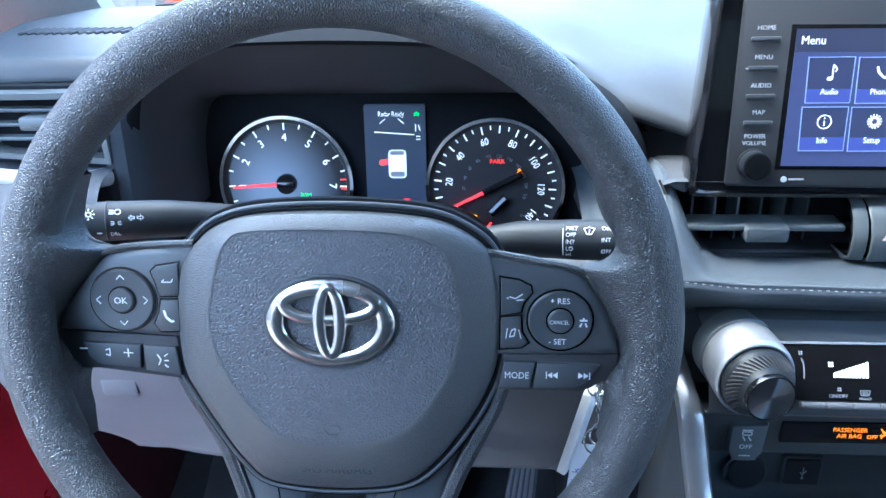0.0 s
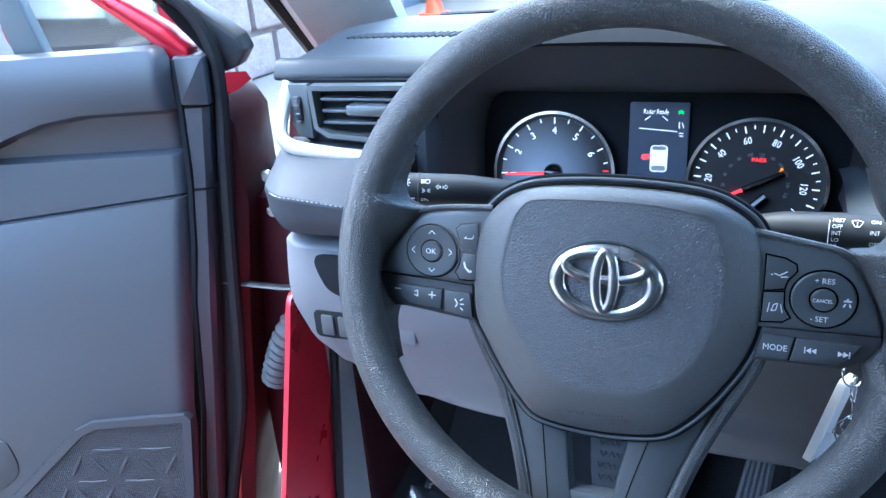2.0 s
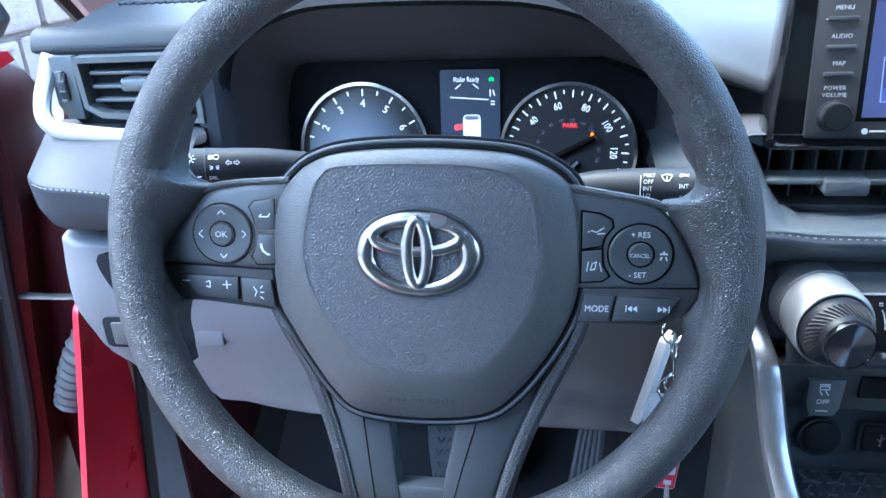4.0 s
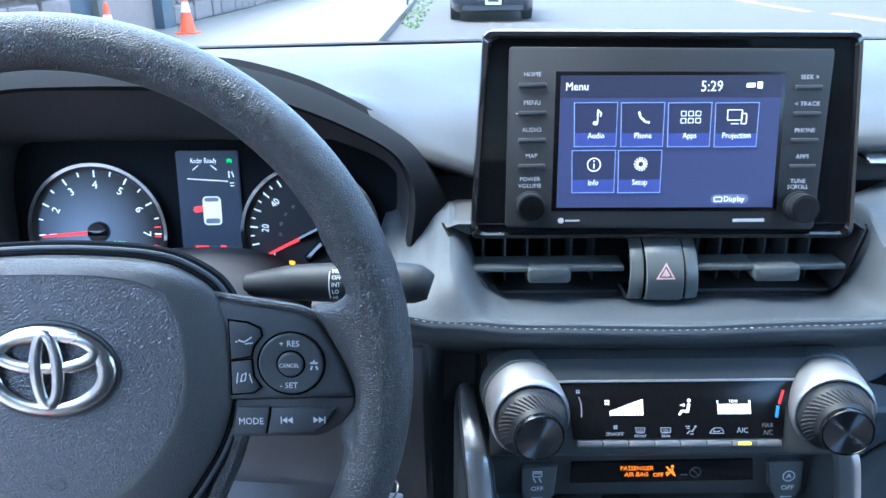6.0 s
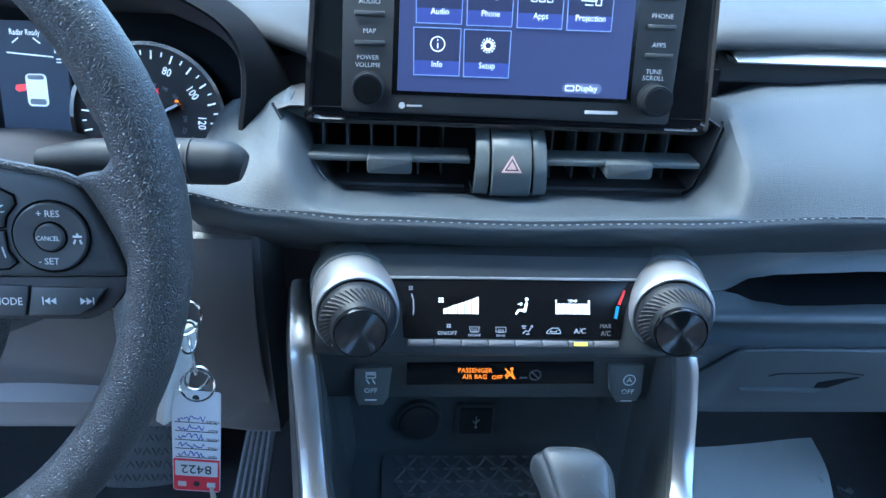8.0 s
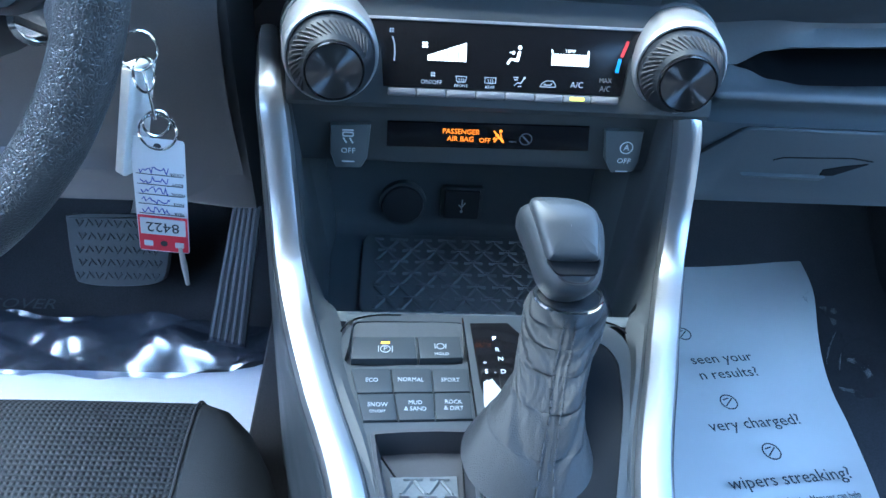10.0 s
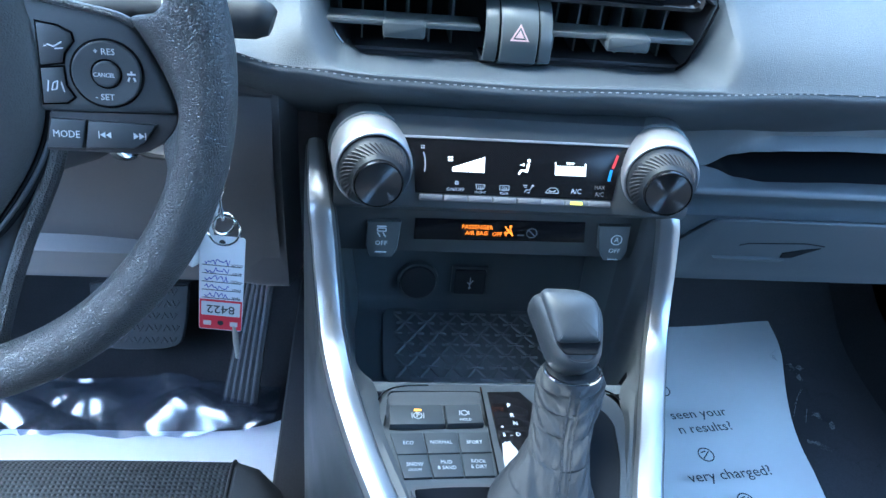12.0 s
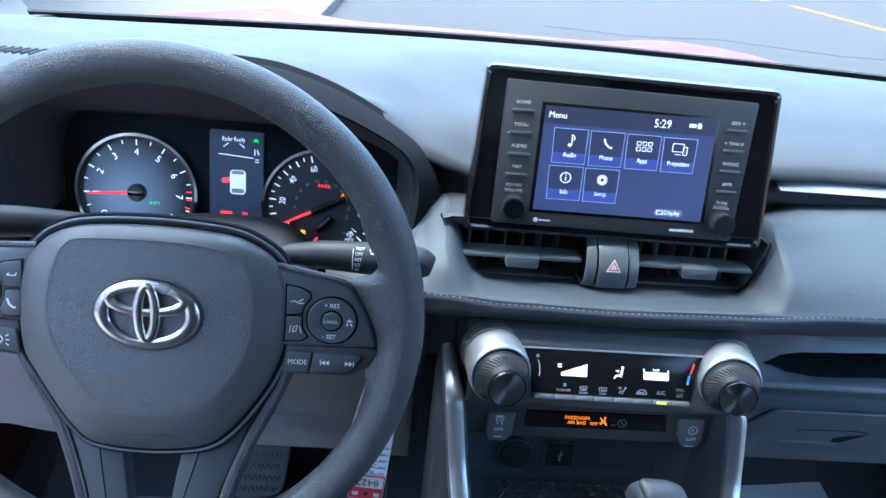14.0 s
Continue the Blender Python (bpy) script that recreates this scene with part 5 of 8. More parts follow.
    for sname, y in (("HOME", 46.0), ("MENU", 27.2), ("AUDIO", 8.8), ("MAP", -9.0)):
        words(lab, sname, 0.0031, -0.0948, y * 0.001, 0.0040)
        bm = new_bm()
        box(bm, (-0.0947, y * 0.001 - 0.0072, 0.0045), (0.0190, 0.0034, 0.0022), 0.0009)
        part("hard_key", bm, BUTTON, face)
    words(lab, "POWER", 0.0030, -0.0957, -0.0252, 0.0040)
    words(lab, "VOLUME", 0.0030, -0.0957, -0.0299, 0.0040)
    for sname, y in (("SEEK >", 42.0), ("< TRACK", 24.3), ("PHONE", 6.4), ("APPS", -11.5)):
        words(lab, sname, 0.0031, 0.0924 - 0.00001 * (42 - y), y * 0.001, 0.0040)
        bm = new_bm()
        box(bm, (0.0922, y * 0.001 - 0.0068, 0.0045), (0.0185, 0.0034, 0.0022), 0.0009)
        part("hard_key", bm, BUTTON, face)
    words(lab, "TUNE", 0.0030, 0.0903, -0.0284, 0.0040)
    words(lab, "SCROLL", 0.0030, 0.0905, -0.0325, 0.0040)
    # maker marks as plain shapes
    prism(lab, ellipse(0.0021, 0.0021, 20, -0.0736, -0.0547), 0.0039, 0.0042)
    bars(lab, mm([((-70.5, -54.7), (-60.4, -54.7))]), 0.0012, 0.0041)
    bars(lab, mm([((47, -55.6), (69, -55.6))]), 0.0022, 0.0041)
    bars(lab, mm([((-104.5, 20.0), (-105.8, 20.0))]), 0.0008, 0.0041)
    pieces("printed_label", lab, WHITE, face, 0.0014, "pale printed key label")
    for x, y, r in ((-0.0955, -0.0440, 0.0098), (0.0918, -0.0462, 0.0100)):
        bm = new_bm()
        m = Matrix.Translation((x, y, 0))
        lathe(bm, [(r + 0.0008, 0.0036), (r + 0.0006, 0.0060), (r, 0.0064), (r, 0.0150), (r * 0.96, 0.0160)], 36, m)
        k = part("rotary_knob", bm, KNOBM, face)
        bm = new_bm()
        lathe(bm, [(r * 0.86, 0.0158), (r * 0.84, 0.0166)], 36, m)
        part("knob_face", bm, SPUN, k, "spun dark metal knob face")
    # foot behind
    bm = new_bm()
    prism(bm, rrect(0.20, 0.09, 0.01, 4, 0.0, -0.03), -0.10, -0.045)
    part("stand", bm, DARK, d)
    return d


LIT_BLUEW = mat("lit_tile_outline", (0.30, 0.40, 0.75), emit=0.32)
LIT_GREYBLUE = mat("lit_grey_key", (0.12, 0.14, 0.26), emit=0.5)
display = build_display()


def build_vents():
    v = thing("centre_air_vents", pose(0, 0, 0), "black twin centre air vents with a hazard switch between them", "air vent")
    B = pose(0, 0, 0, 90)
    bm = new_bm()
    prism(bm, mm([(196, 1040), (196, 1125), (520, 1125), (520, 1040)])[::-1], -0.245, -0.240, 0, B)
    part("back_plate", bm, HOODM, v)
    # floor, roof and cheeks of the recess
    bm = new_bm()
    o = mm([(203, 1104), (212, 1107), (492, 1105), (500, 1100), (488, 1053), (481, 1049.5), (246, 1050), (236, 1054)])
    n = len(o)
    loops = [[(x, y, z) for x, y in inset(o, d)] for d, z in ((-0.0005, -0.182), (0.0, -0.176), (0.0012, -0.178), (0.0012, -0.24))]
    rings(bm, [[tuple(B @ Vector((p[0], p[1], p[2]))) for p in lp] for lp in loops], False, False)
    part("surround", bm, DARK, v)
    bm = new_bm()
    prism(bm, mm([(206, 1102), (214, 1105), (490, 1103), (497, 1099), (489, 1094), (220, 1096)])[::-1], -0.205, -0.183, 0.002, B)
    part("upper_shelf", bm, SATIN, v)
    bm = new_bm()
    tube(bm, [tuple(B @ Vector((x, y, -0.176))) for x, y in mm([(500, 1104), (502, 1099), (496, 1074), (489, 1057), (482, 1051)])], 0.0010, 6)
    part("edge_beading", bm, GLOSS, v)
    bm = new_bm()
    tube(bm, [tuple(B @ Vector((x, y, -0.176))) for x, y in mm([(201, 1108), (206, 1098), (222, 1072), (236, 1054)])], 0.0010, 6)
    part("edge_beading", bm, GLOSS, v)
    for x0, x1, t0, t1 in ((0.221, 0.331, 0.262, 0.292), (0.381, 0.489, 0.423, 0.455)):
        bm = new_bm()
        box(bm, ((x0 + x1) / 2, 1.0735, -0.182), (x1 - x0, 0.0042, 0.022), 0.0012, B)
        vane = part("vane", bm, SATIN, v)
        bm = new_bm()
        box(bm, ((t0 + t1) / 2, 1.0705, -0.176), (t1 - t0, 0.0115, 0.022), 0.0025, B)
        part("vane_tab", bm, SATIN, vane)
        k = 0
        x = x0 + 0.010
        while x < x1 - 0.004:
            bm = new_bm()
            box(bm, (x, 1.073, -0.212), (0.0014, 0.046, 0.028), 0, B)
            part("upright_vane", bm, SATIN, v)
            x += 0.0165
        bm = new_bm()
        box(bm, ((x0 + x1) / 2, 1.052, -0.205), (x1 - x0 - 0.004, 0.003, 0.05), 0.001, B)
        part("lower_vane", bm, DARK, v)
    # hazard switch: a button between two cheeks
    prof = ((1.094, 0.190), (1.090, 0.1755), (1.082, 0.1660), (1.072, 0.1610), (1.062, 0.1600), (1.054, 0.1620), (1.0505, 0.168), (1.049, 0.19))
    bm = new_bm()
    slab(bm, [[(0.358 + k * 0.0238, y + 0.004, z) for k in (-1, 0, 1)] for z, y in prof], -0.004)
    hz = part("hazard_switch", bm, GLOSS, v)
    for k0, k1 in ((-1.0, -0.60), (0.60, 1.0)):
        bm = new_bm()
        rows = []
        for z, y in prof:
            w = lerp(0.0235, 0.0252, (1.094 - z) / 0.045)
            rows.append([(0.358 + lerp(k0, k1, u) * w, y + 0.0004 + 0.0022 * abs(lerp(k0, k1, u)) ** 3 + (0.0012 if u in (0, 1) else 0), z) for u in (0, 0.08, 0.5, 0.92, 1)])
        slab(bm, rows, -0.003)
        part("hazard_cheek", bm, SATIN, hz)
    bm = new_bm()
    rows = []
    for z, y in prof[:-1]:
        rows.append([(0.358 + u * 0.0134, y - 0.0010 + (0.0012 if abs(u) == 1 else 0), z) for u in (-1, -0.93, 0, 0.93, 1)])
    slab(bm, rows, -0.003)
    part("hazard_button", bm, SATIN, hz)
    m = panel(0.3575, 0.1592, 1.0745, 12)
    tri = lambda r: [(r * math.cos(radians(a)), r * math.sin(radians(a))) for a in (90, 210, 330)]
    bm = new_bm()
    hoop(bm, tri(0.0078), tri(0.0058), 0.0002, 0.0010, m)
    prism(bm, tri(0.0036), 0.0002, 0.0009, 0, m)
    part("hazard_triangle", bm, mat("hazard_pink_print", (0.75, 0.50, 0.48), 0.6), hz, "pale red warning triangle")
    return v


vents = build_vents()


def build_side_vent():
    v = thing("side_air_vent", pose(0, 0, 0), "driver's side air vent in a bright silver surround", "air vent")
    B = pose(0, 0, 0, 90)
    bm = new_bm()
    pts = curve([(-0.336, 0.205, 1.170), (-0.340, 0.200, 1.155), (-0.342, 0.190, 1.138), (-0.338, 0.180, 1.124), (-0.326, 0.176, 1.115), (-0.30, 0.175, 1.111), (-0.26, 0.177, 1.107), (-0.225, 0.185, 1.104), (-0.205, 0.20, 1.105)], 6)
    tube(bm, pts, 0.0074, 10, False, 0.8, (0, 1, 0))
    part("surround", bm, SILVER, v, "satin silver surround")
    bm = new_bm()
    prism(bm, mm([(-338, 1172), (-205, 1172), (-205, 1106), (-322, 1112), (-337, 1124)])[::-1], -0.215, -0.205, 0, B)
    part("back_plate", bm, HOODM, v)
    bm = new_bm()
    prism(bm, mm([(-336, 1169), (-314, 1169), (-314, 1117), (-330, 1118), (-336, 1130)])[::-1], -0.208, -0.198, 0.002, B)
    part("cheek", bm, SATIN, v)
    bm = new_bm()
    lathe(bm, [(0.017, -0.003), (0.018, 0.0), (0.017, 0.003)], 28, pose(-0.325, 0.2105, 1.1455, 0, 90))
    w = part("shut_off_wheel", bm, DARK, v)
    for k in range(4):
        bm = new_bm()
        box(bm, (-0.325, 1.134 + 0.0077 * k, -0.194), (0.006, 0.0018, 0.003), 0.0005, B)
        part("wheel_rib", bm, SATIN, w)
    o = mm([(-306, 1166), (-208, 1167), (-208, 1118), (-292, 1123), (-304, 1130)])[::-1]
    bm = new_bm()
    hoop(bm, inset(o, -0.003), inset(o, 0.0015), -0.205, -0.190, B)
    part("frame", bm, SATIN, v)
    for z, dy in ((1.1555, 0), (1.1445, 0), (1.1335, 0)):
        bm = new_bm()
        box(bm, (-0.254, z, -0.203), (0.092, 0.003, 0.014), 0.001, B)
        part("vane", bm, SATIN, v)
    bm = new_bm()
    box(bm, (-0.246, 1.1475, -0.194), (0.044, 0.010, 0.018), 0.002, B)
    part("vane_tab", bm, SATIN, v)
    return v


side_vent = build_side_vent()


def build_climate():
    c = thing("climate_control_panel", panel(0.358, 0.105, 0.99, 30), "climate control panel with two silver-collared knobs and lit display", "control panel")
    inv = c.matrix_world.inverted()
    L = lambda x, y, z: tuple(inv @ Vector((x, y, z)))
    # body: brow above the display, face below with the air-bag lamp
    bm = new_bm()
    rows = []
    for i in range(25):
        x = 0.232 + 0.0105 * i
        e = min(1.0, min(x - 0.226, 0.492 - x) / 0.02)
        s = 0.02 * (1 - max(0.0, e)) ** 2
        prof = [(0.21, 1.016 - s), (0.150 + s, 1.026 - s), (0.128 + s, 1.0245 - s), (0.1195 + s, 1.0165), (0.1165 + s, 1.012), (0.113, 1.0035), (0.097, 0.9755), (0.096, 0.970), (0.100, 0.9655), (0.117, 0.963), (0.119, 0.945), (0.121, 0.922), (0.124, 0.915), (0.135, 0.910), (0.215, 0.906)]
        rows.append([L(x, y, z) for y, z in prof])
    body = part("body", grid(bm, rows), BODYM, c)
    bm = new_bm()
    prism(bm, mm([(-80, 26), (86, 26.5), (74, 10), (70, -12), (-70, -12), (-72, 10)])[::-1], -0.002, 0.0012, 0.0006)
    glass = part("display_glass", bm, DULLGLASS, c, "glossy black display strip")
    bm = new_bm()
    tube(bm, [(-0.080, 0.0262, 0.001), (0.086, 0.0267, 0.001)], 0.0010, 6)
    part("display_edge", bm, SILVER, c)
    keys = [-67.7, -50.9, -33.7, -16.3, 0.8, 18.2, 35.0, 51.5, 68.4]
    for a, b in zip(keys, keys[1:]):
        bm = new_bm()
        box(bm, ((a + b) * 0.0005, -0.0150, 0.001), ((b - a) * 0.001 - 0.0006, 0.0042, 0.006), 0.0010)
        part("rocker_key", bm, GREYP, c)
    bm = new_bm()
    box(bm, (0.0432, -0.0150, 0.0040), (0.0085, 0.0020, 0.0004))
    part("key_lamp", bm, LIT_YELLOW, c, "lit yellow key lamp")
    z = 0.0015
    bm = new_bm()
    prism(bm, mm([(-45, 3.5), (-22.5, 3.5), (-22.5, 14.5), (-45, 6.5)]), z - 0.0001, z + 0.0001)
    for k in range(4):
        a = radians(45 + 90 * k)
        prism(bm, ellipse(0.0008, 0.0008, 12, -0.0466 + 0.0013 * math.cos(a), 0.0122 + 0.0013 * math.sin(a)), z - 0.0001, z + 0.0001)
    prism(bm, mm([(5.8, 5.2), (8.0, 5.0), (9.4, 10.8), (8.4, 11.6), (7.4, 10.6), (6.8, 7.4), (5.4, 6.6)]), z - 0.0001, z + 0.0001)
    bars(bm, mm([((6.6, 6.0), (3.4, 6.4)), ((3.4, 6.4), (1.6, 3.6))]), 0.0013, z)
    bars(bm, mm([((2.6, 10.2), (5.6, 10.2)), ((5.6, 10.2), (4.6, 11.2)), ((5.6, 10.2), (4.6, 9.2))]), 0.0006, z)
    prism(bm, ellipse(0.0012, 0.0012, 14, 0.0086, 0.0132), z - 0.0001, z + 0.0001)
    box(bm, (0.0384, 0.0074, z), (0.0226, 0.0068, 0.0002))
    bars(bm, mm([((27.6, 10.5), (27.6, 13.0)), ((49.2, 10.5), (49.2, 13.0))]), 0.0010, z)
    words(bm, "TEMP", 0.0019, 0.0384, 0.0124, z)
    pieces("lit_segment", bm, LIT_PALE, glass, 0.0012, "warm white lit display segment")
    bm = new_bm()
    for k in range(9):
        bars(bm, mm([((-42.5 + 2.2 * k, 3.3), (-42.5 + 2.2 * k, 15))]), 0.0004, z + 0.0002)
    for k in range(14):
        bars(bm, mm([((27.2 + 1.6 * k, 4.0), (27.2 + 1.6 * k, 11.8))]), 0.0003, z + 0.0002)
    pieces("segment_gap", bm, GLOSS, glass, 0.0001)
    bm = new_bm()
    words(bm, "ON/OFF", 0.0025, -0.0423, -0.0088, z)
    words(bm, "A/C", 0.0036, 0.0433, -0.0068, z, wide=0.95)
    for x, s in ((-0.0250, "FRONT"), (-0.0080, "REAR")):
        words(bm, s, 0.0018, x, -0.0102, z)
        w = 0.0026 if s == "FRONT" else 0.0034
        o = [(x - 0.0034, -0.0045), (x + 0.0034, -0.0045), (x + w, -0.0080), (x - w, -0.0080)][::-1]
        hoop(bm, o, inset(o, 0.0004), z - 0.0001, z + 0.0001)
        for q in (-0.0013, 0.0, 0.0013):
            bars(bm, [((x + q - 0.0003, -0.0086), (x + q + 0.0003, -0.0070)), ((x + q + 0.0003, -0.0070), (x + q - 0.0002, -0.0056))], 0.00035, z)
    for k in range(4):
        a = radians(45 + 90 * k)
        prism(bm, ellipse(0.0006, 0.0006, 10, -0.0415 + 0.0010 * math.cos(a), -0.0042 + 0.0010 * math.sin(a)), z - 0.0001, z + 0.0001)
    bars(bm, mm([((5.4, -3.9), (8.4, -3.9)), ((6.0, -5.2), (8.0, -5.2)), ((6.2, -8.6), (8.0, -6.8)), ((8.0, -6.8), (10.0, -7.2)), ((10.0, -7.2), (11.4, -4.8)), ((8.2, -9.0), (10.4, -8.8))]), 0.0006, z)
    prism(bm, ellipse(0.0008, 0.0008, 10, 0.0120, -0.0040), z - 0.0001, z + 0.0001)
    bars(bm, mm([((21.5, -8.5), (30.5, -8.5)), ((21.5, -8.5), (22.5, -6.5)), ((22.5, -6.5), (25, -5)), ((25, -5), (29, -5)), ((29, -5), (30.5, -7)), ((30.5, -7), (30.5, -8.5)), ((23.6, -7.4), (27.6, -7.4)), ((27.6, -7.4), (28.4, -6.4)), ((23.6, -7.4), (24.6, -6.6))]), 0.0005, z)
    bars(bm, mm([((-65.5, 16), (-64.2, 12)), ((-64.2, 12), (-63.8, 6)), ((-63.8, 6), (-64.2, 2.5))]), 0.0008, z)
    for k in range(4):
        a = radians(45 + 90 * k)
        prism(bm, ellipse(0.0006, 0.0006, 10, -0.0660 + 0.0010 * math.cos(a), 0.0195 + 0.0010 * math.sin(a)), z - 0.0001, z + 0.0001)
    pieces("printed_symbol", bm, LIT_DIM, glass, 0.0014, "pale key symbol")
    bm = new_bm()
    words(bm, "MAX", 0.0030, 0.0602, -0.0035, z, wide=0.85)
    words(bm, "A/C", 0.0034, 0.0602, -0.0083, z, wide=0.85)
    part("dim_symbols", bm, UNLIT, glass)
    bm = new_bm()
    bars(bm, mm([((69, 10.5), (72.5, 19.8))]), 0.0018, z)
    part("red_mark", bm, mat("red_print", (0.55, 0.04, 0.05), 0.5), glass)
    bm = new_bm()
    bars(bm, mm([((66.6, 1.5), (68.2, 9.5))]), 0.0020, z)
    part("blue_mark", bm, mat("blue_print", (0.05, 0.25, 0.55), 0.5), glass)
    # knobs, their shafts lying level
    for x, fy in ((0.2620, 0.0715), (0.4572, 0.0755)):
        K = inv @ panel(x, fy, 0.999, 3) @ pose(0, 0, 0, 0, 8 if x < 0.358 else -6, 0)
        bm = new_bm()
        seg = 56
        loops = []
        for zc, r, lift in ((-0.048, 0.0282, 0.0034), (-0.044, 0.0292, 0.0032), (-0.036, 0.0299, 0.0024), (-0.027, 0.0300, 0.0012), (-0.0225, 0.0300, 0.0008), (-0.0200, 0.0296, 0.0004), (-0.0185, 0.0284, 0.0), (-0.0185, 0.0272, 0.0), (-0.024, 0.0264, 0.0)):
            loops.append([(0.90 * r * math.cos(2 * math.pi * k / seg), 0.93 * r * math.sin(2 * math.pi * k / seg) + lift, zc - 0.004) for k in range(seg)])
        rings(bm, loops, True, True, K)
        col = part("knob_collar", bm, COLLAR, c, "satin silver collar")
        bm = new_bm()
        loops = []
        for zc, r in ((-0.062, 0.0300), (-0.046, 0.0304), (-0.045, 0.0292)):
            loops.append([(0.90 * r * math.cos(2 * math.pi * k / seg), 0.93 * r * math.sin(2 * math.pi * k / seg) + 0.0034, zc - 0.004) for k in range(seg)])
        rings(bm, loops, True, True, K)
        part("collar_base", bm, SATIN, c)
        bm = new_bm()
        lathe(bm, [(0.0240, -0.030), (0.0240, -0.0185), (0.0234, -0.0165), (0.0168, -0.006), (0.0164, -0.004)], seg, K)
        kn = part("control_knob", bm, KNOBM, c, "grey ribbed rotary knob")
        for k in range(24):
            a0 = radians(35 + 8.2 * k)
            pts = []
            for t in (0, 0.5, 1.0):
                r = lerp(0.0230, 0.0184, t)
                a = a0 - 0.30 * t
                pts.append((r * math.cos(a), r * math.sin(a), lerp(-0.0154, -0.0078, t)))
            bm = new_bm()
            tube(bm, pts, [0.0008, 0.0008, 0.0003], 6, False, 1.0, (0, 0, 1), K)
            part("grip_rib", bm, DARK, kn)
        bm = new_bm()
        lathe(bm, [(0.0164, -0.005), (0.0164, -0.0010), (0.0160, 0.0), (0.0154, 0.0), (0.0151, -0.0006)], seg, K)
        part("knob_ring", bm, GLOSS, kn, "black ring")
        bm = new_bm()
        lathe(bm, [(0.0151, -0.0010)] + [(0.0150 - 0.0007 * i, -0.0003) for i in range(21)], seg)
        part("knob_face", bm, SPUNFACE, kn, "dark radially brushed knob face").matrix_basis = K
    # lamp strip and side switches under the display
    P = inv @ panel(0.358, 0.1185, 0.9425, 3)
    bm = new_bm()
    prism(bm, mm([(-67, 5), (61, 7), (63, -10), (-67, -12)])[::-1], -0.004, 0.0022, 0.0006, P)
    strip = part("lamp_strip", bm, DULLGLASS, c, "black strip with lit orange air-bag notice")
    bm = new_bm()
    words(bm, "PASSENGER", 0.0036, -0.0205, 0.0002, 0.0025, m=P, wide=0.92)
    words(bm, "AIR BAG", 0.0036, -0.0205, -0.0048, 0.0025, m=P, wide=0.92)
    words(bm, "OFF", 0.0034, -0.0050, -0.0052, 0.0025, m=P, wide=0.92)
    prism(bm, ellipse(0.0011, 0.0011, 14, 0.0046, 0.0018), 0.0023, 0.0026, 0, P)
    bars(bm, mm([((0.2, 1.8), (6.6, -5.8)), ((4.6, 0.2), (5.4, -3.0)), ((5.4, -3.0), (2.8, -3.2)), ((2.8, -3.2), (1.2, -6.0)), ((5.4, -3.0), (7.2, -6.2)), ((3.6, -0.6), (1.6, -1.8)), ((0.4, -4.2), (1.4, -2.8))]), 0.0009, 0.0024, P)
    pieces("air_bag_notice", bm, LIT_ORANGE, strip, 0.0010, "lit orange word")
    bm = new_bm()
    hoop(bm, ellipse(0.0042, 0.0042, 24, 0.0212, -0.0032), ellipse(0.0035, 0.0035, 24, 0.0212, -0.0032), 0.0022, 0.0024, P)
    bars(bm, mm([((18.5, -0.6), (24, -6)), ((10.5, -5.2), (15.5, -5.2))]), 0.0008, 0.0024, P)
    part("unlit_marks", bm, UNLIT, strip)
    for pts, cx, s in (([(-102, 2), (-77, 3.5), (-79, -20), (-83, -27), (-99, -27.5), (-102.5, -18)], -0.0912, "car"), ([(71, 6), (96, 6.5), (97, -16), (94, -23), (80, -24), (75, -16)], 0.0868, "A")):
        bm = new_bm()
        prism(bm, mm(pts)[::-1], -0.004, 0.0042, 0.0012, P)
        sw = part("push_switch", bm, SATIN, c, "dark grey push switch")
        bm = new_bm()
        words(bm, "OFF", 0.0038, cx, -0.0150, 0.0044, m=P)
        if s == "A":
            hoop(bm, ellipse(0.0044, 0.0044, 24, cx, -0.0055), ellipse(0.0037, 0.0037, 24, cx, -0.0055), 0.0042, 0.0044, P)
            words(bm, "A", 0.0042, cx, -0.0055, 0.0044, m=P)
        else:
            o = rrect(0.0072, 0.0034, 0.0010, 2, cx, -0.0036)
            hoop(bm, o, inset(o, 0.0008), 0.0042, 0.0044, P)
            bars(bm, [((cx - 0.003, -0.0060), (cx - 0.001, -0.0095)), ((cx + 0.001, -0.0060), (cx + 0.003, -0.0095)), ((cx - 0.0035, -0.0008), (cx + 0.0035, -0.0008))], 0.0009, 0.0044, P)
        bars(bm, [((cx - 0.004, -0.0225), (cx + 0.004, -0.0225))], 0.0008, 0.0043, P)
        part("switch_mark", bm, WHITE, sw)
    return c


# radial brushing that catches light in fans
SPUNFACE = bpy.data.materials.new("radially_brushed_dark_metal")
SPUNFACE.use_nodes = True
_n = SPUNFACE.node_tree
_b = _n.nodes["Principled BSDF"]
_b.inputs["Base Color"].default_value = (0.16, 0.16, 0.165, 1)
_b.inputs["Metallic"].default_value = 1.0
_b.inputs["Roughness"].default_value = 0.36
_b.inputs["Anisotropic"].default_value = 1.0
_b.inputs["Anisotropic Rotation"].default_value = 0.25
_tg = _n.nodes.new("ShaderNodeTangent")
_tg.direction_type = "RADIAL"
_tg.axis = "Z"
_n.links.new(_tg.outputs[0], _b.inputs["Tangent"])
BODYM = mat("climate_panel_plastic", (0.045, 0.051, 0.055), 0.45, grain="fine", size=1500, bump=0.2)
COLLAR = mat("satin_silver_collar", (0.42, 0.43, 0.44), 0.38, 0.8, grain="fine", size=2500, bump=0.08, vary=0.04)
climate = build_climate()


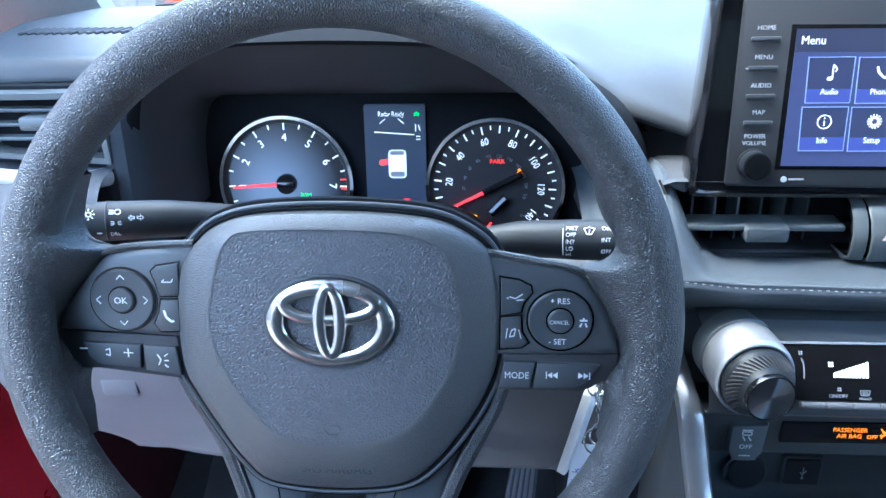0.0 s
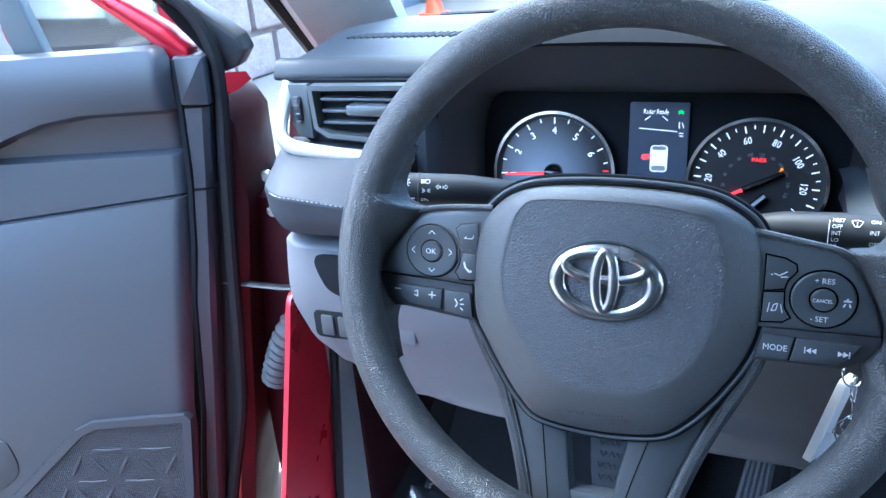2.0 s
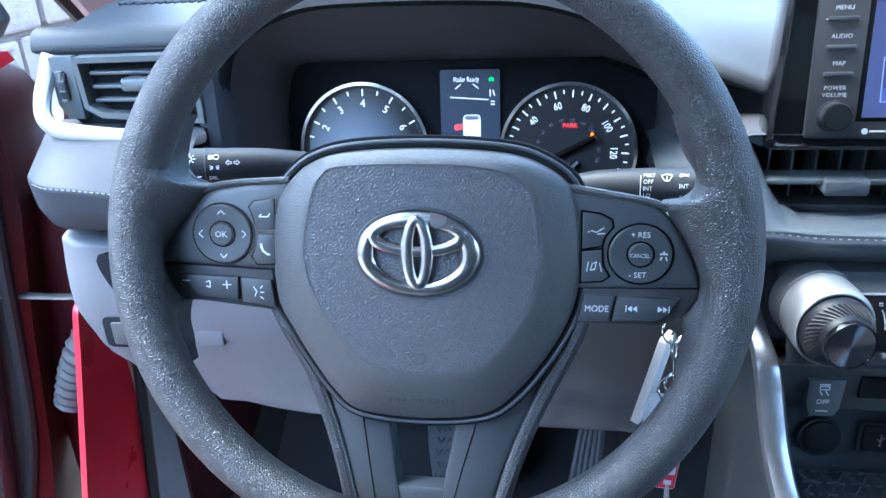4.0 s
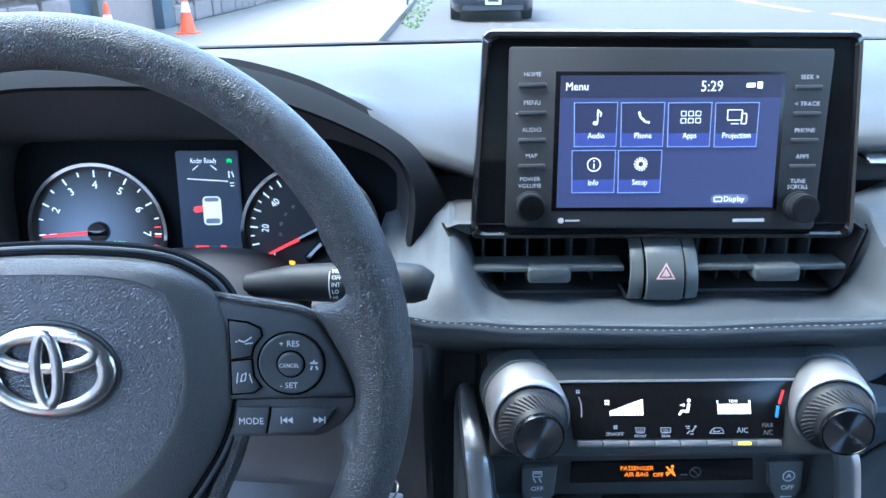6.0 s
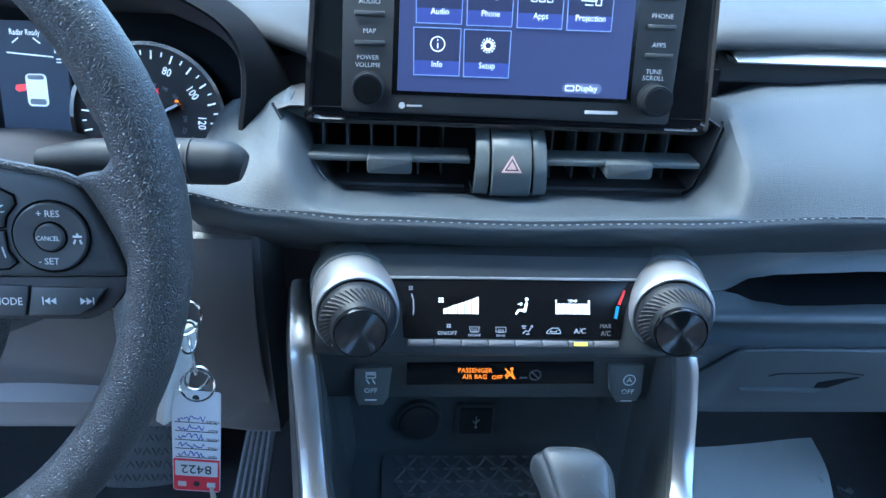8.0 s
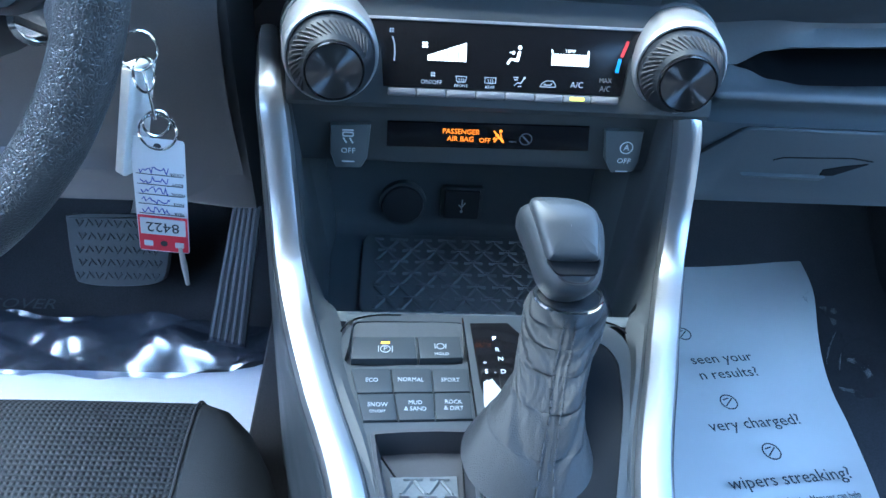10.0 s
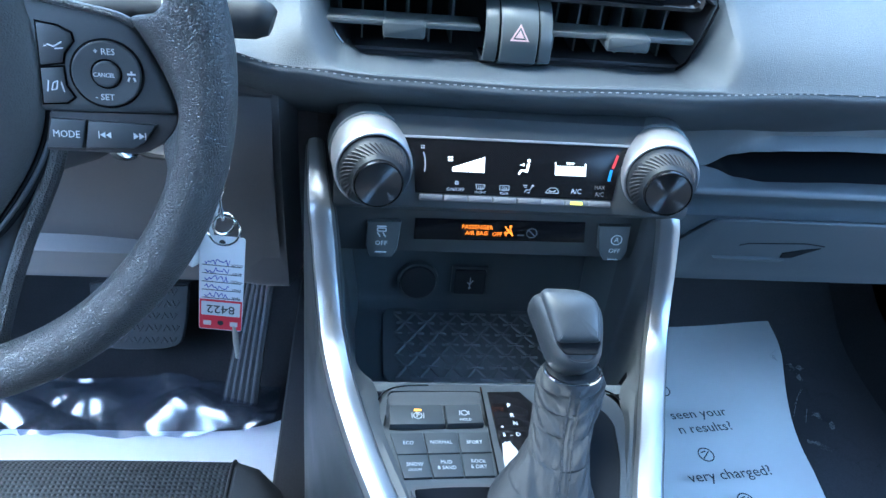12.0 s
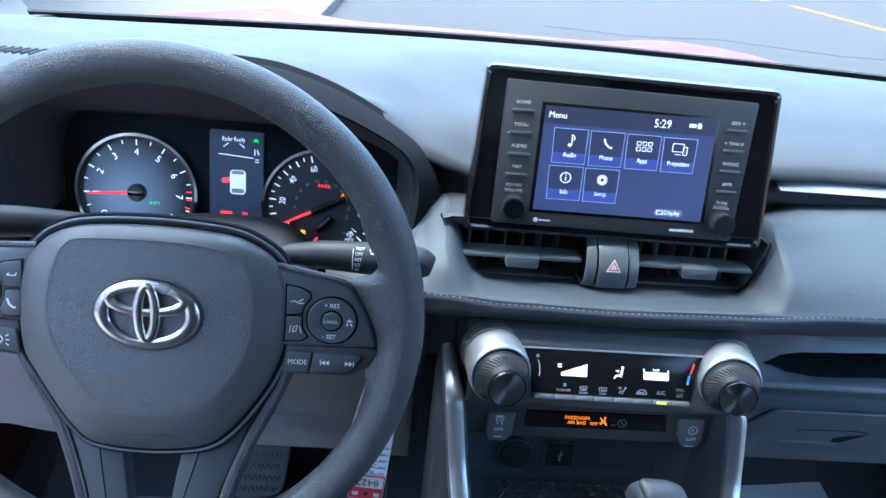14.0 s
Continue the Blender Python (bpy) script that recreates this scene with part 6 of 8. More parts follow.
# ---- centre console ----
def tri_ribs(bm, x0, x1, y0, y1, pitch, z, r=0.0009, m=None):
    """Raised ribs in a pattern of triangles over a rectangle."""
    h = pitch * 0.75
    y, odd = y0, 0
    while y <= y1 + 1e-6:
        x = x0 - (0 if odd else pitch / 2)
        while x < x1 - 1e-6:
            a, b = max(x0, x + 0.14 * pitch), min(x1, x + 0.86 * pitch)
            if b > a:
                tube(bm, [(a, y, z), (b, y, z)], r, 5, m=m)
            x += pitch
        if y + h <= y1 + 1e-6:
            x = x0 + (pitch / 2 if odd else 0)
            while x < x1 - 1e-6:
                for sgn in (-1, 1):
                    xe = x + sgn * pitch / 2
                    if x0 - 1e-6 <= xe <= x1 + 1e-6:
                        tube(bm, [(lerp(x, xe, 0.12), lerp(y, y + h, 0.12), z), (lerp(x, xe, 0.88), lerp(y, y + h, 0.88), z)], r, 5, m=m)
                x += pitch
        y, odd = y + h, 1 - odd
    return bm


RAIL_L = [(0.217, 0.150, 0.992), (0.219, 0.130, 0.981), (0.2225, 0.105, 0.966), (0.226, 0.093, 0.940), (0.2295, 0.078, 0.911), (0.234, 0.056, 0.888), (0.2405, 0.030, 0.8765), (0.248, 0.002, 0.8715), (0.259, -0.035, 0.868), (0.278, -0.097, 0.866), (0.296, -0.20, 0.862), (0.300, -0.34, 0.85)]
RAIL_R = [(0.466, 0.130, 0.990), (0.470, 0.115, 0.980), (0.475, 0.100, 0.965), (0.479, 0.095, 0.935), (0.480, 0.085, 0.900), (0.474, 0.062, 0.880), (0.461, 0.023, 0.874), (0.450, -0.012, 0.870), (0.424, -0.097, 0.866), (0.412, -0.20, 0.862), (0.408, -0.34, 0.85)]


def build_console():
    c = thing("centre_console", pose(0, 0, 0), "charcoal centre console with silver side rails, tray and drive-mode switches", "centre console")
    for rail, s in ((RAIL_L, -1), (RAIL_R, 1)):
        p = curve(rail, 8)
        n = len(p)
        X = Vector((1, 0, 0))
        rows, outer, inner = [], [], []
        for i, q in enumerate(p):
            T = (Vector(p[min(i + 1, n - 1)]) - Vector(p[max(i - 1, 0)]))
            T.x = 0
            T.normalize()
            N = T.cross(X) if T.cross(X).z - T.cross(X).y > 0 else -T.cross(X)
            w = lerp(0.0058, 0.0090, min(1.0, i / 18)) if i < 40 else 0.0094
            Q = Vector(q)
            rows.append([tuple(Q + X * (s * u * w) + N * h) for u, h in ((1.02, -0.014), (1.0, -0.003), (0.80, 0.0006), (0.3, 0.0022), (-0.3, 0.0020), (-0.80, 0.0002), (-1.0, -0.003), (-1.02, -0.012))])
            a0 = Q + X * (s * w * 1.04) - N * 0.004
            outer.append([tuple(a0), tuple(a0 + X * (s * 0.0015) - N * 0.004), (a0.x + s * 0.003, a0.y + 0.012, a0.z - 0.03), (a0.x + s * 0.006, a0.y + 0.02, min(0.72, a0.z - 0.1)), (a0.x + s * 0.008, a0.y + 0.02, 0.42)])
            b0 = Q - X * (s * w * 1.04) - N * 0.004
            zb = interp(q[1], ((-0.34, 0.852), (0.02, 0.860), (0.05, 0.846), (0.075, 0.80), (0.3, 0.80)))[0]
            xb = interp(q[1], ((-0.34, 0.300), (-0.1, 0.292), (0.0, 0.268), (0.06, 0.252), (0.3, 0.243)))[0] if s < 0 else interp(q[1], ((-0.34, 0.404), (-0.1, 0.414), (0.0, 0.438), (0.06, 0.462), (0.3, 0.470)))[0]
            inner.append([tuple(b0), tuple(b0 - X * (s * 0.0015) - N * 0.003), (lerp(b0.x, xb, 0.45), b0.y + 0.010, lerp(b0.z, zb, 0.45)), (xb, b0.y + 0.016, zb)])
        part("side_rail", grid(new_bm(), rows), RAILM, c, "satin silver side rail")
        part("side_panel", grid(new_bm(), outer), CONSOLE, c)
        part("inner_wall", grid(new_bm(), inner), BODYM, c)
        bm = new_bm()
        a0 = inner[0]
        grid(bm, [a0, [(v[0] - s * 0.004, 0.22, v[2]) for v in a0]])
        part("upper_cheek", bm, SATIN, c)
    # tray floor, front wall and the ramp up to the switch plate
    bm = new_bm()
    prof = curve([(0.213, 0.915), (0.212, 0.86), (0.210, 0.815), (0.202, 0.803), (0.185, 0.800), (0.12, 0.799), (0.100, 0.801), (0.082, 0.812), (0.050, 0.848), (0.040, 0.8565), (0.030, 0.8585)], 4)
    grid(bm, [[(x, y, z) for y, z in prof] for x in (0.24, 0.30, 0.36, 0.42, 0.475)])
    part("tray", bm, TRAYP, c)
    bm = new_bm()
    prism(bm, rrect(0.176, 0.112, 0.020, 5, 0.362, 0.150), 0.798, 0.8015, 0.001)
    mat_ = part("tray_mat", bm, TRAYMAT, c, "black rubber tray mat with triangle ribs")
    bm = new_bm()
    tri_ribs(bm, 0.284, 0.440, 0.104, 0.200, 0.0195, 0.8020, 0.0016)
    part("mat_ribs", bm, TRAYMAT, mat_)
    # switch plate with rounded front
    def pl(pts):
        return [((358 + x) * 0.001, y * 0.001) for x, y in pts]
    pocket_o = curve(pl([(-64, -56.5), (-26, -55), (-20.5, -60), (-20, -95), (-20.5, -128), (-26, -134), (-50, -134), (-57, -128), (-63, -95), (-68.5, -62)]), 3, True)[::-1]
    sunk = curve(pl([(-81, 28.4), (-50, 29.4), (-22, 29.4), (-18.8, 26), (-18.2, 10), (-18.6, -4.6), (-50, -6.8), (-84.6, -7.6), (-85.4, 8), (-84, 25)]), 3, True)[::-1]
    bm = new_bm()
    holed(bm, curve(pl([(-60, -340), (-66, -200), (-70, -105), (-80, -50), (-92, -8), (-90, 14), (-82, 28), (-66, 35), (-20, 36), (40, 36), (66, 32), (78, 20), (80, 0), (77, -22), (68, -60), (60, -105), (54, -200), (50, -340)]), 3, True)[::-1], [pocket_o, sunk], 0.846, 0.8600)
    plate = part("switch_plate", bm, CONSOLE, c, "charcoal switch plate round the gear lever")
    bm = new_bm()
    for line in ([(0.3025, 0.0350), (0.2853, 0.0339), (0.2718, 0.0277), (0.2649, 0.0118), (0.2637, -0.0067), (0.2682, -0.0322), (0.2745, -0.0573), (0.2789, -0.0767), (0.2842, -0.0969)], [(0.4238, 0.0340), (0.4364, 0.0281), (0.4421, 0.0120), (0.4416, -0.0071), (0.4359, -0.0337), (0.4255, -0.0653), (0.4147, -0.0972)], [(0.3399, 0.0332), (0.3413, -0.0139), (0.3426, -0.0547), (0.3425, -0.0971)]):
        tube(bm, [(x, y, 0.8600) for x, y in curve(line, 4)], 0.0006, 6)
    pieces("plate_seam", bm, GLOSS, c, 0.0001)
    bm = new_bm()
    grid(bm, [[((358 + x) * 0.001, y * 0.001, z) for x, y, z in ((a, 30.0, 0.8596), (b, 24.0, 0.8570), (b, 17.0, 0.8535), (b, 11.5, 0.8520), (b, -9.0, 0.8520))] for a, b in ((-88, -88), (-70, -70), (-50, -50), (-30, -30), (-16, -16))])
    part("finger_recess", bm, CONSOLE, c)
    for pts in ([(-83, 11.5), (-47.5, 12.5), (-46.5, -5.5), (-83.5, -6.5)], [(-46, 12.6), (-21, 13.5), (-20.5, -4), (-45, -5.4)]):
        bm = new_bm()
        prism(bm, pl(pts)[::-1], 0.8590, 0.8640, 0.0012)
        part("brake_switch", bm, KEYTOP, c)
    cols = [(-83.5, -61.5, -38.5, -17.5), (-79.5, -59.5, -38.0, -17.5), (-75.5, -57, -37.5, -17.5)]
    ys = [(-11.5, -10), (-30, -27.8), (-49, -47)]
    for r in range(2):
        for k in range(3):
            a, b, y0, y1 = cols[r], cols[r + 1], ys[r], ys[r + 1]
            g = 0.35
            bm = new_bm()
            prism(bm, pl([(a[k] + g, lerp(y0[0], y0[1], k / 3) - g), (a[k + 1] - g, lerp(y0[0], y0[1], (k + 1) / 3) - g), (b[k + 1] - g, lerp(y1[0], y1[1], (k + 1) / 3) + g), (b[k] + g, lerp(y1[0], y1[1], k / 3) + g)])[::-1], 0.8590, 0.8618, 0.0008)
            part("drive_mode_key", bm, KEYTOP, c)
    bm = new_bm()
    z = 0.8620
    for s, x, y, h in (("ECO", -71.5, -20.5, 3.0), ("NORMAL", -50.2, -19.8, 3.0), ("SPORT", -28.4, -19.6, 3.0), ("SNOW", -68, -38.0, 3.0), ("ON/OFF", -68, -42.5, 2.0), ("MUD", -48, -36.2, 2.9), ("& SAND", -48, -40.6, 2.9), ("ROCK", -27.6, -35.4, 2.9), ("& DIRT", -27.6, -39.8, 2.9)):
        words(bm, s, h * 0.001, (358 + x) * 0.001, y * 0.001, z, wide=0.85)
    words(bm, "HOLD", 0.0022, 0.3255, -0.0018, 0.8643)
    for cx, cy, r in ((-64.5, 1.6, 3.0), (-33, 4.5, 2.4)):
        X, Y = (358 + cx) * 0.001, cy * 0.001
        hoop(bm, ellipse(r * 0.001, r * 0.001, 24, X, Y), ellipse((r - 0.5) * 0.001, (r - 0.5) * 0.001, 24, X, Y), 0.8640, 0.8643)
        bars(bm, [((X - r * 0.0013, Y - r * 0.0008), (X - r * 0.0013, Y + r * 0.0008)), ((X + r * 0.0013, Y - r * 0.0008), (X + r * 0.0013, Y + r * 0.0008))], 0.0005, 0.8642)
    words(bm, "P", 0.0034, 0.2935, 0.0016, 0.8643)
    pieces("switch_word", bm, KEYINK, c, 0.0012, "pale printed switch word")
    bm = new_bm()
    box(bm, (0.2935, 0.0066, 0.8642), (0.0050, 0.0016, 0.0003))
    part("brake_lamp", bm, LIT_AMBER, c, "lit amber brake lamp")
    # small open pocket with a ribbed mat
    bm = new_bm()
    hoop(bm, inset(pocket_o, -0.002), pocket_o, 0.8585, 0.8612)
    rings(bm, [[(x, y, 0.8612) for x, y in pocket_o], [(x, y, 0.8475) for x, y in inset(pocket_o, 0.003)]], False, True)
    pk = part("pocket", bm, DARK, c, "open pocket in the console")
    bm = new_bm()
    prism(bm, pl([(-61, -74), (-27, -73), (-26, -128), (-52, -128)])[::-1], 0.8465, 0.8490, 0.0006)
    part("pocket_mat", bm, TRAYMAT, pk)
    bm = new_bm()
    tri_ribs(bm, 0.302, 0.330, -0.126, -0.075, 0.0135, 0.8492, 0.0011)
    part("mat_ribs", bm, TRAYMAT, pk)
    # gear indicator strip
    bm = new_bm()
    prism(bm, pl([(-14, 28), (9, 29), (22, 10), (22, -46), (-8, -46), (-12, -20)])[::-1], 0.858, 0.8612, 0.0006)
    strip = part("gear_indicator", bm, GLOSS, c, "glossy black gear indicator strip")
    bm = new_bm()
    for s, x, y in (("R", 0.3, 5.4), ("N", 1.5, -2.1), ("D", 2.0, -12.1), ("S", -7.6, -12.3), ("+", -7.9, -5.5), ("-", -2.7, -12.6), ("-", -7.9, -18.5)):
        words(bm, s, 0.0033, (358 + x) * 0.001, y * 0.001, 0.8614)
    pieces("gear_letter", bm, WHITE, strip, 0.0008)
    bm = new_bm()
    words(bm, "P", 0.0036, 0.3573, 0.0145, 0.8614)
    part("lit_gear_letter", bm, LIT_WHITE, strip, "lit white letter")
    # bright reflection on the dark glossy gate, put in as a silver strip
    bm = new_bm()
    grid(bm, [[(0.3480, -0.0202, 0.8616), (0.3530, -0.0184, 0.8620)], [(0.3469, -0.0341, 0.8616), (0.3577, -0.0277, 0.8620)], [(0.3473, -0.0489, 0.8616), (0.3622, -0.0327, 0.8620)]])
    part("gate_reflection", bm, SILVER, c)
    # sockets in the tray's front wall
    B = pose(0, 0, 0, 90)
    bm = new_bm()
    hoop(bm, ellipse(0.0190, 0.0205, 36, 0.3055, 0.8265), ellipse(0.0168, 0.0180, 36, 0.3055, 0.8265), -0.213, -0.2060, B)
    so = part("power_socket", bm, SATIN, c)
    bm = new_bm()
    prism(bm, ellipse(0.0166, 0.0178, 36, 0.3055, 0.8265), -0.213, -0.2035, 0.003, B)
    part("socket_lid", bm, DARK, so)
    bm = new_bm()
    tube(bm, [(0.2888, 0.2035, 0.8325), (0.2882, 0.2030, 0.8265), (0.2888, 0.2035, 0.8205)], 0.0008, 6)
    part("socket_clip", bm, CHROME, so)
    bm = new_bm()
    o = rrect(0.034, 0.032, 0.003, 3, 0.3535, 0.8282)
    hoop(bm, o, inset(o, 0.0025), -0.213, -0.2070, B)
    us = part("usb_port", bm, SATIN, c)
    bm = new_bm()
    prism(bm, rrect(0.0285, 0.0265, 0.002, 3, 0.3535, 0.8282), -0.213, -0.2050, 0.001, B)
    part("usb_lid", bm, DARK, us)
    bm = new_bm()
    bars(bm, mm([((353.5, 823), (353.5, 834)), ((353.5, 826), (350.8, 829)), ((353.5, 827), (356.2, 831))]), 0.0009, -0.2048, B)
    prism(bm, ellipse(0.0012, 0.0012, 12, 0.3535, 0.8225), -0.2050, -0.2046, 0, B)
    part("usb_mark", bm, WHITE, us)
    return c


console = build_console()


def build_gear_lever():
    g = thing("gear_lever", pose(0.3895, 0.010, 0.86), "black leather gear lever with stitched gaiter on the console", "gear lever")
    # knob: a leather-covered shell facing the driver, with a raised flap over a dark slot
    K = Matrix(((1, 0, 0, -0.0015), (0, 0.8, -0.6, -0.014), (0, 0.6, 0.8, 0.074), (0, 0, 0, 1)))
    face = curve(mm([(-25, 31), (-21.5, 18), (-17.5, 4), (-13.5, -7), (-8, -14.5), (0, -17), (9, -16), (15.5, -10), (18.3, 0), (19.8, 14), (18.5, 25), (12.5, 32.5), (0, 36), (-16, 36.2)]), 5, True)
    mid = (-0.002, 0.010)

    def shell(o, z):
        return [(x, y, z - 14.0 * max(0.0, y - 0.016) ** 2 - 3.0 * (x + 0.002) ** 2) for x, y in o]

    grow = lambda o, k: [(mid[0] + (x - mid[0]) * k, mid[1] + (y - mid[1]) * k) for x, y in o]
    bm = new_bm()
    rings(bm, [shell(grow(face, 0.66), -0.040), shell(grow(face, 0.80), -0.036), shell(grow(face, 0.93), -0.027), shell(grow(face, 0.99), -0.016), shell(face, -0.006), shell(inset(face, 0.0008), -0.0020), shell(inset(face, 0.0024), 0.0008), shell(inset(face, 0.0046), 0.0020), shell(inset(face, 0.0052), 0.0012), shell(inset(face, 0.0058), 0.0012), shell(inset(face, 0.0064), 0.0020), shell(inset(face, 0.0095), 0.0024)], True, True, K)
    kn = part("knob", bm, KNOBSKIN, g, "", 50)
    bm = new_bm()
    tube(bm, shell(inset(face, 0.0055), 0.0016), 0.0005, 6, True, m=K)
    part("knob_groove", bm, DARK, kn)
    # the slot is not cut in: a black piece stands for its shade
    slot = curve(mm([(-13.2, 1.0), (0, 1.6), (13.6, 1.6), (12.8, -4.6), (10.6, -7.4), (0, -7.8), (-7.4, -7.6), (-10.6, -5)]), 4, True)
    bm = new_bm()
    rings(bm, [shell(slot, 0.0020), shell(slot, 0.0040), shell(inset(slot, 0.0008), 0.0042), shell(inset(slot, 0.0016), 0.0038)], True, True, K)
    part("release_slot_shade", bm, HOODM, kn, "slot under the flap, its shade drawn black")
    flap = curve(mm([(-20.5, 33.5), (-18.6, 20), (-15.6, 8), (-13.6, 0.8), (-10, -0.6), (0, -0.4), (10.5, -0.2), (13.2, 1.6), (13.8, 10), (14.2, 20), (12.5, 28), (4, 33.5), (-9, 35)]), 5, True)
    bm = new_bm()
    rings(bm, [shell(flap, 0.0020), shell(flap, 0.0062), shell(inset(flap, 0.0010), 0.0076), shell(inset(flap, 0.0028), 0.0086), shell(inset(flap, 0.0060), 0.0092)] + [shell([(-0.002 + (x + 0.002) * k, 0.017 + (y - 0.017) * k) for x, y in inset(flap, 0.0060)], 0.0092 + 0.0008 * (1 - k * k)) for k in (0.8, 0.6, 0.4, 0.2, 0.04)], True, True, K)
    part("flap", bm, KNOBSKIN, kn, "", 50)
    bm = new_bm()
    tube(bm, [(0.0035 + 0.0185 * math.cos(2 * math.pi * k / 40), -0.005 + 0.0145 * math.sin(2 * math.pi * k / 40), 0.0438 + 0.05 * 0.0145 * math.sin(2 * math.pi * k / 40)) for k in range(40)], 0.0013, 6, True)
    part("ring", bm, CHROME, g)
    # gaiter: a sleeve of folds that spreads only near the plate
    bm = new_bm()
    loops = []
    foot = curve([(x - 0.3895, y - 0.010) for x, y in ((0.428, -0.015), (0.429, -0.002), (0.423, 0.012), (0.405, 0.018), (0.385, 0.012), (0.373, 0.0), (0.366, -0.022), (0.357, -0.038), (0.347, -0.047), (0.345, -0.090), (0.350, -0.115), (0.372, -0.135), (0.398, -0.120), (0.408, -0.093), (0.418, -0.060), (0.425, -0.035))], 6, True)
    M, T = 128, 90
    for i in range(T + 1):
        t = i / T
        z, cx, cy, hx, hy = interp(t, ((0, 0.0440, 0.0030, -0.005, 0.0196, 0.0150), (0.12, 0.0400, 0.0005, -0.011, 0.0225, 0.0165), (0.3, 0.0340, -0.0025, -0.021, 0.0215, 0.0165), (0.5, 0.0270, -0.0065, -0.033, 0.0198, 0.0170),
                                       (0.7, 0.0190, -0.0105, -0.050, 0.0192, 0.0190), (0.85, 0.0095, -0.0160, -0.066, 0.0235, 0.0240), (1, -0.0010, -0.0205, -0.080, 0.0310, 0.0330)))
        amp = math.sin(math.pi * min(1.0, t * 1.05)) ** 0.6
        lp = []
        for k in range(M):
            a = 2 * math.pi * k / M
            ph = (a + math.pi / 2 + math.pi) % (2 * math.pi) - math.pi
            front = math.exp(-(ph / 1.7) ** 4)
            # slack folds, and a few creases that fall in a V from the seam
            side = 0.20 + 0.80 * min(1.0, abs(ph) / 0.5)
            d = amp * 0.0034 * noise.noise((1.0 * ph, 2.0 * t - 0.4 * abs(ph), 4.0))
            hand = 1.0 if ph > 0 else -1.0
            for t0, slope, deep, wide in ((0.07, 0.10, 0.0026, 0.030), (0.20, 0.16 + 0.03 * hand, 0.0030, 0.034), (0.37, 0.13 - 0.05 * hand, 0.0018, 0.026), (0.52, 0.20 + 0.05 * hand, 0.0026, 0.036), (0.70, 0.12 - 0.04 * hand, 0.0016, 0.024), (0.82, 0.20, 0.0022, 0.030)):
                g0 = (t - t0 + slope * (abs(ph) - 0.5) + 0.03 * noise.noise((2 * ph, 3.0, t0 * 9))) / wide
                d -= 0.5 * front * side * deep * (math.exp(-g0 * g0) - 0.45 * math.exp(-(g0 - 1.9) ** 2))
            d += 0.0007 * amp * abs(noise.noise((5.0 * ph + 3.0 * t, 13.0 * t, 7.0))) + 0.0005 * amp * noise.noise((14.0 * ph, 30.0 * t, 2.0))
            lean = max(0.0, (t - 0.60) / 0.40)
            d += 0.006 * lean * lean * (3 - 2 * lean) * max(0.0, -math.cos(a)) ** 1.5
            d += -0.0006 * front * amp * math.exp(-((abs(ph) - 0.10) / 0.05) ** 2)
            lp.append((cx + (hx + d) * math.cos(a), cy + (hy + d) * math.sin(a), z + 0.6 * d))
        loops.append(lp)
    rings(bm, loops, True, False)
    part("gaiter", bm, GAITER, g, "", 80)
    for s, k in ((0, 93), (1, 99)):
        p = [(lp[k][0], lp[k][1] - 0.0005, lp[k][2] + 0.0007) for lp in loops[5:T]]
        bm = new_bm()
        for a, b in list(zip(p[::3], p[2::3])):
            tube(bm, [a, b], 0.00055, 5)
        part("gaiter_stitching", bm, DARK, g)
    # floor of the well, black to hold the shade round the gaiter
    bm = new_bm()
    prism(bm, inset(foot, 0.0010), -0.003, 0.0008)
    part("gaiter_well_shade", bm, HOODM, g)
    # frame round the gaiter
    bm = new_bm()
    o = foot
    hoop(bm, inset(o, -0.0022), inset(o, 0.0015), -0.002, 0.0016)
    part("gaiter_frame", bm, CONSOLE, g)
    return g


gear_lever = build_gear_lever()


def clear_glass(name, share, tint=(0.93, 0.97, 0.96), rough=0.01):
    """Thin glass or film: clear, with a share of mirror-like gloss."""
    m = bpy.data.materials.new(name)
    m.use_nodes = True
    n = m.node_tree
    gl, tr, mx = n.nodes.new("ShaderNodeBsdfGlossy"), n.nodes.new("ShaderNodeBsdfTransparent"), n.nodes.new("ShaderNodeMixShader")
    gl.inputs["Roughness"].default_value = rough
    tr.inputs["Color"].default_value = (*tint, 1)
    mx.inputs[0].default_value = share
    n.links.new(tr.outputs[0], mx.inputs[1])
    n.links.new(gl.outputs[0], mx.inputs[2])
    n.links.new(mx.outputs[0], n.nodes["Material Output"].inputs[0])
    return m


FILMG = clear_glass("clear_protective_film", 0.26, (0.55, 0.60, 0.70), 0.24)
# a little milky haze in the film
_n = FILMG.node_tree
_df, _mx = _n.nodes.new("ShaderNodeBsdfDiffuse"), _n.nodes.new("ShaderNodeMixShader")
_df.inputs["Color"].default_value = (0.55, 0.62, 0.80, 1)
_mx.inputs[0].default_value = 0.05
_n.links.new(_n.nodes["Material Output"].inputs[0].links[0].from_socket, _mx.inputs[1])
_n.links.new(_df.outputs[0], _mx.inputs[2])
_n.links.new(_mx.outputs[0], _n.nodes["Material Output"].inputs[0])
WRAP = clear_glass("clear_wrap", 0.15, (0.95, 0.95, 0.95), 0.10)
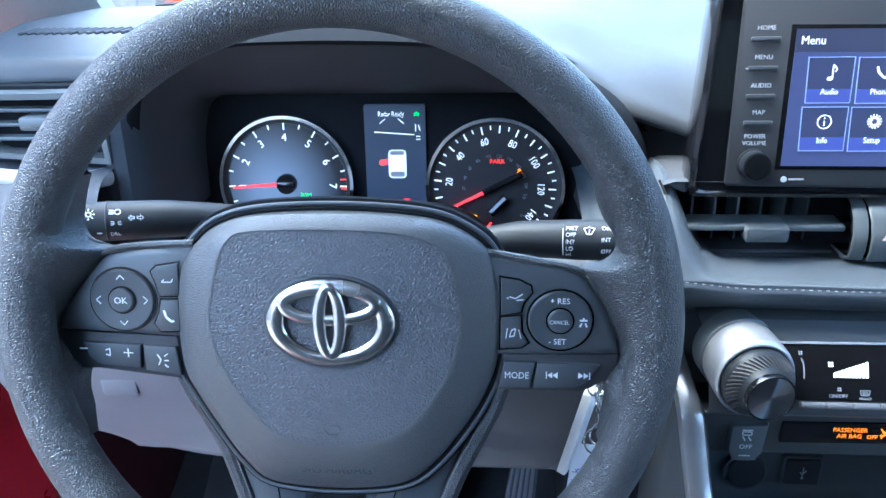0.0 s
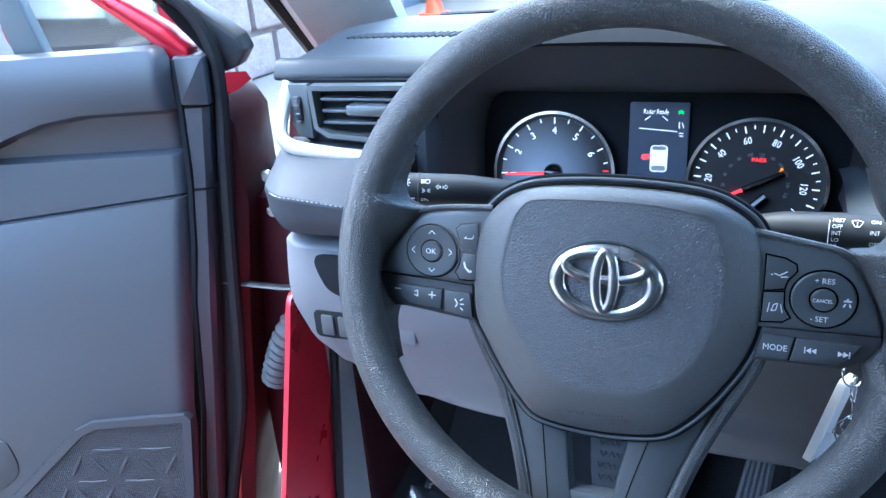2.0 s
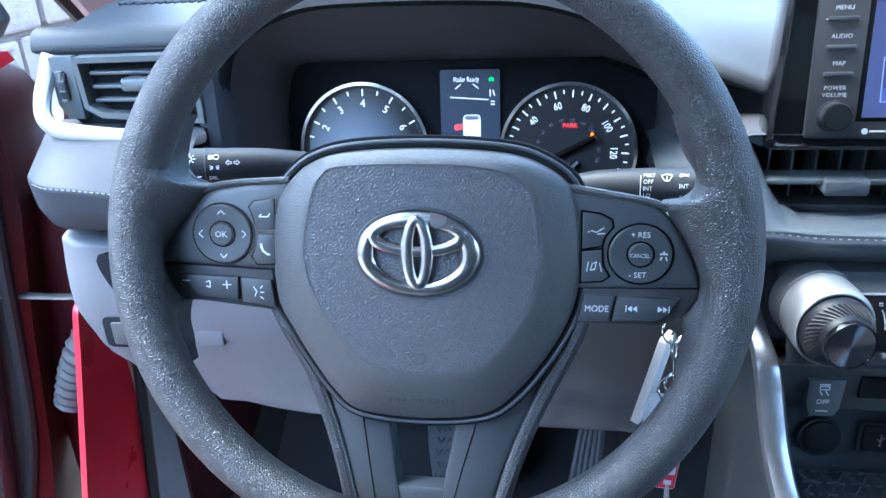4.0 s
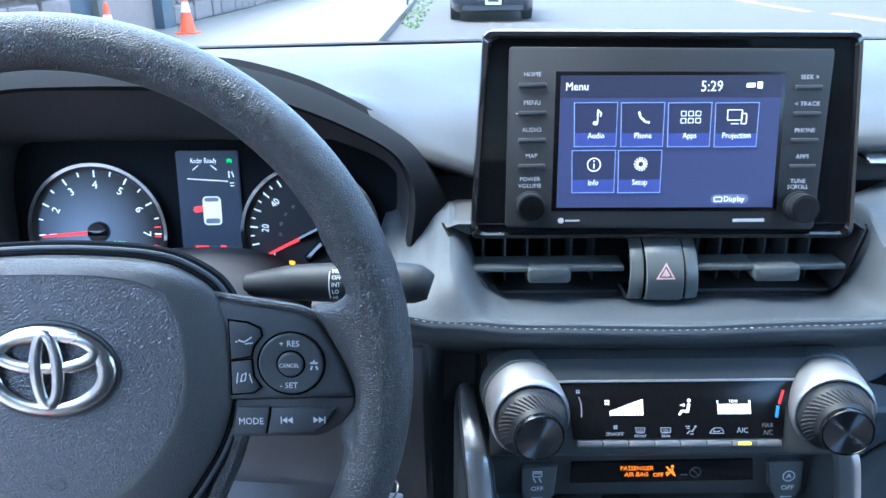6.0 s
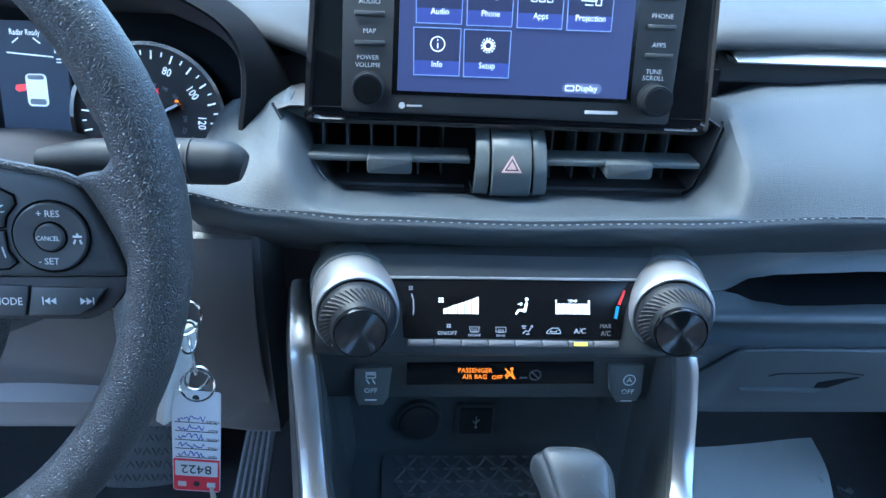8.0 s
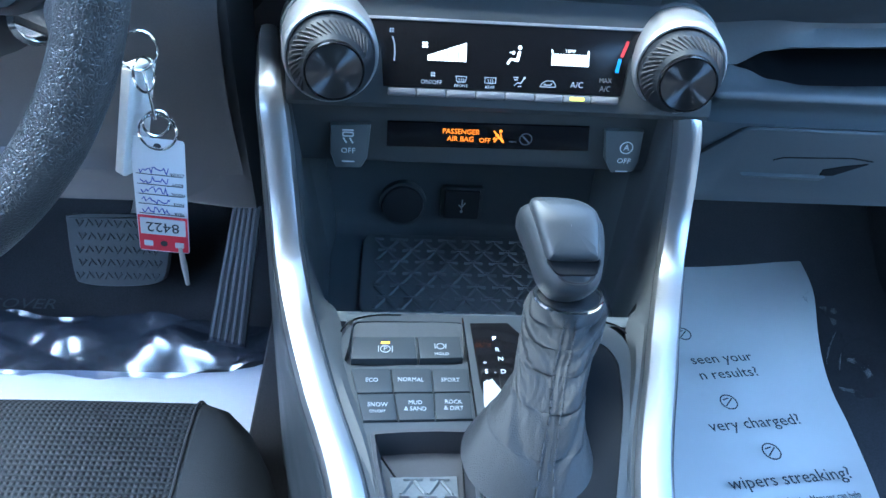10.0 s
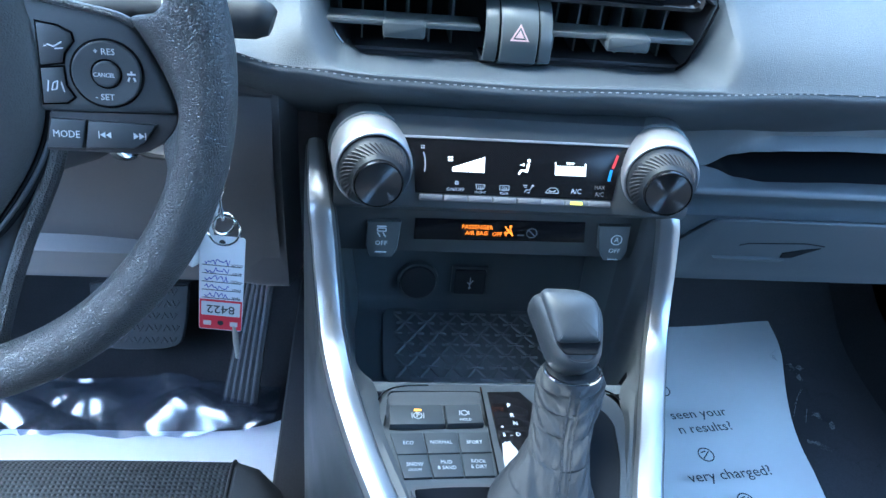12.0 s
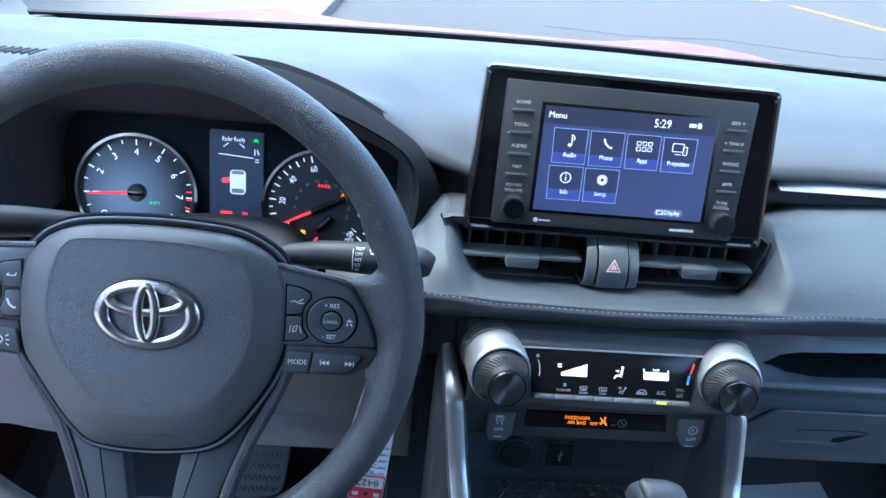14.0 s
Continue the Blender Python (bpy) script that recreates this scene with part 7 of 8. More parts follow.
# ---- footwells ----
def build_floor():
    f = tagged(new("floor", None), "black carpeted car floor", "floor", kind="structure")
    bm = new_bm()
    rows = []
    for x in (-0.40, -0.36, -0.2, 0.0, 0.18):
        e = 0.10 if x == -0.40 else 0.0
        rows.append([(x, y, z + e) for y, z in curve([(-1.6, 0.44), (-0.3, 0.44), (0.2, 0.44), (0.42, 0.45), (0.56, 0.50), (0.70, 0.62), (0.77, 0.80)], 4)])
    part("driver_carpet", grid(bm, rows), CARPET, f)
    bm = new_bm()
    rows = []
    for x in (0.52, 0.7, 0.9, 1.06, 1.12):
        e = 0.10 if x == 1.12 else 0.0
        rows.append([(x, y, z + e) for y, z in curve([(-1.6, 0.44), (-0.3, 0.44), (0.2, 0.445), (0.5, 0.452), (0.62, 0.50), (0.74, 0.62), (0.78, 0.80)], 4)])
    part("passenger_carpet", grid(bm, rows), CARPET, f)
    bm = new_bm()
    prism(bm, [(0.17, -1.6), (0.53, -1.6), (0.53, 0.76), (0.17, 0.76)], 0.42, 0.60, 0.01)
    part("tunnel", bm, CARPET, f)
    bm = new_bm()
    grid(bm, [[(-0.388, y, z) for y in (0.290 - 0.3 * (0.74 - z) * 0.6, 0.32, 0.40, 0.78)] for z in (0.86, 0.70, 0.45)])
    part("kick_panel", bm, KICK, f)
    bm = new_bm()
    tube(bm, [(-0.392, 0.306, 0.86), (-0.392, 0.277, 0.70), (-0.392, 0.232, 0.45)], 0.006, 8)
    part("aperture_seal", bm, SEAL, f)
    bm = new_bm()
    grid(bm, [[(1.10, y, z) for y in (0.30, 0.40, 0.78)] for z in (1.10, 0.70, 0.45)])
    part("passenger_kick_panel", bm, DARK, f)
    return f


build_floor()


def build_paper():
    p = thing("paper_floor_mat", pose(0, 0, 0.0), "white printed paper mat lying on the passenger floor", "paper mat")
    bm = new_bm()
    q = [Vector(v) for v in ((0.56, 0.562), (0.938, 0.602), (0.826, 0.10), (0.52, 0.05))]
    rows = []
    n = 26
    for i in range(n + 1):
        t = i / n
        a = q[0].lerp(q[3], t)
        b = q[1].lerp(q[2], t)
        if 0.18 < t < 0.6:
            b = b + Vector((-0.006, 0.0)) * math.sin(math.pi * (t - 0.18) / 0.42)
        row = []
        for j in range(n + 1):
            v = a.lerp(b, j / n)
            h = 0.476 + 0.006 * noise.noise((v.x * 7, v.y * 7, 1.0)) + 0.005 * max(0, v.y - 0.45) / 0.14 + (0.010 * math.sin(9 * t) * (j / n) ** 8)
            row.append((v.x, v.y, h))
        rows.append(row)
    slab(bm, rows, 0.0006)
    part("sheet", bm, PAPER, p)
    M = Matrix.Translation((0.780, 0.390, 0.4820)) @ Matrix.Rotation(radians(6.5), 4, "Z")
    bm = new_bm()
    for s, x, y, h in (("seen your", 0.0, 0.0, 0.0168), ("n results?", -0.0045, -0.027, 0.0168), ("very charged?", 0.009, -0.108, 0.0168), ("wipers streaking?", 0.026, -0.188, 0.0168)):
        words(bm, s, h, x, y, 0.0, "RIGHT", M, 0.94)
    words(bm, "Service Manager can help", 0.0090, 0.020, -0.216, 0, "RIGHT", M, 0.70)
    words(bm, "these questions and more.", 0.0090, 0.010, -0.234, 0, "RIGHT", M, 0.70)
    pieces("printed_word", bm, GREYINK, p, 0.006, "dark grey printed word")
    bm = new_bm()
    for cx, cy in ((-0.068, -0.073), (-0.052, -0.150), (-0.075, 0.050)):
        o = ellipse(0.011, 0.012, 24, cx, cy)
        hoop(bm, o, inset(o, 0.0016), -0.0002, 0.0002, M)
        bars(bm, [((cx - 0.006, cy - 0.006), (cx + 0.006, cy + 0.005)), ((cx - 0.006, cy + 0.004), (cx + 0.002, cy + 0.006))], 0.0016, 0, M)
    pieces("printed_picture", bm, GREYINK, p, 0.003)
    return p


build_paper()


def build_film():
    f = thing("floor_film", pose(0, 0, 0), "crumpled clear protective film lying over the driver's carpet", "film")
    bm = new_bm()
    rows = []
    n, k = 110, 40
    for j in range(k + 1):
        v = j / k
        row = []
        for i in range(n + 1):
            u = i / n
            x = lerp(-0.36, 0.150, u)
            far = lerp(0.462, 0.430, u) + 0.006 * noise.noise((x * 20, 3, 0))
            near = lerp(0.345, 0.335, u) + 0.012 * max(0, u - 0.93) / 0.07 + 0.006 * noise.noise((x * 16, 9, 0))
            y = lerp(far, near, v)
            h = 0.468 + 0.058 * abs(noise.noise((x * 6 + y * 6, y * 13, 0.3))) + 0.026 * abs(noise.noise((x * 12 - y * 10, y * 12, 5))) + 0.006 * abs(noise.noise((x * 30 + y * 18, y * 22, 8))) + 0.010 * math.sin(math.pi * v)
            row.append((x, y, h))
        rows.append(row)
    part("film", grid(bm, rows), FILMG, f, "", 25)
    bm = new_bm()
    words(bm, "COVER", 0.020, -0.17, 0.452, 0.491, wide=1.0)
    part("printed_word", bm, GREYINK, f)
    s = thing("seat_cover_sheet", pose(0, 0, 0), "white paper sheet in front of the driver's seat", "sheet")
    bm = new_bm()
    rows = []
    for j in range(9):
        v = j / 8
        rows.append([(lerp(-0.38, 0.170 + 0.02 * v, i / 16), lerp(0.352, 0.02, v) + (0.03 * max(0, i / 16 - 0.9) / 0.1 if v == 0 else 0), 0.474 + 0.004 * noise.noise((i * 0.6, j * 0.7, 2))) for i in range(17)])
    slab(bm, rows, 0.0006)
    part("sheet", bm, PAPERBLUE, s)


PAPERBLUE = mat("white_paper_sheet", (0.74, 0.75, 0.80), 0.7, grain="coarse", size=7, bump=0.2, vary=0.04)
build_film()


def build_wrap(x, y, z, sz, seed):
    w = thing("plastic_wrap", pose(x, y, z), "scrap of clear plastic wrapping on the passenger carpet", "plastic wrap", "scraps of wrapping on the passenger carpet")
    rnd = random.Random(seed)
    for k in range(4):
        ax, ay, turn, bend = rnd.uniform(-0.3, 0.3) * sz, rnd.uniform(-0.5, 0.5) * sz, rnd.uniform(0, 3.1), rnd.uniform(1.2, 2.6)
        rows = []
        for i in range(13):
            t = i / 12
            a = turn + bend * t
            c = Vector((ax + 0.5 * sz * math.cos(a), ay + 0.5 * sz * math.sin(a), 0.004 + 0.35 * sz * math.sin(math.pi * t) * rnd.uniform(0.8, 1.1)))
            wide = 0.0035 * math.sin(math.pi * (0.1 + 0.85 * t))
            rows.append([tuple(c + Vector((0, 0, -wide))), tuple(c + Vector((wide * 0.8, 0, wide)))])
        part("film", grid(new_bm(), rows), WRAP, w)


build_wrap(0.935, 0.48, 0.462, 0.07, 3)
build_wrap(0.945, 0.36, 0.460, 0.09, 5)
build_wrap(0.96, 0.25, 0.455, 0.06, 8)


def build_pedals():
    b = thing("brake_pedal", panel(-0.042, 0.470, 0.570, 30), "wide brake pedal with a moulded rubber pad", "pedal", "pedals")
    bm = new_bm()
    o = curve(mm([(-56, 42), (0, 45), (60, 44), (66, 36), (62, -20), (50, -42), (0, -48), (-44, -45), (-54, -30), (-62, 30)]), 3, True)[::-1]
    prism(bm, o, -0.012, 0.0, 0.004)
    pad = part("pad", bm, RUBBER, b)
    bm = new_bm()
    for r in range(5):
        for k in range(9):
            x, y = -0.045 + 0.0115 * k + (0.003 if r % 2 else 0), 0.032 - 0.0165 * r
            s = 1 if k % 2 else -1
            if abs(x) < 0.052:
                tube(bm, [(x - 0.0045, y - s * 0.0035, 0.0005), (x, y + s * 0.0035, 0.0012), (x + 0.0045, y - s * 0.0035, 0.0005)], 0.0018, 6)
    part("pad_ribs", bm, RUBBER, pad)
    bm = new_bm()
    tube(bm, [(0.02, 0.03, -0.012), (0.03, 0.10, -0.03), (0.03, 0.22, -0.02)], 0.010, 8)
    part("arm", bm, STEEL, b)
    a = thing("accelerator_pedal", pose(0.112, 0.43, 0.575, 62, 0, 0) @ pose(0, 0, 0, 0, 0, -8), "tall ribbed black accelerator pedal", "pedal", "pedals")
    bm = new_bm()
    prism(bm, mm([(-22, -100), (24, -98), (18, 95), (-14, 95)]), -0.008, 0.0, 0.002)
    pad = part("pad", bm, RUBBER, a)
    for k in range(5):
        bm = new_bm()
        t = (k - 2) * 0.0082
        tube(bm, [(t * 1.05, -0.094, 0.0005), (t * 0.72, 0.09, 0.0005)], 0.0022, 6)
        part("rib", bm, GREYP, pad)


build_pedals()


def build_seat():
    s = thing("driver_seat", pose(0, 0, 0), "dark woven cloth driver's seat with plain side bolster", "seat")
    bm = new_bm()
    rows = []
    for i in range(30):
        x = lerp(-0.24, 0.148, i / 29)
        rows.append([(x, y, z + 0.002 * math.cos(x * 12)) for y, z in curve([(0.125, 0.52), (0.138, 0.60), (0.135, 0.655), (0.118, 0.683), (0.085, 0.692), (0.0, 0.690), (-0.2, 0.675), (-0.42, 0.665)], 6)])
    part("cushion", grid(bm, rows), CLOTH, s, "woven cloth cushion")
    bm = new_bm()
    rows = []
    for x, dy, dz in ((0.143, 0.0, 0.0), (0.146, 0.0, -0.001), (0.150, -0.004, 0.003), (0.168, -0.012, 0.004), (0.188, -0.030, -0.002), (0.204, -0.055, -0.014), (0.214, -0.075, -0.035), (0.217, -0.080, -0.07), (0.214, -0.08, -0.14)):
        rows.append([(x, y + dy * min(1, (y + 0.5) / 0.55), max(0.48, z + dz)) for y, z in curve([(0.125, 0.52), (0.138, 0.60), (0.135, 0.655), (0.118, 0.683), (0.085, 0.692), (0.0, 0.692), (-0.2, 0.680), (-0.42, 0.670)], 6)])
    part("bolster", grid(bm, rows), CLOTH2, s, "plain dark bolster")
    bm = new_bm()
    tube(bm, [(0.1455, y, z + 0.0008) for y, z in curve([(0.136, 0.655), (0.119, 0.684), (0.086, 0.693), (0.0, 0.692), (-0.2, 0.678), (-0.42, 0.668)], 6)], 0.0012, 6)
    part("piping", bm, DARK, s)
    bm = new_bm()
    prism(bm, rrect(0.46, 0.60, 0.08, 6, 0.0, 0.30), -0.06, 0.06, 0.04, pose(0.0, -0.62, 0.62, 75, 0, 0))
    part("backrest", bm, CLOTH, s)


build_seat()


def build_keys():
    k = thing("car_keys", pose(0, 0, 0), "car key with steel rings and a red and white tag", "keys")
    for cc, r, ax in (((0.156, 0.089, 0.9985), 0.0105, 40), ((0.157, 0.088, 0.985), 0.0095, 75), ((0.1592, 0.0875, 0.950), 0.0105, 6), ((0.159, 0.089, 0.955), 0.0075, 30)):
        m = Matrix.Translation(cc) @ Matrix.Rotation(radians(ax), 4, "Z") @ Matrix.Rotation(radians(80), 4, "X")
        bm = new_bm()
        tube(bm, [tuple(m @ Vector((r * math.cos(2 * math.pi * i / 28), r * math.sin(2 * math.pi * i / 28), 0))) for i in range(28)], 0.0008, 6, True)
        part("split_ring", bm, CHROME, k, "steel split ring")
    bm = new_bm()
    tube(bm, curve([(0.1565, 0.089, 0.988), (0.158, 0.0885, 0.972), (0.159, 0.088, 0.958)], 4), 0.0011, 8)
    part("swivel", bm, CHROME, k)
    # tag, its printing upside down
    T = pose(0.1540, 0.0885, 0.9035, 90, 0, 0) @ pose(0, 0, 0, 0, 0, -5)
    bm = new_bm()
    prism(bm, rrect(0.0310, 0.083, 0.002, 3), -0.0008, 0.0, 0.0002, T)
    tag = part("tag", bm, mat("tag_card", (0.72, 0.74, 0.78), 0.35, coat=0.4, vary=0.02), k, "white stock tag in a clear sleeve")
    bm = new_bm()
    prism(bm, rrect(0.0300, 0.0270, 0.0005, 2, 0, -0.0270), 0.0, 0.0003, 0, T)
    part("red_field", bm, mat("tag_red", (0.62, 0.03, 0.06), 0.4, vary=0.05), tag, "red end of the tag")
    bm = new_bm()
    prism(bm, rrect(0.0275, 0.0125, 0.0005, 2, 0, -0.0215), 0.0003, 0.0005, 0, T)
    for x in (-0.0095, 0.0095):
        prism(bm, rrect(0.0055, 0.0042, 0.0005, 2, x, -0.0350), 0.0003, 0.0005, 0, T)
    pieces("white_field", bm, WHITE, tag)
    bm = new_bm()
    words(bm, "8422", 0.0075, 0.0, -0.0215, 0.0007, m=T, turn=180, wide=1.0)
    prism(bm, ellipse(0.0022, 0.0022, 16, 0, -0.0345), 0.0003, 0.0006, 0, T)
    for i, s in enumerate(("YEAR", "MAKE", "MODEL", "BODY", "COLOR")):
        words(bm, s, 0.0018, 0.0105, -0.0105 + 0.0072 * i, 0.0003, m=T, turn=180)
        bars(bm, [((-0.0135, -0.0120 + 0.0072 * i), (0.0135, -0.0120 + 0.0072 * i))], 0.0003, 0.0002, T)
    prism(bm, ellipse(0.0022, 0.0022, 16, 0, 0.0365), 0.0, 0.0003, 0, T)
    pieces("tag_print", bm, GREYINK, tag, 0.0006)
    bm = new_bm()
    rnd = random.Random(4)
    for i in range(5):
        x, y = -0.0115, -0.0090 + 0.0072 * i
        last = (x, y)
        while x < 0.0045:
            x += rnd.uniform(0.0006, 0.0014)
            q = (x, y + rnd.uniform(-0.0026, 0.0026))
            bars(bm, [(last, q)], 0.00045, 0.0003, T)
            last = q
    part("handwriting_marks", bm, mat("blue_ink", (0.06, 0.08, 0.40), 0.6), tag, "blue handwritten strokes")
    bm = new_bm()
    tube(bm, [(0.1605, 0.089, 0.866), (0.1610, 0.089, 0.850), (0.1612, 0.089, 0.835)], [0.0016, 0.0022, 0.0014], 8)
    part("cable_tie", bm, mat("clear_tie", (0.45, 0.45, 0.42), 0.4), k)
    # second card hanging edge-on behind
    bm = new_bm()
    prism(bm, rrect(0.020, 0.072, 0.003, 3, 0, -0.030), -0.003, 0.003, 0.001, pose(0.1525, 0.094, 0.984, 90, 0, 0) @ pose(0, 0, 0, 0, 62, -13))
    part("fob_card", bm, mat("fob_card_white", (0.70, 0.70, 0.68), 0.5, vary=0.06), k, "off-white key card")
    bm = new_bm()
    tube(bm, [(0.094, 0.104, 1.010), (0.118, 0.095, 1.004), (0.138, 0.092, 1.002)], [0.010, 0.0085, 0.005], 10, False, 0.45)
    part("key_head", bm, DARK, k)


build_keys()


# ---- driver's door, standing open ----
def build_door():
    d = thing("driver_door", pose(-0.515, 0.25, 0, 90, 0, 18.7), "open red car door with grey moulded inner panel and speaker grille", "car door")
    # local x along the door (minus: towards its latch), local y up, local z into the cabin
    def front(v):
        return interp(v, ((0.40, -0.118), (0.594, -0.086), (0.732, -0.062), (0.847, -0.046), (0.963, -0.026), (1.068, -0.011), (1.134, -0.007), (1.20, -0.004)))[0]
    prof = [(1.199, -0.016), (1.199, -0.009), (1.195, -0.002), (1.184, 0.002), (1.165, 0.006), (1.136, 0.004), (1.130, 0.001), (1.1285, -0.010), (1.122, -0.020), (1.10, -0.026), (1.079, -0.028), (1.076, -0.022), (1.073, -0.019), (1.045, -0.016), (1.030, -0.015), (1.0275, -0.019), (1.025, -0.013), (0.98, -0.006), (0.90, 0.004), (0.80, 0.012), (0.745, 0.016), (0.70, 0.016), (0.58, 0.016), (0.45, 0.010), (0.40, -0.02)]
    rows = []
    steps = [0.0, 0.002, 0.005, 0.009, 0.014, 0.020, 0.03, 0.045] + [0.06 + 0.047 * i for i in range(21)]
    for t in steps:
        row = []
        for v, n in prof:
            f = front(v) - 0.012 * max(0.0, (v - 1.184) / 0.015) ** 2
            u = lerp(f, -1.02, min(t, 1.0))
            vv = v
            if 1.0 < v < 1.135 and u < -0.10:
                # the recess closes towards the handle
                k = min(1.0, (-0.10 - u) / 0.16)
                if v > 1.1:
                    vv = v - 0.045 * k ** 2 * max(0.0, (v - 1.078) / 0.05)
            if 1.0 < v < 1.04:
                vv = v - 0.10 * max(0.0, -u) * 1.0
            e = 0.014 * max(0.0, 1 - (f - u) / 0.016) ** 2
            row.append((u, vv, n - e))
        rows.append(row)
    part("inner_panel", grid(new_bm(), rows), DOORP, d, "grey-blue moulded inner panel")
    bm = new_bm()
    grid(bm, [[(front(v) - 0.02, v, -0.034), (0.045 - 0.16 * max(0.0, 1.13 - v), v, -0.036)] for v in (1.185, 1.13, 1.0, 0.8, 0.6, 0.42)])
    part("edge_backing", bm, SEAL, d)
    # dark joint down the panel's front edge
    bm = new_bm()
    tube(bm, [(front(v) + 0.0035, v, -0.014) for v in (1.182, 1.134, 1.08, 1.03, 0.963, 0.88, 0.80, 0.72, 0.6, 0.45)], 0.0042, 6)
    part("panel_joint", bm, HOODM, d)
    # speaker grille with its raised frame
    out = mm([(-420, 545), (-354, 601), (-255, 690), (-222, 720), (-196, 733), (-108, 738), (-70, 740), (-62, 732), (-84, 600), (-105, 470), (-430, 470)])[::-1]
    bm = new_bm()
    hoop(bm, out, inset(out, 0.011), 0.010, 0.0225)
    gf = part("speaker_frame", bm, DOORP, d)
    bm = new_bm()
    prism(bm, inset(out, 0.011), 0.008, 0.0185)
    gr = part("speaker_grille", bm, GRILLE, d, "black perforated speaker grille")
    bm = new_bm()
    P = lambda i, j: (-0.385 + 0.066 * i + 0.033 * (j % 2), 0.530 + 0.052 * j)
    for j in range(4):
        for i in range(6):
            for q in (P(i + 1, j), P(i + (j % 2), j + 1), P(i - 1 + (j % 2), j + 1)):
                (x0, y0), (x1, y1) = P(i, j), q
                e = [(lerp(x0, x1, t), lerp(y0, y1, t)) for t in (0.2, 0.8)]
                if all(x > -0.36 + 1.1 * (y - 0.60) + 0.03 and y < 0.722 and x < -0.085 + 0.16 * (y - 0.73) for x, y in e):
                    tube(bm, [(e[0][0], e[0][1], 0.0178), ((e[0][0] + e[1][0]) / 2, (e[0][1] + e[1][1]) / 2, 0.0196), (e[1][0], e[1][1], 0.0178)], 0.0024, 6, False, 0.6)
    part("grille_ribs", bm, DARK, gr)
    # armrest pocket low on the panel, its shadow put in as a dark plate
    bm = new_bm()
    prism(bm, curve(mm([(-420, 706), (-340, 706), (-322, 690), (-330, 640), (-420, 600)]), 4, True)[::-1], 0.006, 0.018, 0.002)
    part("door_pocket_shade", bm, DARK, d)
    # front end cap, red frame, rubber seal
    bm = new_bm()
    prism(bm, rpoly(mm([(-2, 1186), (33, 1184), (30, 1130), (-3, 1132)])[::-1], 0.003), -0.040, -0.010, 0.003)
    part("front_cap", bm, DOORP, d)
    for va, vb in ((1.1275, 1.0335), (1.030, 0.42)):
        bm = new_bm()
        vs = [lerp(va, vb, k / 8) for k in range(9)]
        grid(bm, [[(front(v) + 0.003, v, -0.020), (front(v) + 0.007, v, -0.013), (lerp(front(v) + 0.010, 0.024 - 0.16 * max(0.0, 1.13 - v), 0.8), v, -0.014), (0.027 - 0.16 * max(0.0, 1.13 - v), v, -0.020), (0.029 - 0.16 * max(0.0, 1.13 - v), v, -0.034)] for v in vs])
        part("front_strip", bm, DOORP, d)
    bm = new_bm()
    prism(bm, rpoly(mm([(-420, 1502), (-95, 1258), (-51, 1223), (-22, 1198), (-16, 1181), (14, 1181), (15, 1192), (-7, 1216), (-36, 1237), (-66, 1258), (-410, 1520)]), 0.006), -0.050, -0.018, 0.005)
    part("window_frame", bm, REDPAINT, d, "glossy red window frame")
    bm = new_bm()
    pts = curve([(-0.40, 1.55, -0.03), (-0.05, 1.276, -0.03), (0.000, 1.250, -0.03), (0.024, 1.225, -0.03), (0.039, 1.182, -0.03), (0.037, 1.12, -0.03), (0.030, 1.066, -0.03), (0.015, 0.940, -0.03), (0.002, 0.820, -0.03), (-0.012, 0.720, -0.03), (-0.035, 0.63, -0.03), (-0.07, 0.50, -0.03)], 6)
    tube(bm, pts, 0.0082, 10, False, 1.0, (0, 0, 1))
    part("rubber_seal", bm, SEAL, d, "black rubber door seal")
    bm = new_bm()
    rows = []
    for v in (1.13, 1.10, 1.0, 0.85, 0.7, 0.55, 0.42):
        f = front(v) - 0.03 * max(0.0, (v - 1.08) / 0.05)
        rows.append([(f + 0.048, v, -0.030), (f + 0.056, v, -0.034), (f + 0.066, v, -0.040), (f + 0.074, v, -0.10), (f + 0.070, v, -0.17)])
    # the shade of the gap is in this paint's colour
    part("shut_face", grid(bm, rows), SHADED_RED, d, "red painted door edge, darkened as in shade")
    bm = new_bm()
    rows = []
    for v in (1.14, 1.1, 0.9, 0.6, 0.42):
        rows.append([(front(v) + 0.07 - 0.03 * max(0.0, (v - 1.08) / 0.05), v, -0.17), (-0.5, v, -0.20), (-1.03, v, -0.17), (-1.03, v, -0.03)])
    part("outer_skin", grid(bm, rows), REDPAINT, d)
    # black corner sail behind the seal
    bm = new_bm()
    prism(bm, rpoly(mm([(-60, 1300), (5, 1252), (67, 1200), (73, 1184), (60, 1166), (34, 1158), (20, 1225), (-30, 1262)])[::-1], 0.006), -0.075, -0.040, 0.006)
    part("corner_sail", bm, SAIL, d, "black moulded corner sail")
    # window: divider bar
    bm = new_bm()
    prism(bm, mm([(-183, 1184), (-147, 1186), (-166, 1264), (-250, 1600), (-285, 1600), (-199, 1264)]), -0.040, -0.022, 0.003)
    part("window_divider", bm, SATIN, d, "dark window divider bar")
    bm = new_bm()
    prism(bm, mm([(-1.0e3, 1195), (-20, 1203), (-400, 1560), (-1.0e3, 1600)])[::-1], -0.034, -0.031)
    g = part("window_pane", bm, WINDOW, d, "clear side window")
    g.visible_shadow = False
    # mirror outside
    M = pose(-0.175, 1.238, -0.20)
    bm = new_bm()
    loops = []
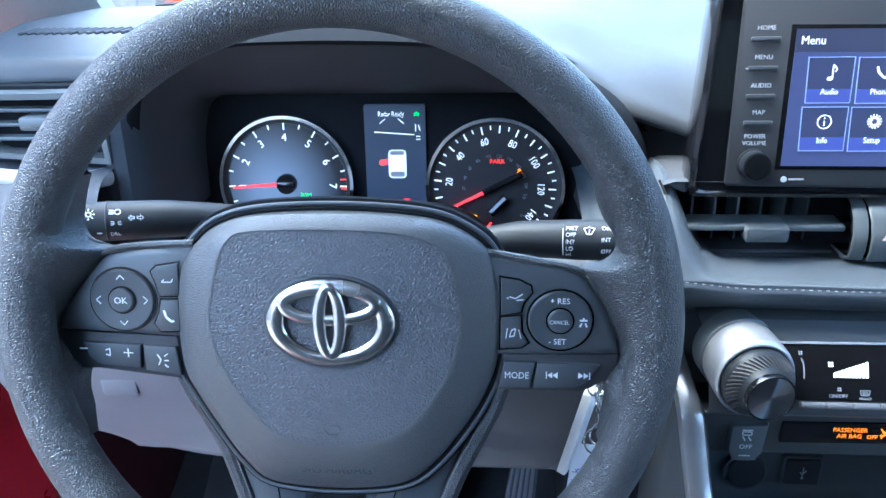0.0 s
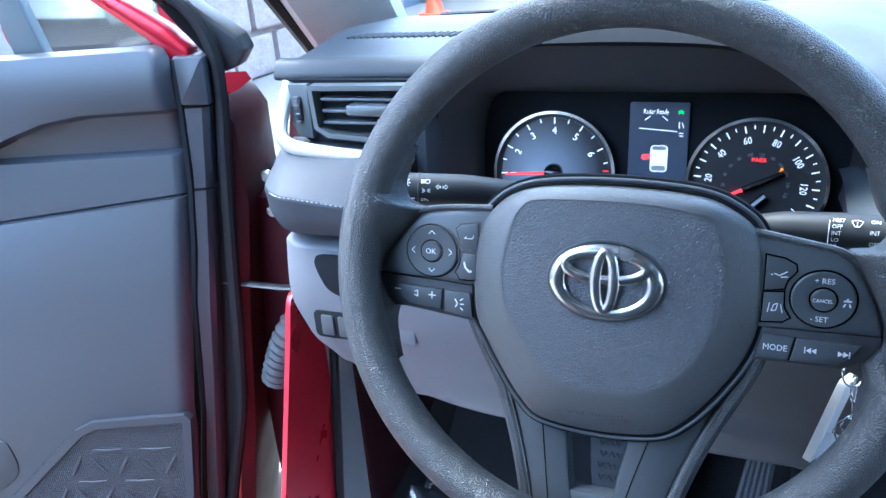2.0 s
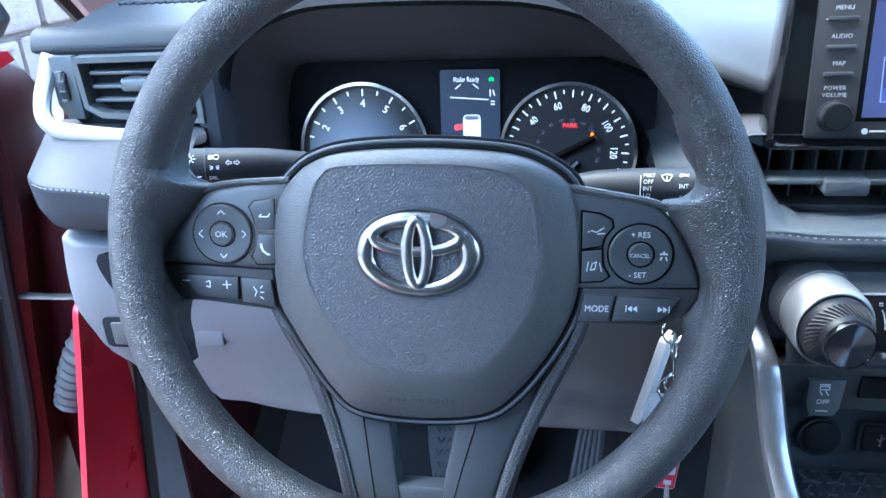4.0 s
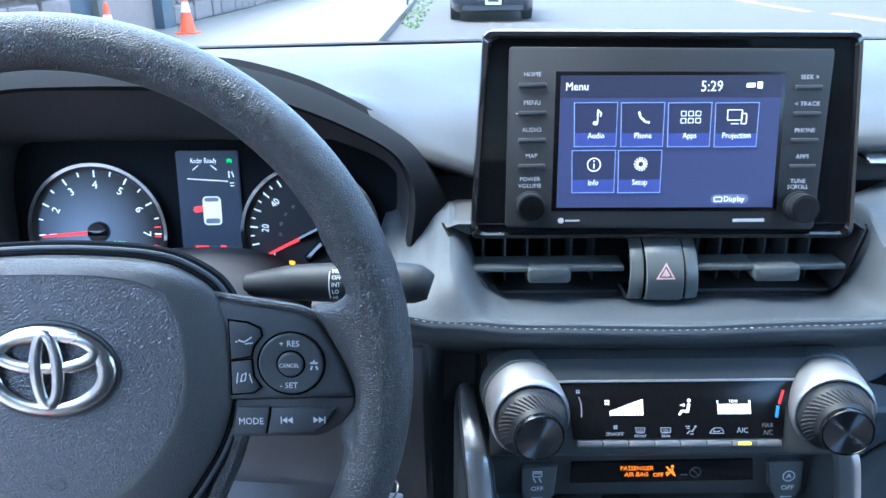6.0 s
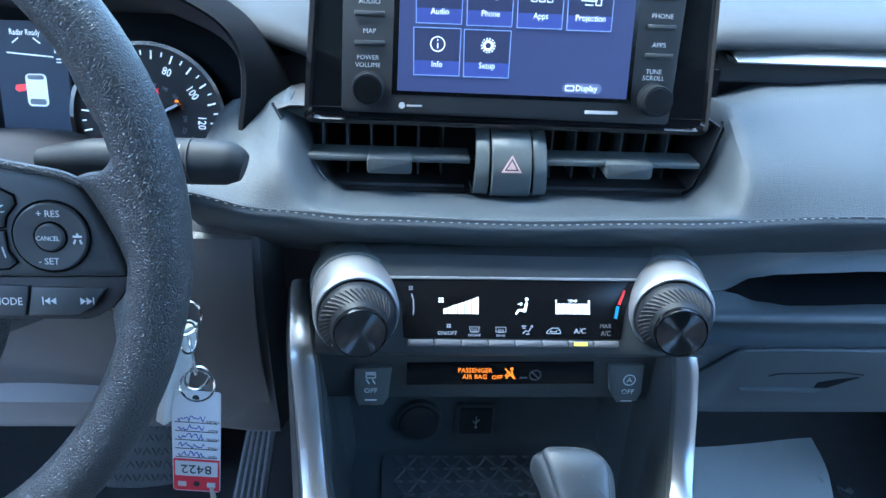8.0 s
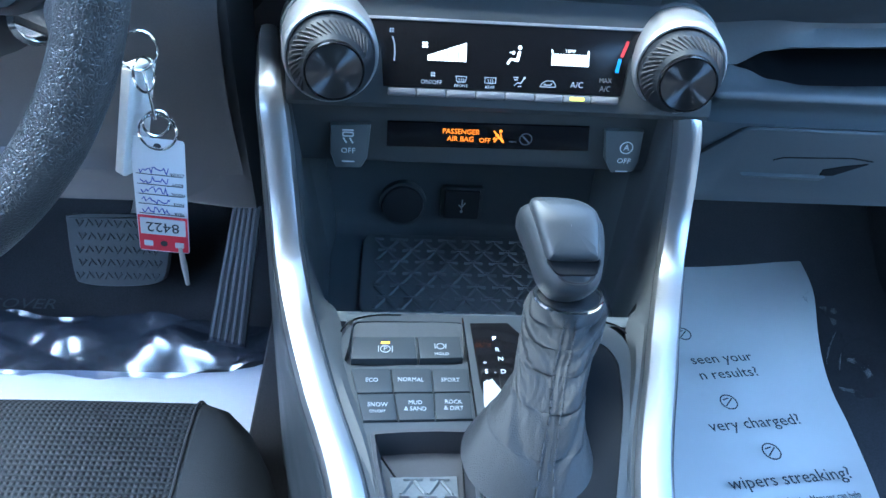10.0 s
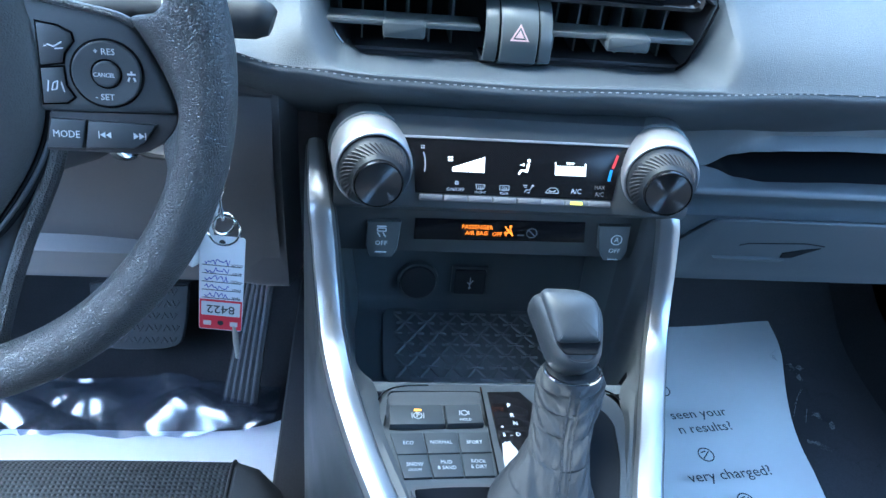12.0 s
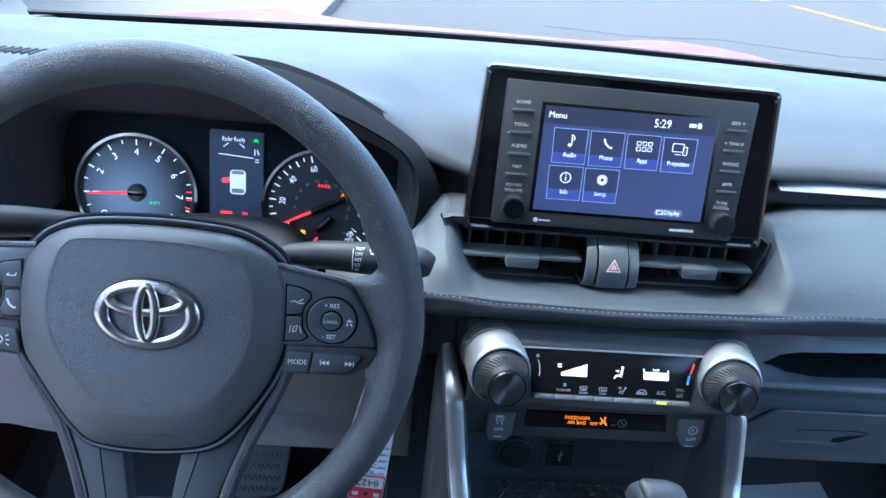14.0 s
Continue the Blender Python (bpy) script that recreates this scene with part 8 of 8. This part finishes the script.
    for z, s in ((-0.06, 0.35), (-0.052, 0.7), (-0.03, 0.95), (0.0, 1.0), (0.02, 0.97), (0.022, 0.90)):
        loops.append([(x * s, y * s, z) for x, y in rrect(0.24, 0.155, 0.05, 5)])
    rings(bm, loops, True, True, M)
    mi = part("wing_mirror", bm, REDPAINT, d, "red wing mirror")
    bm = new_bm()
    prism(bm, rrect(0.20, 0.125, 0.04, 5), 0.021, 0.0235, 0.001, M)
    part("mirror_glass", bm, CHROME, mi)
    bm = new_bm()
    prism(bm, mm([(-70, -40), (60, -40), (110, -95), (-50, -100)])[::-1], -0.03, 0.02, 0.006, M)
    part("mirror_foot", bm, DARK, mi)
    return d


SAIL = mat("black_sail_plastic", (0.02, 0.021, 0.023), 0.55, grain="fine", size=1200, bump=0.2)
GRILLE = mat("perforated_grille", (0.02, 0.021, 0.024), 0.6, vary=0.1)
_n = GRILLE.node_tree
_tc, _v, _bp = _n.nodes.new("ShaderNodeTexCoord"), _n.nodes.new("ShaderNodeTexVoronoi"), _n.nodes.new("ShaderNodeBump")
_v.inputs["Scale"].default_value = 330
_v.inputs["Randomness"].default_value = 0.0
_bp.inputs["Strength"].default_value = 1.0
_bp.inputs["Distance"].default_value = 0.002
_n.links.new(_tc.outputs["Object"], _v.inputs["Vector"])
_n.links.new(_v.outputs["Distance"], _bp.inputs["Height"])
_n.links.new(_bp.outputs[0], _n.nodes["Principled BSDF"].inputs["Normal"])


WINDOW = clear_glass("window_glass", 0.05)
door = build_door()


# ---- body of the car ----
def build_body():
    b = thing("red_car", pose(0, 0, 0), "red car body round the cabin with bonnet, pillars and windscreen", "car")
    # bonnet with raised sides
    bm = new_bm()
    rows = []
    for y in (0.93, 1.0, 1.1, 1.25, 1.45, 1.7, 1.9, 1.97, 2.0):
        row = []
        for i in range(41):
            x = lerp(-0.50, 1.216, i / 40)
            c = abs(x - 0.358) / 0.858
            z = 1.090 + 0.022 * math.exp(-((c - 0.66) / 0.15) ** 2) + 0.004 * (1 - c) - 0.10 * max(0, c - 0.8) ** 1.5 - 0.10 * max(0, y - 1.1) ** 1.6 - (0.12 if y > 1.98 else 0.03 if y > 1.95 else 0)
            row.append((x, y + 0.05 * (1 - c * c), z))
        rows.append(row)
    part("bonnet", grid(bm, rows), BONNETM, b, "metallic red bonnet")
    bm = new_bm()
    rows = []
    for i in range(21):
        x = lerp(-0.42, 1.14, i / 20)
        c = abs(x - 0.358) / 0.78
        rows.append([(x, 0.81 - 0.16 * c * c, 1.160), (x, 0.86 - 0.14 * c * c, 1.130), (x, 0.96 - 0.10 * c * c, 1.095), (x, 0.97 - 0.1 * c * c, 1.0)])
    part("cowl", grid(bm, rows), DARK, b)
    # windscreen
    bm = new_bm()
    rows = []
    for j in range(7):
        t = j / 6
        row = []
        for i in range(17):
            x = lerp(-0.36 + 0.09 * t, 1.076 - 0.09 * t, i / 16)
            c = abs(x - 0.358) / 0.72
            row.append((x, lerp(0.86, 0.10, t) - (0.17 - 0.05 * t) * c * c, lerp(1.150, 1.60, t) - 0.02 * c * c * t))
        rows.append(row)
    slab(bm, rows, 0.004)
    w = part("windscreen", bm, WINDSCREEN, b, "clear laminated windscreen")
    w.visible_shadow = False
    bm = new_bm()
    rows = []
    for t in (-0.03, 0.02, 0.045):
        row = []
        for i in range(25):
            x = lerp(-0.36 + 0.09 * t, 1.076 - 0.09 * t, i / 24)
            c = abs(x - 0.358) / 0.72
            e = t + (0.02 * c ** 3 if t > 0 else 0)
            row.append((x, lerp(0.86, 0.10, e) - (0.17 - 0.05 * e) * c * c - 0.006, lerp(1.150, 1.60, e)))
        rows.append(row)
    slab(bm, rows, 0.003)
    part("black_border", bm, DARK, b, "black border along the foot of the windscreen")
    for s in (-1, 1):
        bm = new_bm()
        X = lambda x: 0.358 + s * x
        rows = []
        for t in (-0.12, 0.0, 0.2, 0.5, 0.8, 1.0):
            x0, y0, z0 = lerp(0.800, 0.66, t), lerp(0.62, 0.0, t), lerp(1.14, 1.58, t)
            rows.append([(X(x0 - 0.035), y0 + 0.05, z0), (X(x0 - 0.040), y0 + 0.01, z0), (X(x0 - 0.010), y0 - 0.035, z0), (X(x0 + 0.055), y0 - 0.075, z0), (X(x0 + 0.075), y0 - 0.060, z0)])
        part("pillar_trim", grid(bm, rows), PILLAR, b, "pale grey windscreen pillar trim")
        bm = new_bm()
        tube(bm, [(X(lerp(0.885, 0.735, t)), lerp(0.56, -0.09, t), lerp(1.15, 1.58, t)) for t in (-0.15, 0, 0.3, 0.6, 1.0)], 0.012, 8)
        part("pillar_seal", bm, SEAL, b)
        bm = new_bm()
        tube(bm, [(X(lerp(0.880, 0.740, t)), lerp(0.635, -0.03, t), lerp(1.13, 1.60, t)) for t in (-0.1, 0, 0.3, 0.6, 1.0)], 0.026, 10)
        part("pillar_skin", bm, REDPAINT, b)
        # lower hinge post and wing
        bm = new_bm()
        prism(bm, [(0.33, 0.20), (0.33, 1.00), (0.42, 1.02), (1.0, 1.02), (1.0, 0.20)], 0.742, 0.90, 0.01, Matrix(((0, 0, s, 0.358), (1, 0, 0, 0), (0, 1, 0, 0), (0, 0, 0, 1))))
        part("lower_hinge_post", bm, SHADED_RED, b, "red painted hinge post, darkened as in shade")
        bm = new_bm()
        prism(bm, [(0.31, 1.00), (0.36, 1.14), (0.50, 1.16), (1.0, 1.10), (1.0, 1.00)], 0.742, 0.800, 0.01, Matrix(((0, 0, s, 0.358), (1, 0, 0, 0), (0, 1, 0, 0), (0, 0, 0, 1))))
        part("hinge_post", bm, SHADED_RED, b, "red painted hinge post, darkened as in shade")
        bm = new_bm()
        prism(bm, rpoly([(0.06, 0.42), (0.11, 0.56), (0.165, 0.70), (0.218, 0.86), (0.236, 0.92), (0.29, 0.92), (0.29, 0.42)], 0.02), 0.757, 0.764, 0.0012, Matrix(((0, 0, s, 0.358), (1, 0, 0, 0), (0, 1, 0, 0), (0, 0, 0, 1))))
        part("door_aperture", bm, REDPAINT, b, "red painted door aperture")
        bm = new_bm()
        prism(bm, [(-2.2, 0.36), (-2.2, 0.50), (0.36, 0.50), (0.36, 0.36)], 0.73, 0.82, 0.01, Matrix(((0, 0, s, 0.358), (1, 0, 0, 0), (0, 1, 0, 0), (0, 0, 0, 1))))
        part("sill", bm, REDPAINT, b)
        # rear side and centre post
        bm = new_bm()
        prism(bm, [(-2.2, 0.40), (-2.2, 1.15), (-0.72, 1.15), (-0.72, 0.40)], 0.72, 0.80, 0.01, Matrix(((0, 0, s, 0.358), (1, 0, 0, 0), (0, 1, 0, 0), (0, 0, 0, 1))))
        part("rear_side", bm, DARK, b)
        bm = new_bm()
        prism(bm, [(-0.80, 1.1), (-0.90, 1.60), (-0.80, 1.60), (-0.68, 1.1)], 0.66, 0.76, 0.01, Matrix(((0, 0, s, 0.358), (1, 0, 0, 0), (0, 1, 0, 0), (0, 0, 0, 1))))
        part("centre_post", bm, PILLAR, b)
        bm = new_bm()
        prism(bm, [(-2.05, 1.14), (-2.0, 1.60), (-0.88, 1.60), (-0.78, 1.14)], 0.70, 0.704, 0.0, Matrix(((0, 0, s, 0.358), (1, 0, 0, 0), (0, 1, 0, 0), (0, 0, 0, 1))))
        part("rear_side_pane", bm, TINT, b, "dark tinted rear side window").visible_shadow = False
    bm = new_bm()
    rows = [[(x, y, 1.62 - 0.05 * (abs(x - 0.358) / 0.6) ** 3 - 0.02 * ((y + 0.9) / 1.0) ** 2) for y in (0.10, -0.2, -0.6, -1.2, -2.0)] for x in (-0.28, -0.1, 0.358, 0.8, 1.0)]
    slab(bm, rows, 0.03)
    part("roof", bm, HEADLINER, b, "grey cloth headliner under the roof")
    bm = new_bm()
    prism(bm, [(-0.3, 0.40), (1.0, 0.40), (1.0, 1.18), (-0.3, 1.18)], 2.0, 2.06, 0.01, pose(0, 0, 0, 90))
    part("tailgate", bm, DARK, b)
    bm = new_bm()
    prism(bm, [(-0.3, 1.17), (1.0, 1.17), (0.96, 1.58), (-0.25, 1.58)], 2.02, 2.026, 0.0, pose(0, 0, 0, 90))
    part("rear_pane", bm, TINT, b, "dark tinted rear window").visible_shadow = False
    for x in (0.0, 0.72):
        bm = new_bm()
        prism(bm, rrect(0.26, 0.20, 0.06, 5, 0, 0), -0.05, 0.05, 0.03, pose(x, -0.82, 1.32, 78, 0, 0))
        part("headrest", bm, CLOTH2, b)
    bm = new_bm()
    prism(bm, rrect(1.25, 0.62, 0.1, 6, 0.358, 0.90), 1.15, 1.30, 0.05, pose(0, 0, 0, 90))
    part("rear_bench", bm, CLOTH, b)
    bm = new_bm()
    prism(bm, rrect(0.46, 0.60, 0.08, 6, 0.0, 0.30), -0.06, 0.06, 0.04, pose(0.72, -0.62, 0.62, 75, 0, 0))
    prism(bm, rrect(0.46, 0.50, 0.08, 6, 0.72, -0.28), 0.55, 0.66, 0.04)
    part("passenger_seat", bm, CLOTH, b)
    # door check strap and ribbed cable sleeve
    bm = new_bm()
    tube(bm, [(-0.395, 0.325, 0.885), (-0.46, 0.30, 0.892), (-0.55, 0.285, 0.90)], 0.007, 8, False, 0.4)
    part("check_strap", bm, STRAP, b, "dark coated door check strap")
    bm = new_bm()
    p = curve([(-0.435, 0.33, 0.86), (-0.455, 0.305, 0.83), (-0.475, 0.30, 0.79), (-0.49, 0.30, 0.75)], 8)
    tube(bm, p, [0.019 + 0.003 * (i % 2) for i in range(len(p))], 12)
    part("cable_sleeve", bm, RUBBER, b)
    for z in (1.03, 0.985, 0.70, 0.655):
        bm = new_bm()
        lathe(bm, [(0.008, 0.0), (0.008, 0.005), (0.006, 0.007)], 12, pose(-0.47, 0.329, z, 90))
        part("hinge_bolt", bm, STEEL, b)
    return b


TINT = clear_glass("privacy_glass", 0.05, (0.16, 0.17, 0.17))
HEADLINER = mat("grey_headliner_cloth", (0.24, 0.24, 0.235), 0.9, grain="fine", size=900, bump=0.4)
WINDSCREEN = clear_glass("windscreen_glass", 0.03, (0.80, 0.81, 0.80))
build_body()


# ---- the street ----
ASPHALT = mat("grey_asphalt", (0.047, 0.042, 0.036), 0.9, grain="coarse", size=60, bump=0.2, vary=0.16)
CONCRETE = mat("pale_concrete", (0.145, 0.130, 0.108), 0.9, grain="coarse", size=20, bump=0.2, vary=0.12)
STONE = mat("pale_stone", (0.22, 0.18, 0.16), 0.9, grain="coarse", size=12, bump=0.5, vary=0.2)
BEIGE = mat("pinkish_render", (0.31, 0.23, 0.19), 0.85, grain="coarse", size=10, bump=0.15, vary=0.12)
SLATE = mat("slate_blue_paint", (0.06, 0.08, 0.10), 0.5, vary=0.1)
YELLOW = mat("yellow_road_paint", (0.22, 0.085, 0.004), 0.8, grain="coarse", size=30, bump=0.1, vary=0.15)
ORANGE = mat("cone_orange", (0.85, 0.12, 0.04), 0.5, vary=0.05)
CARBLACK = mat("black_car_paint", (0.02, 0.025, 0.035), 0.2, 0.2, coat=1.0, vary=0.05)
GRASS = mat("roadside_grass", (0.07, 0.11, 0.04), 0.9, grain="coarse", size=40, bump=0.6, vary=0.4)


def build_street():
    bm = new_bm()
    prism(bm, [(-400, -400), (400, -400), (400, 600), (-400, 600)], -0.5, 0.0)
    g = part("ground", bm, ASPHALT)
    tagged(g, "worn grey asphalt road", "road", kind="structure")
    bm = new_bm()
    prism(bm, [(-5.6, -40), (-0.9, -40), (-0.9, 200), (-5.6, 200)], 0.0, 0.13, 0.02)
    s = part("pavement", bm, CONCRETE)
    tagged(s, "pale concrete pavement with kerb", "pavement", kind="structure")
    bm = new_bm()
    prism(bm, [(8.72, -30), (9.00, -30), (9.12, 18.0), (8.84, 18.0)], 0.0, 0.005)
    prism(bm, [(8.55, 18.6), (8.80, 18.6), (9.40, 31.0), (13.6, 120), (13.2, 120), (9.12, 31.0)], 0.0, 0.005)
    y = part("centre_line", bm, YELLOW)
    tagged(y, "broken yellow centre line on the road", "road marking", kind="structure")
    bm = new_bm()
    rnd = random.Random(2)
    p = [(2.0, 10.5), (3.2, 10.2), (4.5, 10.6), (6.0, 9.9), (7.4, 10.0), (8.2, 9.5)]
    for a, b in zip(p, p[1:]):
        bars(bm, [(a, b)], 0.05, 0.003, None, 0.002)
    c = part("tar_seam", bm, mat("tar", (0.03, 0.032, 0.035), 0.7))
    tagged(c, "dark tar seam across the road", "road marking", kind="structure")
    bm = new_bm()
    for i in range(240):
        y0 = rnd.uniform(15, 60)
        x0 = rnd.uniform(-0.85, -0.35)
        tube(bm, [(x0, y0, 0.0), (x0 + rnd.uniform(-0.05, 0.05), y0, rnd.uniform(0.02, 0.05))], [0.05, 0.02], 4)
    gr = part("verge_grass", bm, GRASS)
    tagged(gr, "strip of green weeds along the kerb", "grass", kind="stuff")
    # building along the pavement
    w = thing("street_building", pose(0, 0, 0), "long pinkish rendered building with dark posts and a stone base", "building")
    bm = new_bm()
    prism(bm, [(-14, -30), (-5.3, -30), (-5.3, 15.0), (-14, 15.0)], 0, 3.6)
    part("rendered_wall", bm, BEIGE, w)
    bm = new_bm()
    prism(bm, [(-14, 15.0), (-5.22, 15.0), (-5.22, 120), (-14, 120)], 0, 3.4)
    part("stone_wall", bm, STONE, w)
    for y0, y1, m, x in ((10.5, 10.95, BEIGE2, -5.18), (11.0, 11.7, SLATE, -5.22), (11.72, 11.95, CONCRETE, -5.12), (14.4, 15.0, SLATE, -5.12), (5.0, 6.2, SLATE, -5.22), (1.5, 3.5, SLATE, -5.22)):
        bm = new_bm()
        prism(bm, [(-5.4, y0), (x, y0), (x, y1), (-5.4, y1)], 0.1, 3.5, 0.03)
        part("post", bm, m, w)
    bm = new_bm()
    prism(bm, [(-5.4, 2.6), (-4.22, 2.6), (-4.22, 8.6), (-5.4, 8.6)], 0.1, 3.5, 0.03)
    part("stone_bay", bm, STONE, w)
    # stones of the base wall
    me = bpy.data.meshes.new("stone")
    b2 = new_bm()
    prism(b2, rrect(1.0, 1.0, 0.08, 2), 0.0, 1.0, 0.2)
    b2.to_mesh(me)
    b2.free()
    me.materials.append(STONEV)
    for i in range(240):
        r, k = i % 5, i // 5
        near = k >= 40
        k = k - 58 if near else k
        o = new("stone", me)
        o.parent = w
        ln = 0.62
        yy = 15.4 + k * 0.66 + (0.33 if r % 2 else 0) + rnd.uniform(-0.04, 0.04)
        o.matrix_basis = Matrix.Translation((-4.22 if near else -5.23, yy, 0.32 + r * 0.40)) @ Matrix.Rotation(radians(90), 4, "Y") @ Matrix.Diagonal((0.36 + rnd.uniform(-0.03, 0.02), ln + rnd.uniform(-0.06, 0.0), 0.06 + rnd.uniform(0, 0.04), 1))
    # far side of the street
    f = thing("far_building", pose(0, 0, 0), "plain pale building across the street", "building")
    bm = new_bm()
    prism(bm, [(26, -60), (40, -60), (40, 220), (26, 220)], 0, 8)
    part("wall", bm, CONCRETE, f)
    # sign pole
    sp = thing("sign_pole", pose(-0.95, 21.3, 0.0), "thin dark sign pole on the pavement", "pole")
    bm = new_bm()
    lathe(bm, [(0.035, 0.1), (0.035, 3.0), (0.03, 3.02)], 10)
    part("pole", bm, SLATE, sp)
    # cones
    def cone():
        c = thing("traffic_cone", pose(-4.33, 13.3, 0.13), "orange traffic cone with a white collar", "traffic cone", "cones by the building")
        bm = new_bm()
        prism(bm, rrect(0.36, 0.36, 0.04, 3), 0.0, 0.03, 0.008)
        part("base", bm, ORANGE, c)
        bm = new_bm()
        lathe(bm, [(0.135, 0.03), (0.105, 0.20), (0.063, 0.44), (0.027, 0.66), (0.020, 0.68)], 20)
        part("body", bm, ORANGE, c)
        bm = new_bm()
        lathe(bm, [(0.081, 0.36), (0.052, 0.525)], 20, None, False, False)
        part("collar", bm, mat("cone_white", (0.8, 0.8, 0.78), 0.5), c)
        return c
    c0 = cone()
    copy_thing(c0, pose(-4.31, 10.1, 0.13))


BEIGE2 = mat("mauve_render", (0.28, 0.20, 0.20), 0.85, grain="coarse", size=10, bump=0.15, vary=0.12)
STONEV = mat("grey_pink_stones", (0.26, 0.20, 0.175), 0.9, grain="coarse", size=6, bump=0.6, vary=0.25)
build_street()


def build_parked_car(m, name, label, paint):
    c = thing(name, m, label, "car", "cars on the street")
    # local y towards its nose
    bm = new_bm()
    def sect(y, hw, z0, z1, zs, tw):
        return [(-hw, y, z0 + 0.08), (-hw * 1.0, y, zs), (-hw * 0.97, y, z1 - 0.03), (-tw, y, z1), (tw, y, z1), (hw * 0.97, y, z1 - 0.03), (hw, y, zs), (hw, y, z0 + 0.08), (hw * 0.9, y, z0), (-hw * 0.9, y, z0)]
    rings(bm, [sect(-2.3, 0.78, 0.35, 0.95, 0.6, 0.6), sect(-2.2, 0.88, 0.24, 1.0, 0.62, 0.7), sect(-1.0, 0.91, 0.20, 0.98, 0.62, 0.75), sect(0.6, 0.91, 0.20, 0.96, 0.62, 0.75), sect(1.6, 0.90, 0.20, 0.86, 0.6, 0.70), sect(2.1, 0.86, 0.20, 0.76, 0.55, 0.66), sect(2.28, 0.74, 0.26, 0.66, 0.5, 0.58), sect(2.33, 0.60, 0.34, 0.56, 0.46, 0.5)])
    part("body", bm, paint, c)
    bm = new_bm()
    rings(bm, [[(x * 0.86, y, 0.95) for x, y in rrect(1.75, 2.9, 0.3, 4, 0, -0.75)], [(x * 0.72, -0.75 + (y + 0.75) * 0.62, 1.42) for x, y in rrect(1.75, 2.9, 0.3, 4, 0, -0.75)], [(x * 0.6, -0.75 + (y + 0.75) * 0.5, 1.47) for x, y in rrect(1.75, 2.9, 0.3, 4, 0, -0.75)]])
    part("cabin_glass", bm, GLOSS, c)
    for x in (-0.6, 0.6):
        bm = new_bm()
        prism(bm, curve([(x - 0.2, 0.60), (x + 0.2, 0.60), (x + 0.22, 0.70), (x - 0.22, 0.70)], 3, True), -2.27, -2.05, 0.02, pose(0, 0, 0, 90))
        part("headlight", bm, mat("headlight_glass", (0.6, 0.62, 0.64), 0.1, 0.3), c)
    bm = new_bm()
    prism(bm, [(-0.42, 0.46), (0.42, 0.46), (0.48, 0.62), (-0.48, 0.62)], -2.37, -2.2, 0.02, pose(0, 0, 0, 90))
    part("grille", bm, CHROME, c)
    bm = new_bm()
    prism(bm, rrect(0.34, 0.16, 0.01, 2, 0, 0.44), -2.40, -2.36, 0.004, pose(0, 0, 0, 90))
    pl = part("number_plate", bm, WHITE, c)
    bm = new_bm()
    bars(bm, [((-0.12, 0.44), (0.12, 0.44))], 0.05, -2.402, pose(0, 0, 0, 90))
    part("plate_bar", bm, GREYINK, pl)
    bm = new_bm()
    prism(bm, rrect(1.3, 0.10, 0.03, 3, 0, 0.29), -2.36, -2.2, 0.02, pose(0, 0, 0, 90))
    part("lower_grille", bm, DARK, c)
    for x in (-0.80, 0.80):
        for y in (-1.35, 1.38):
            bm = new_bm()
            lathe(bm, [(0.20, -0.10), (0.31, -0.11), (0.33, -0.08), (0.33, 0.08), (0.31, 0.11), (0.20, 0.10)], 28, pose(x, y, 0.33, 0, 90))
            wh = part("wheel", bm, RUBBER, c)
            bm = new_bm()
            lathe(bm, [(0.20, 0.085), (0.14, 0.10), (0.05, 0.105)], 20, pose(x, y, 0.33, 0, 90 if x > 0 else -90))
            part("wheel_rim", bm, STEEL, wh)
    return c


build_parked_car(pose(1.12, 19.05, 0, 0, 0, 180), "parked_car", "black saloon car parked at the kerb", CARBLACK)
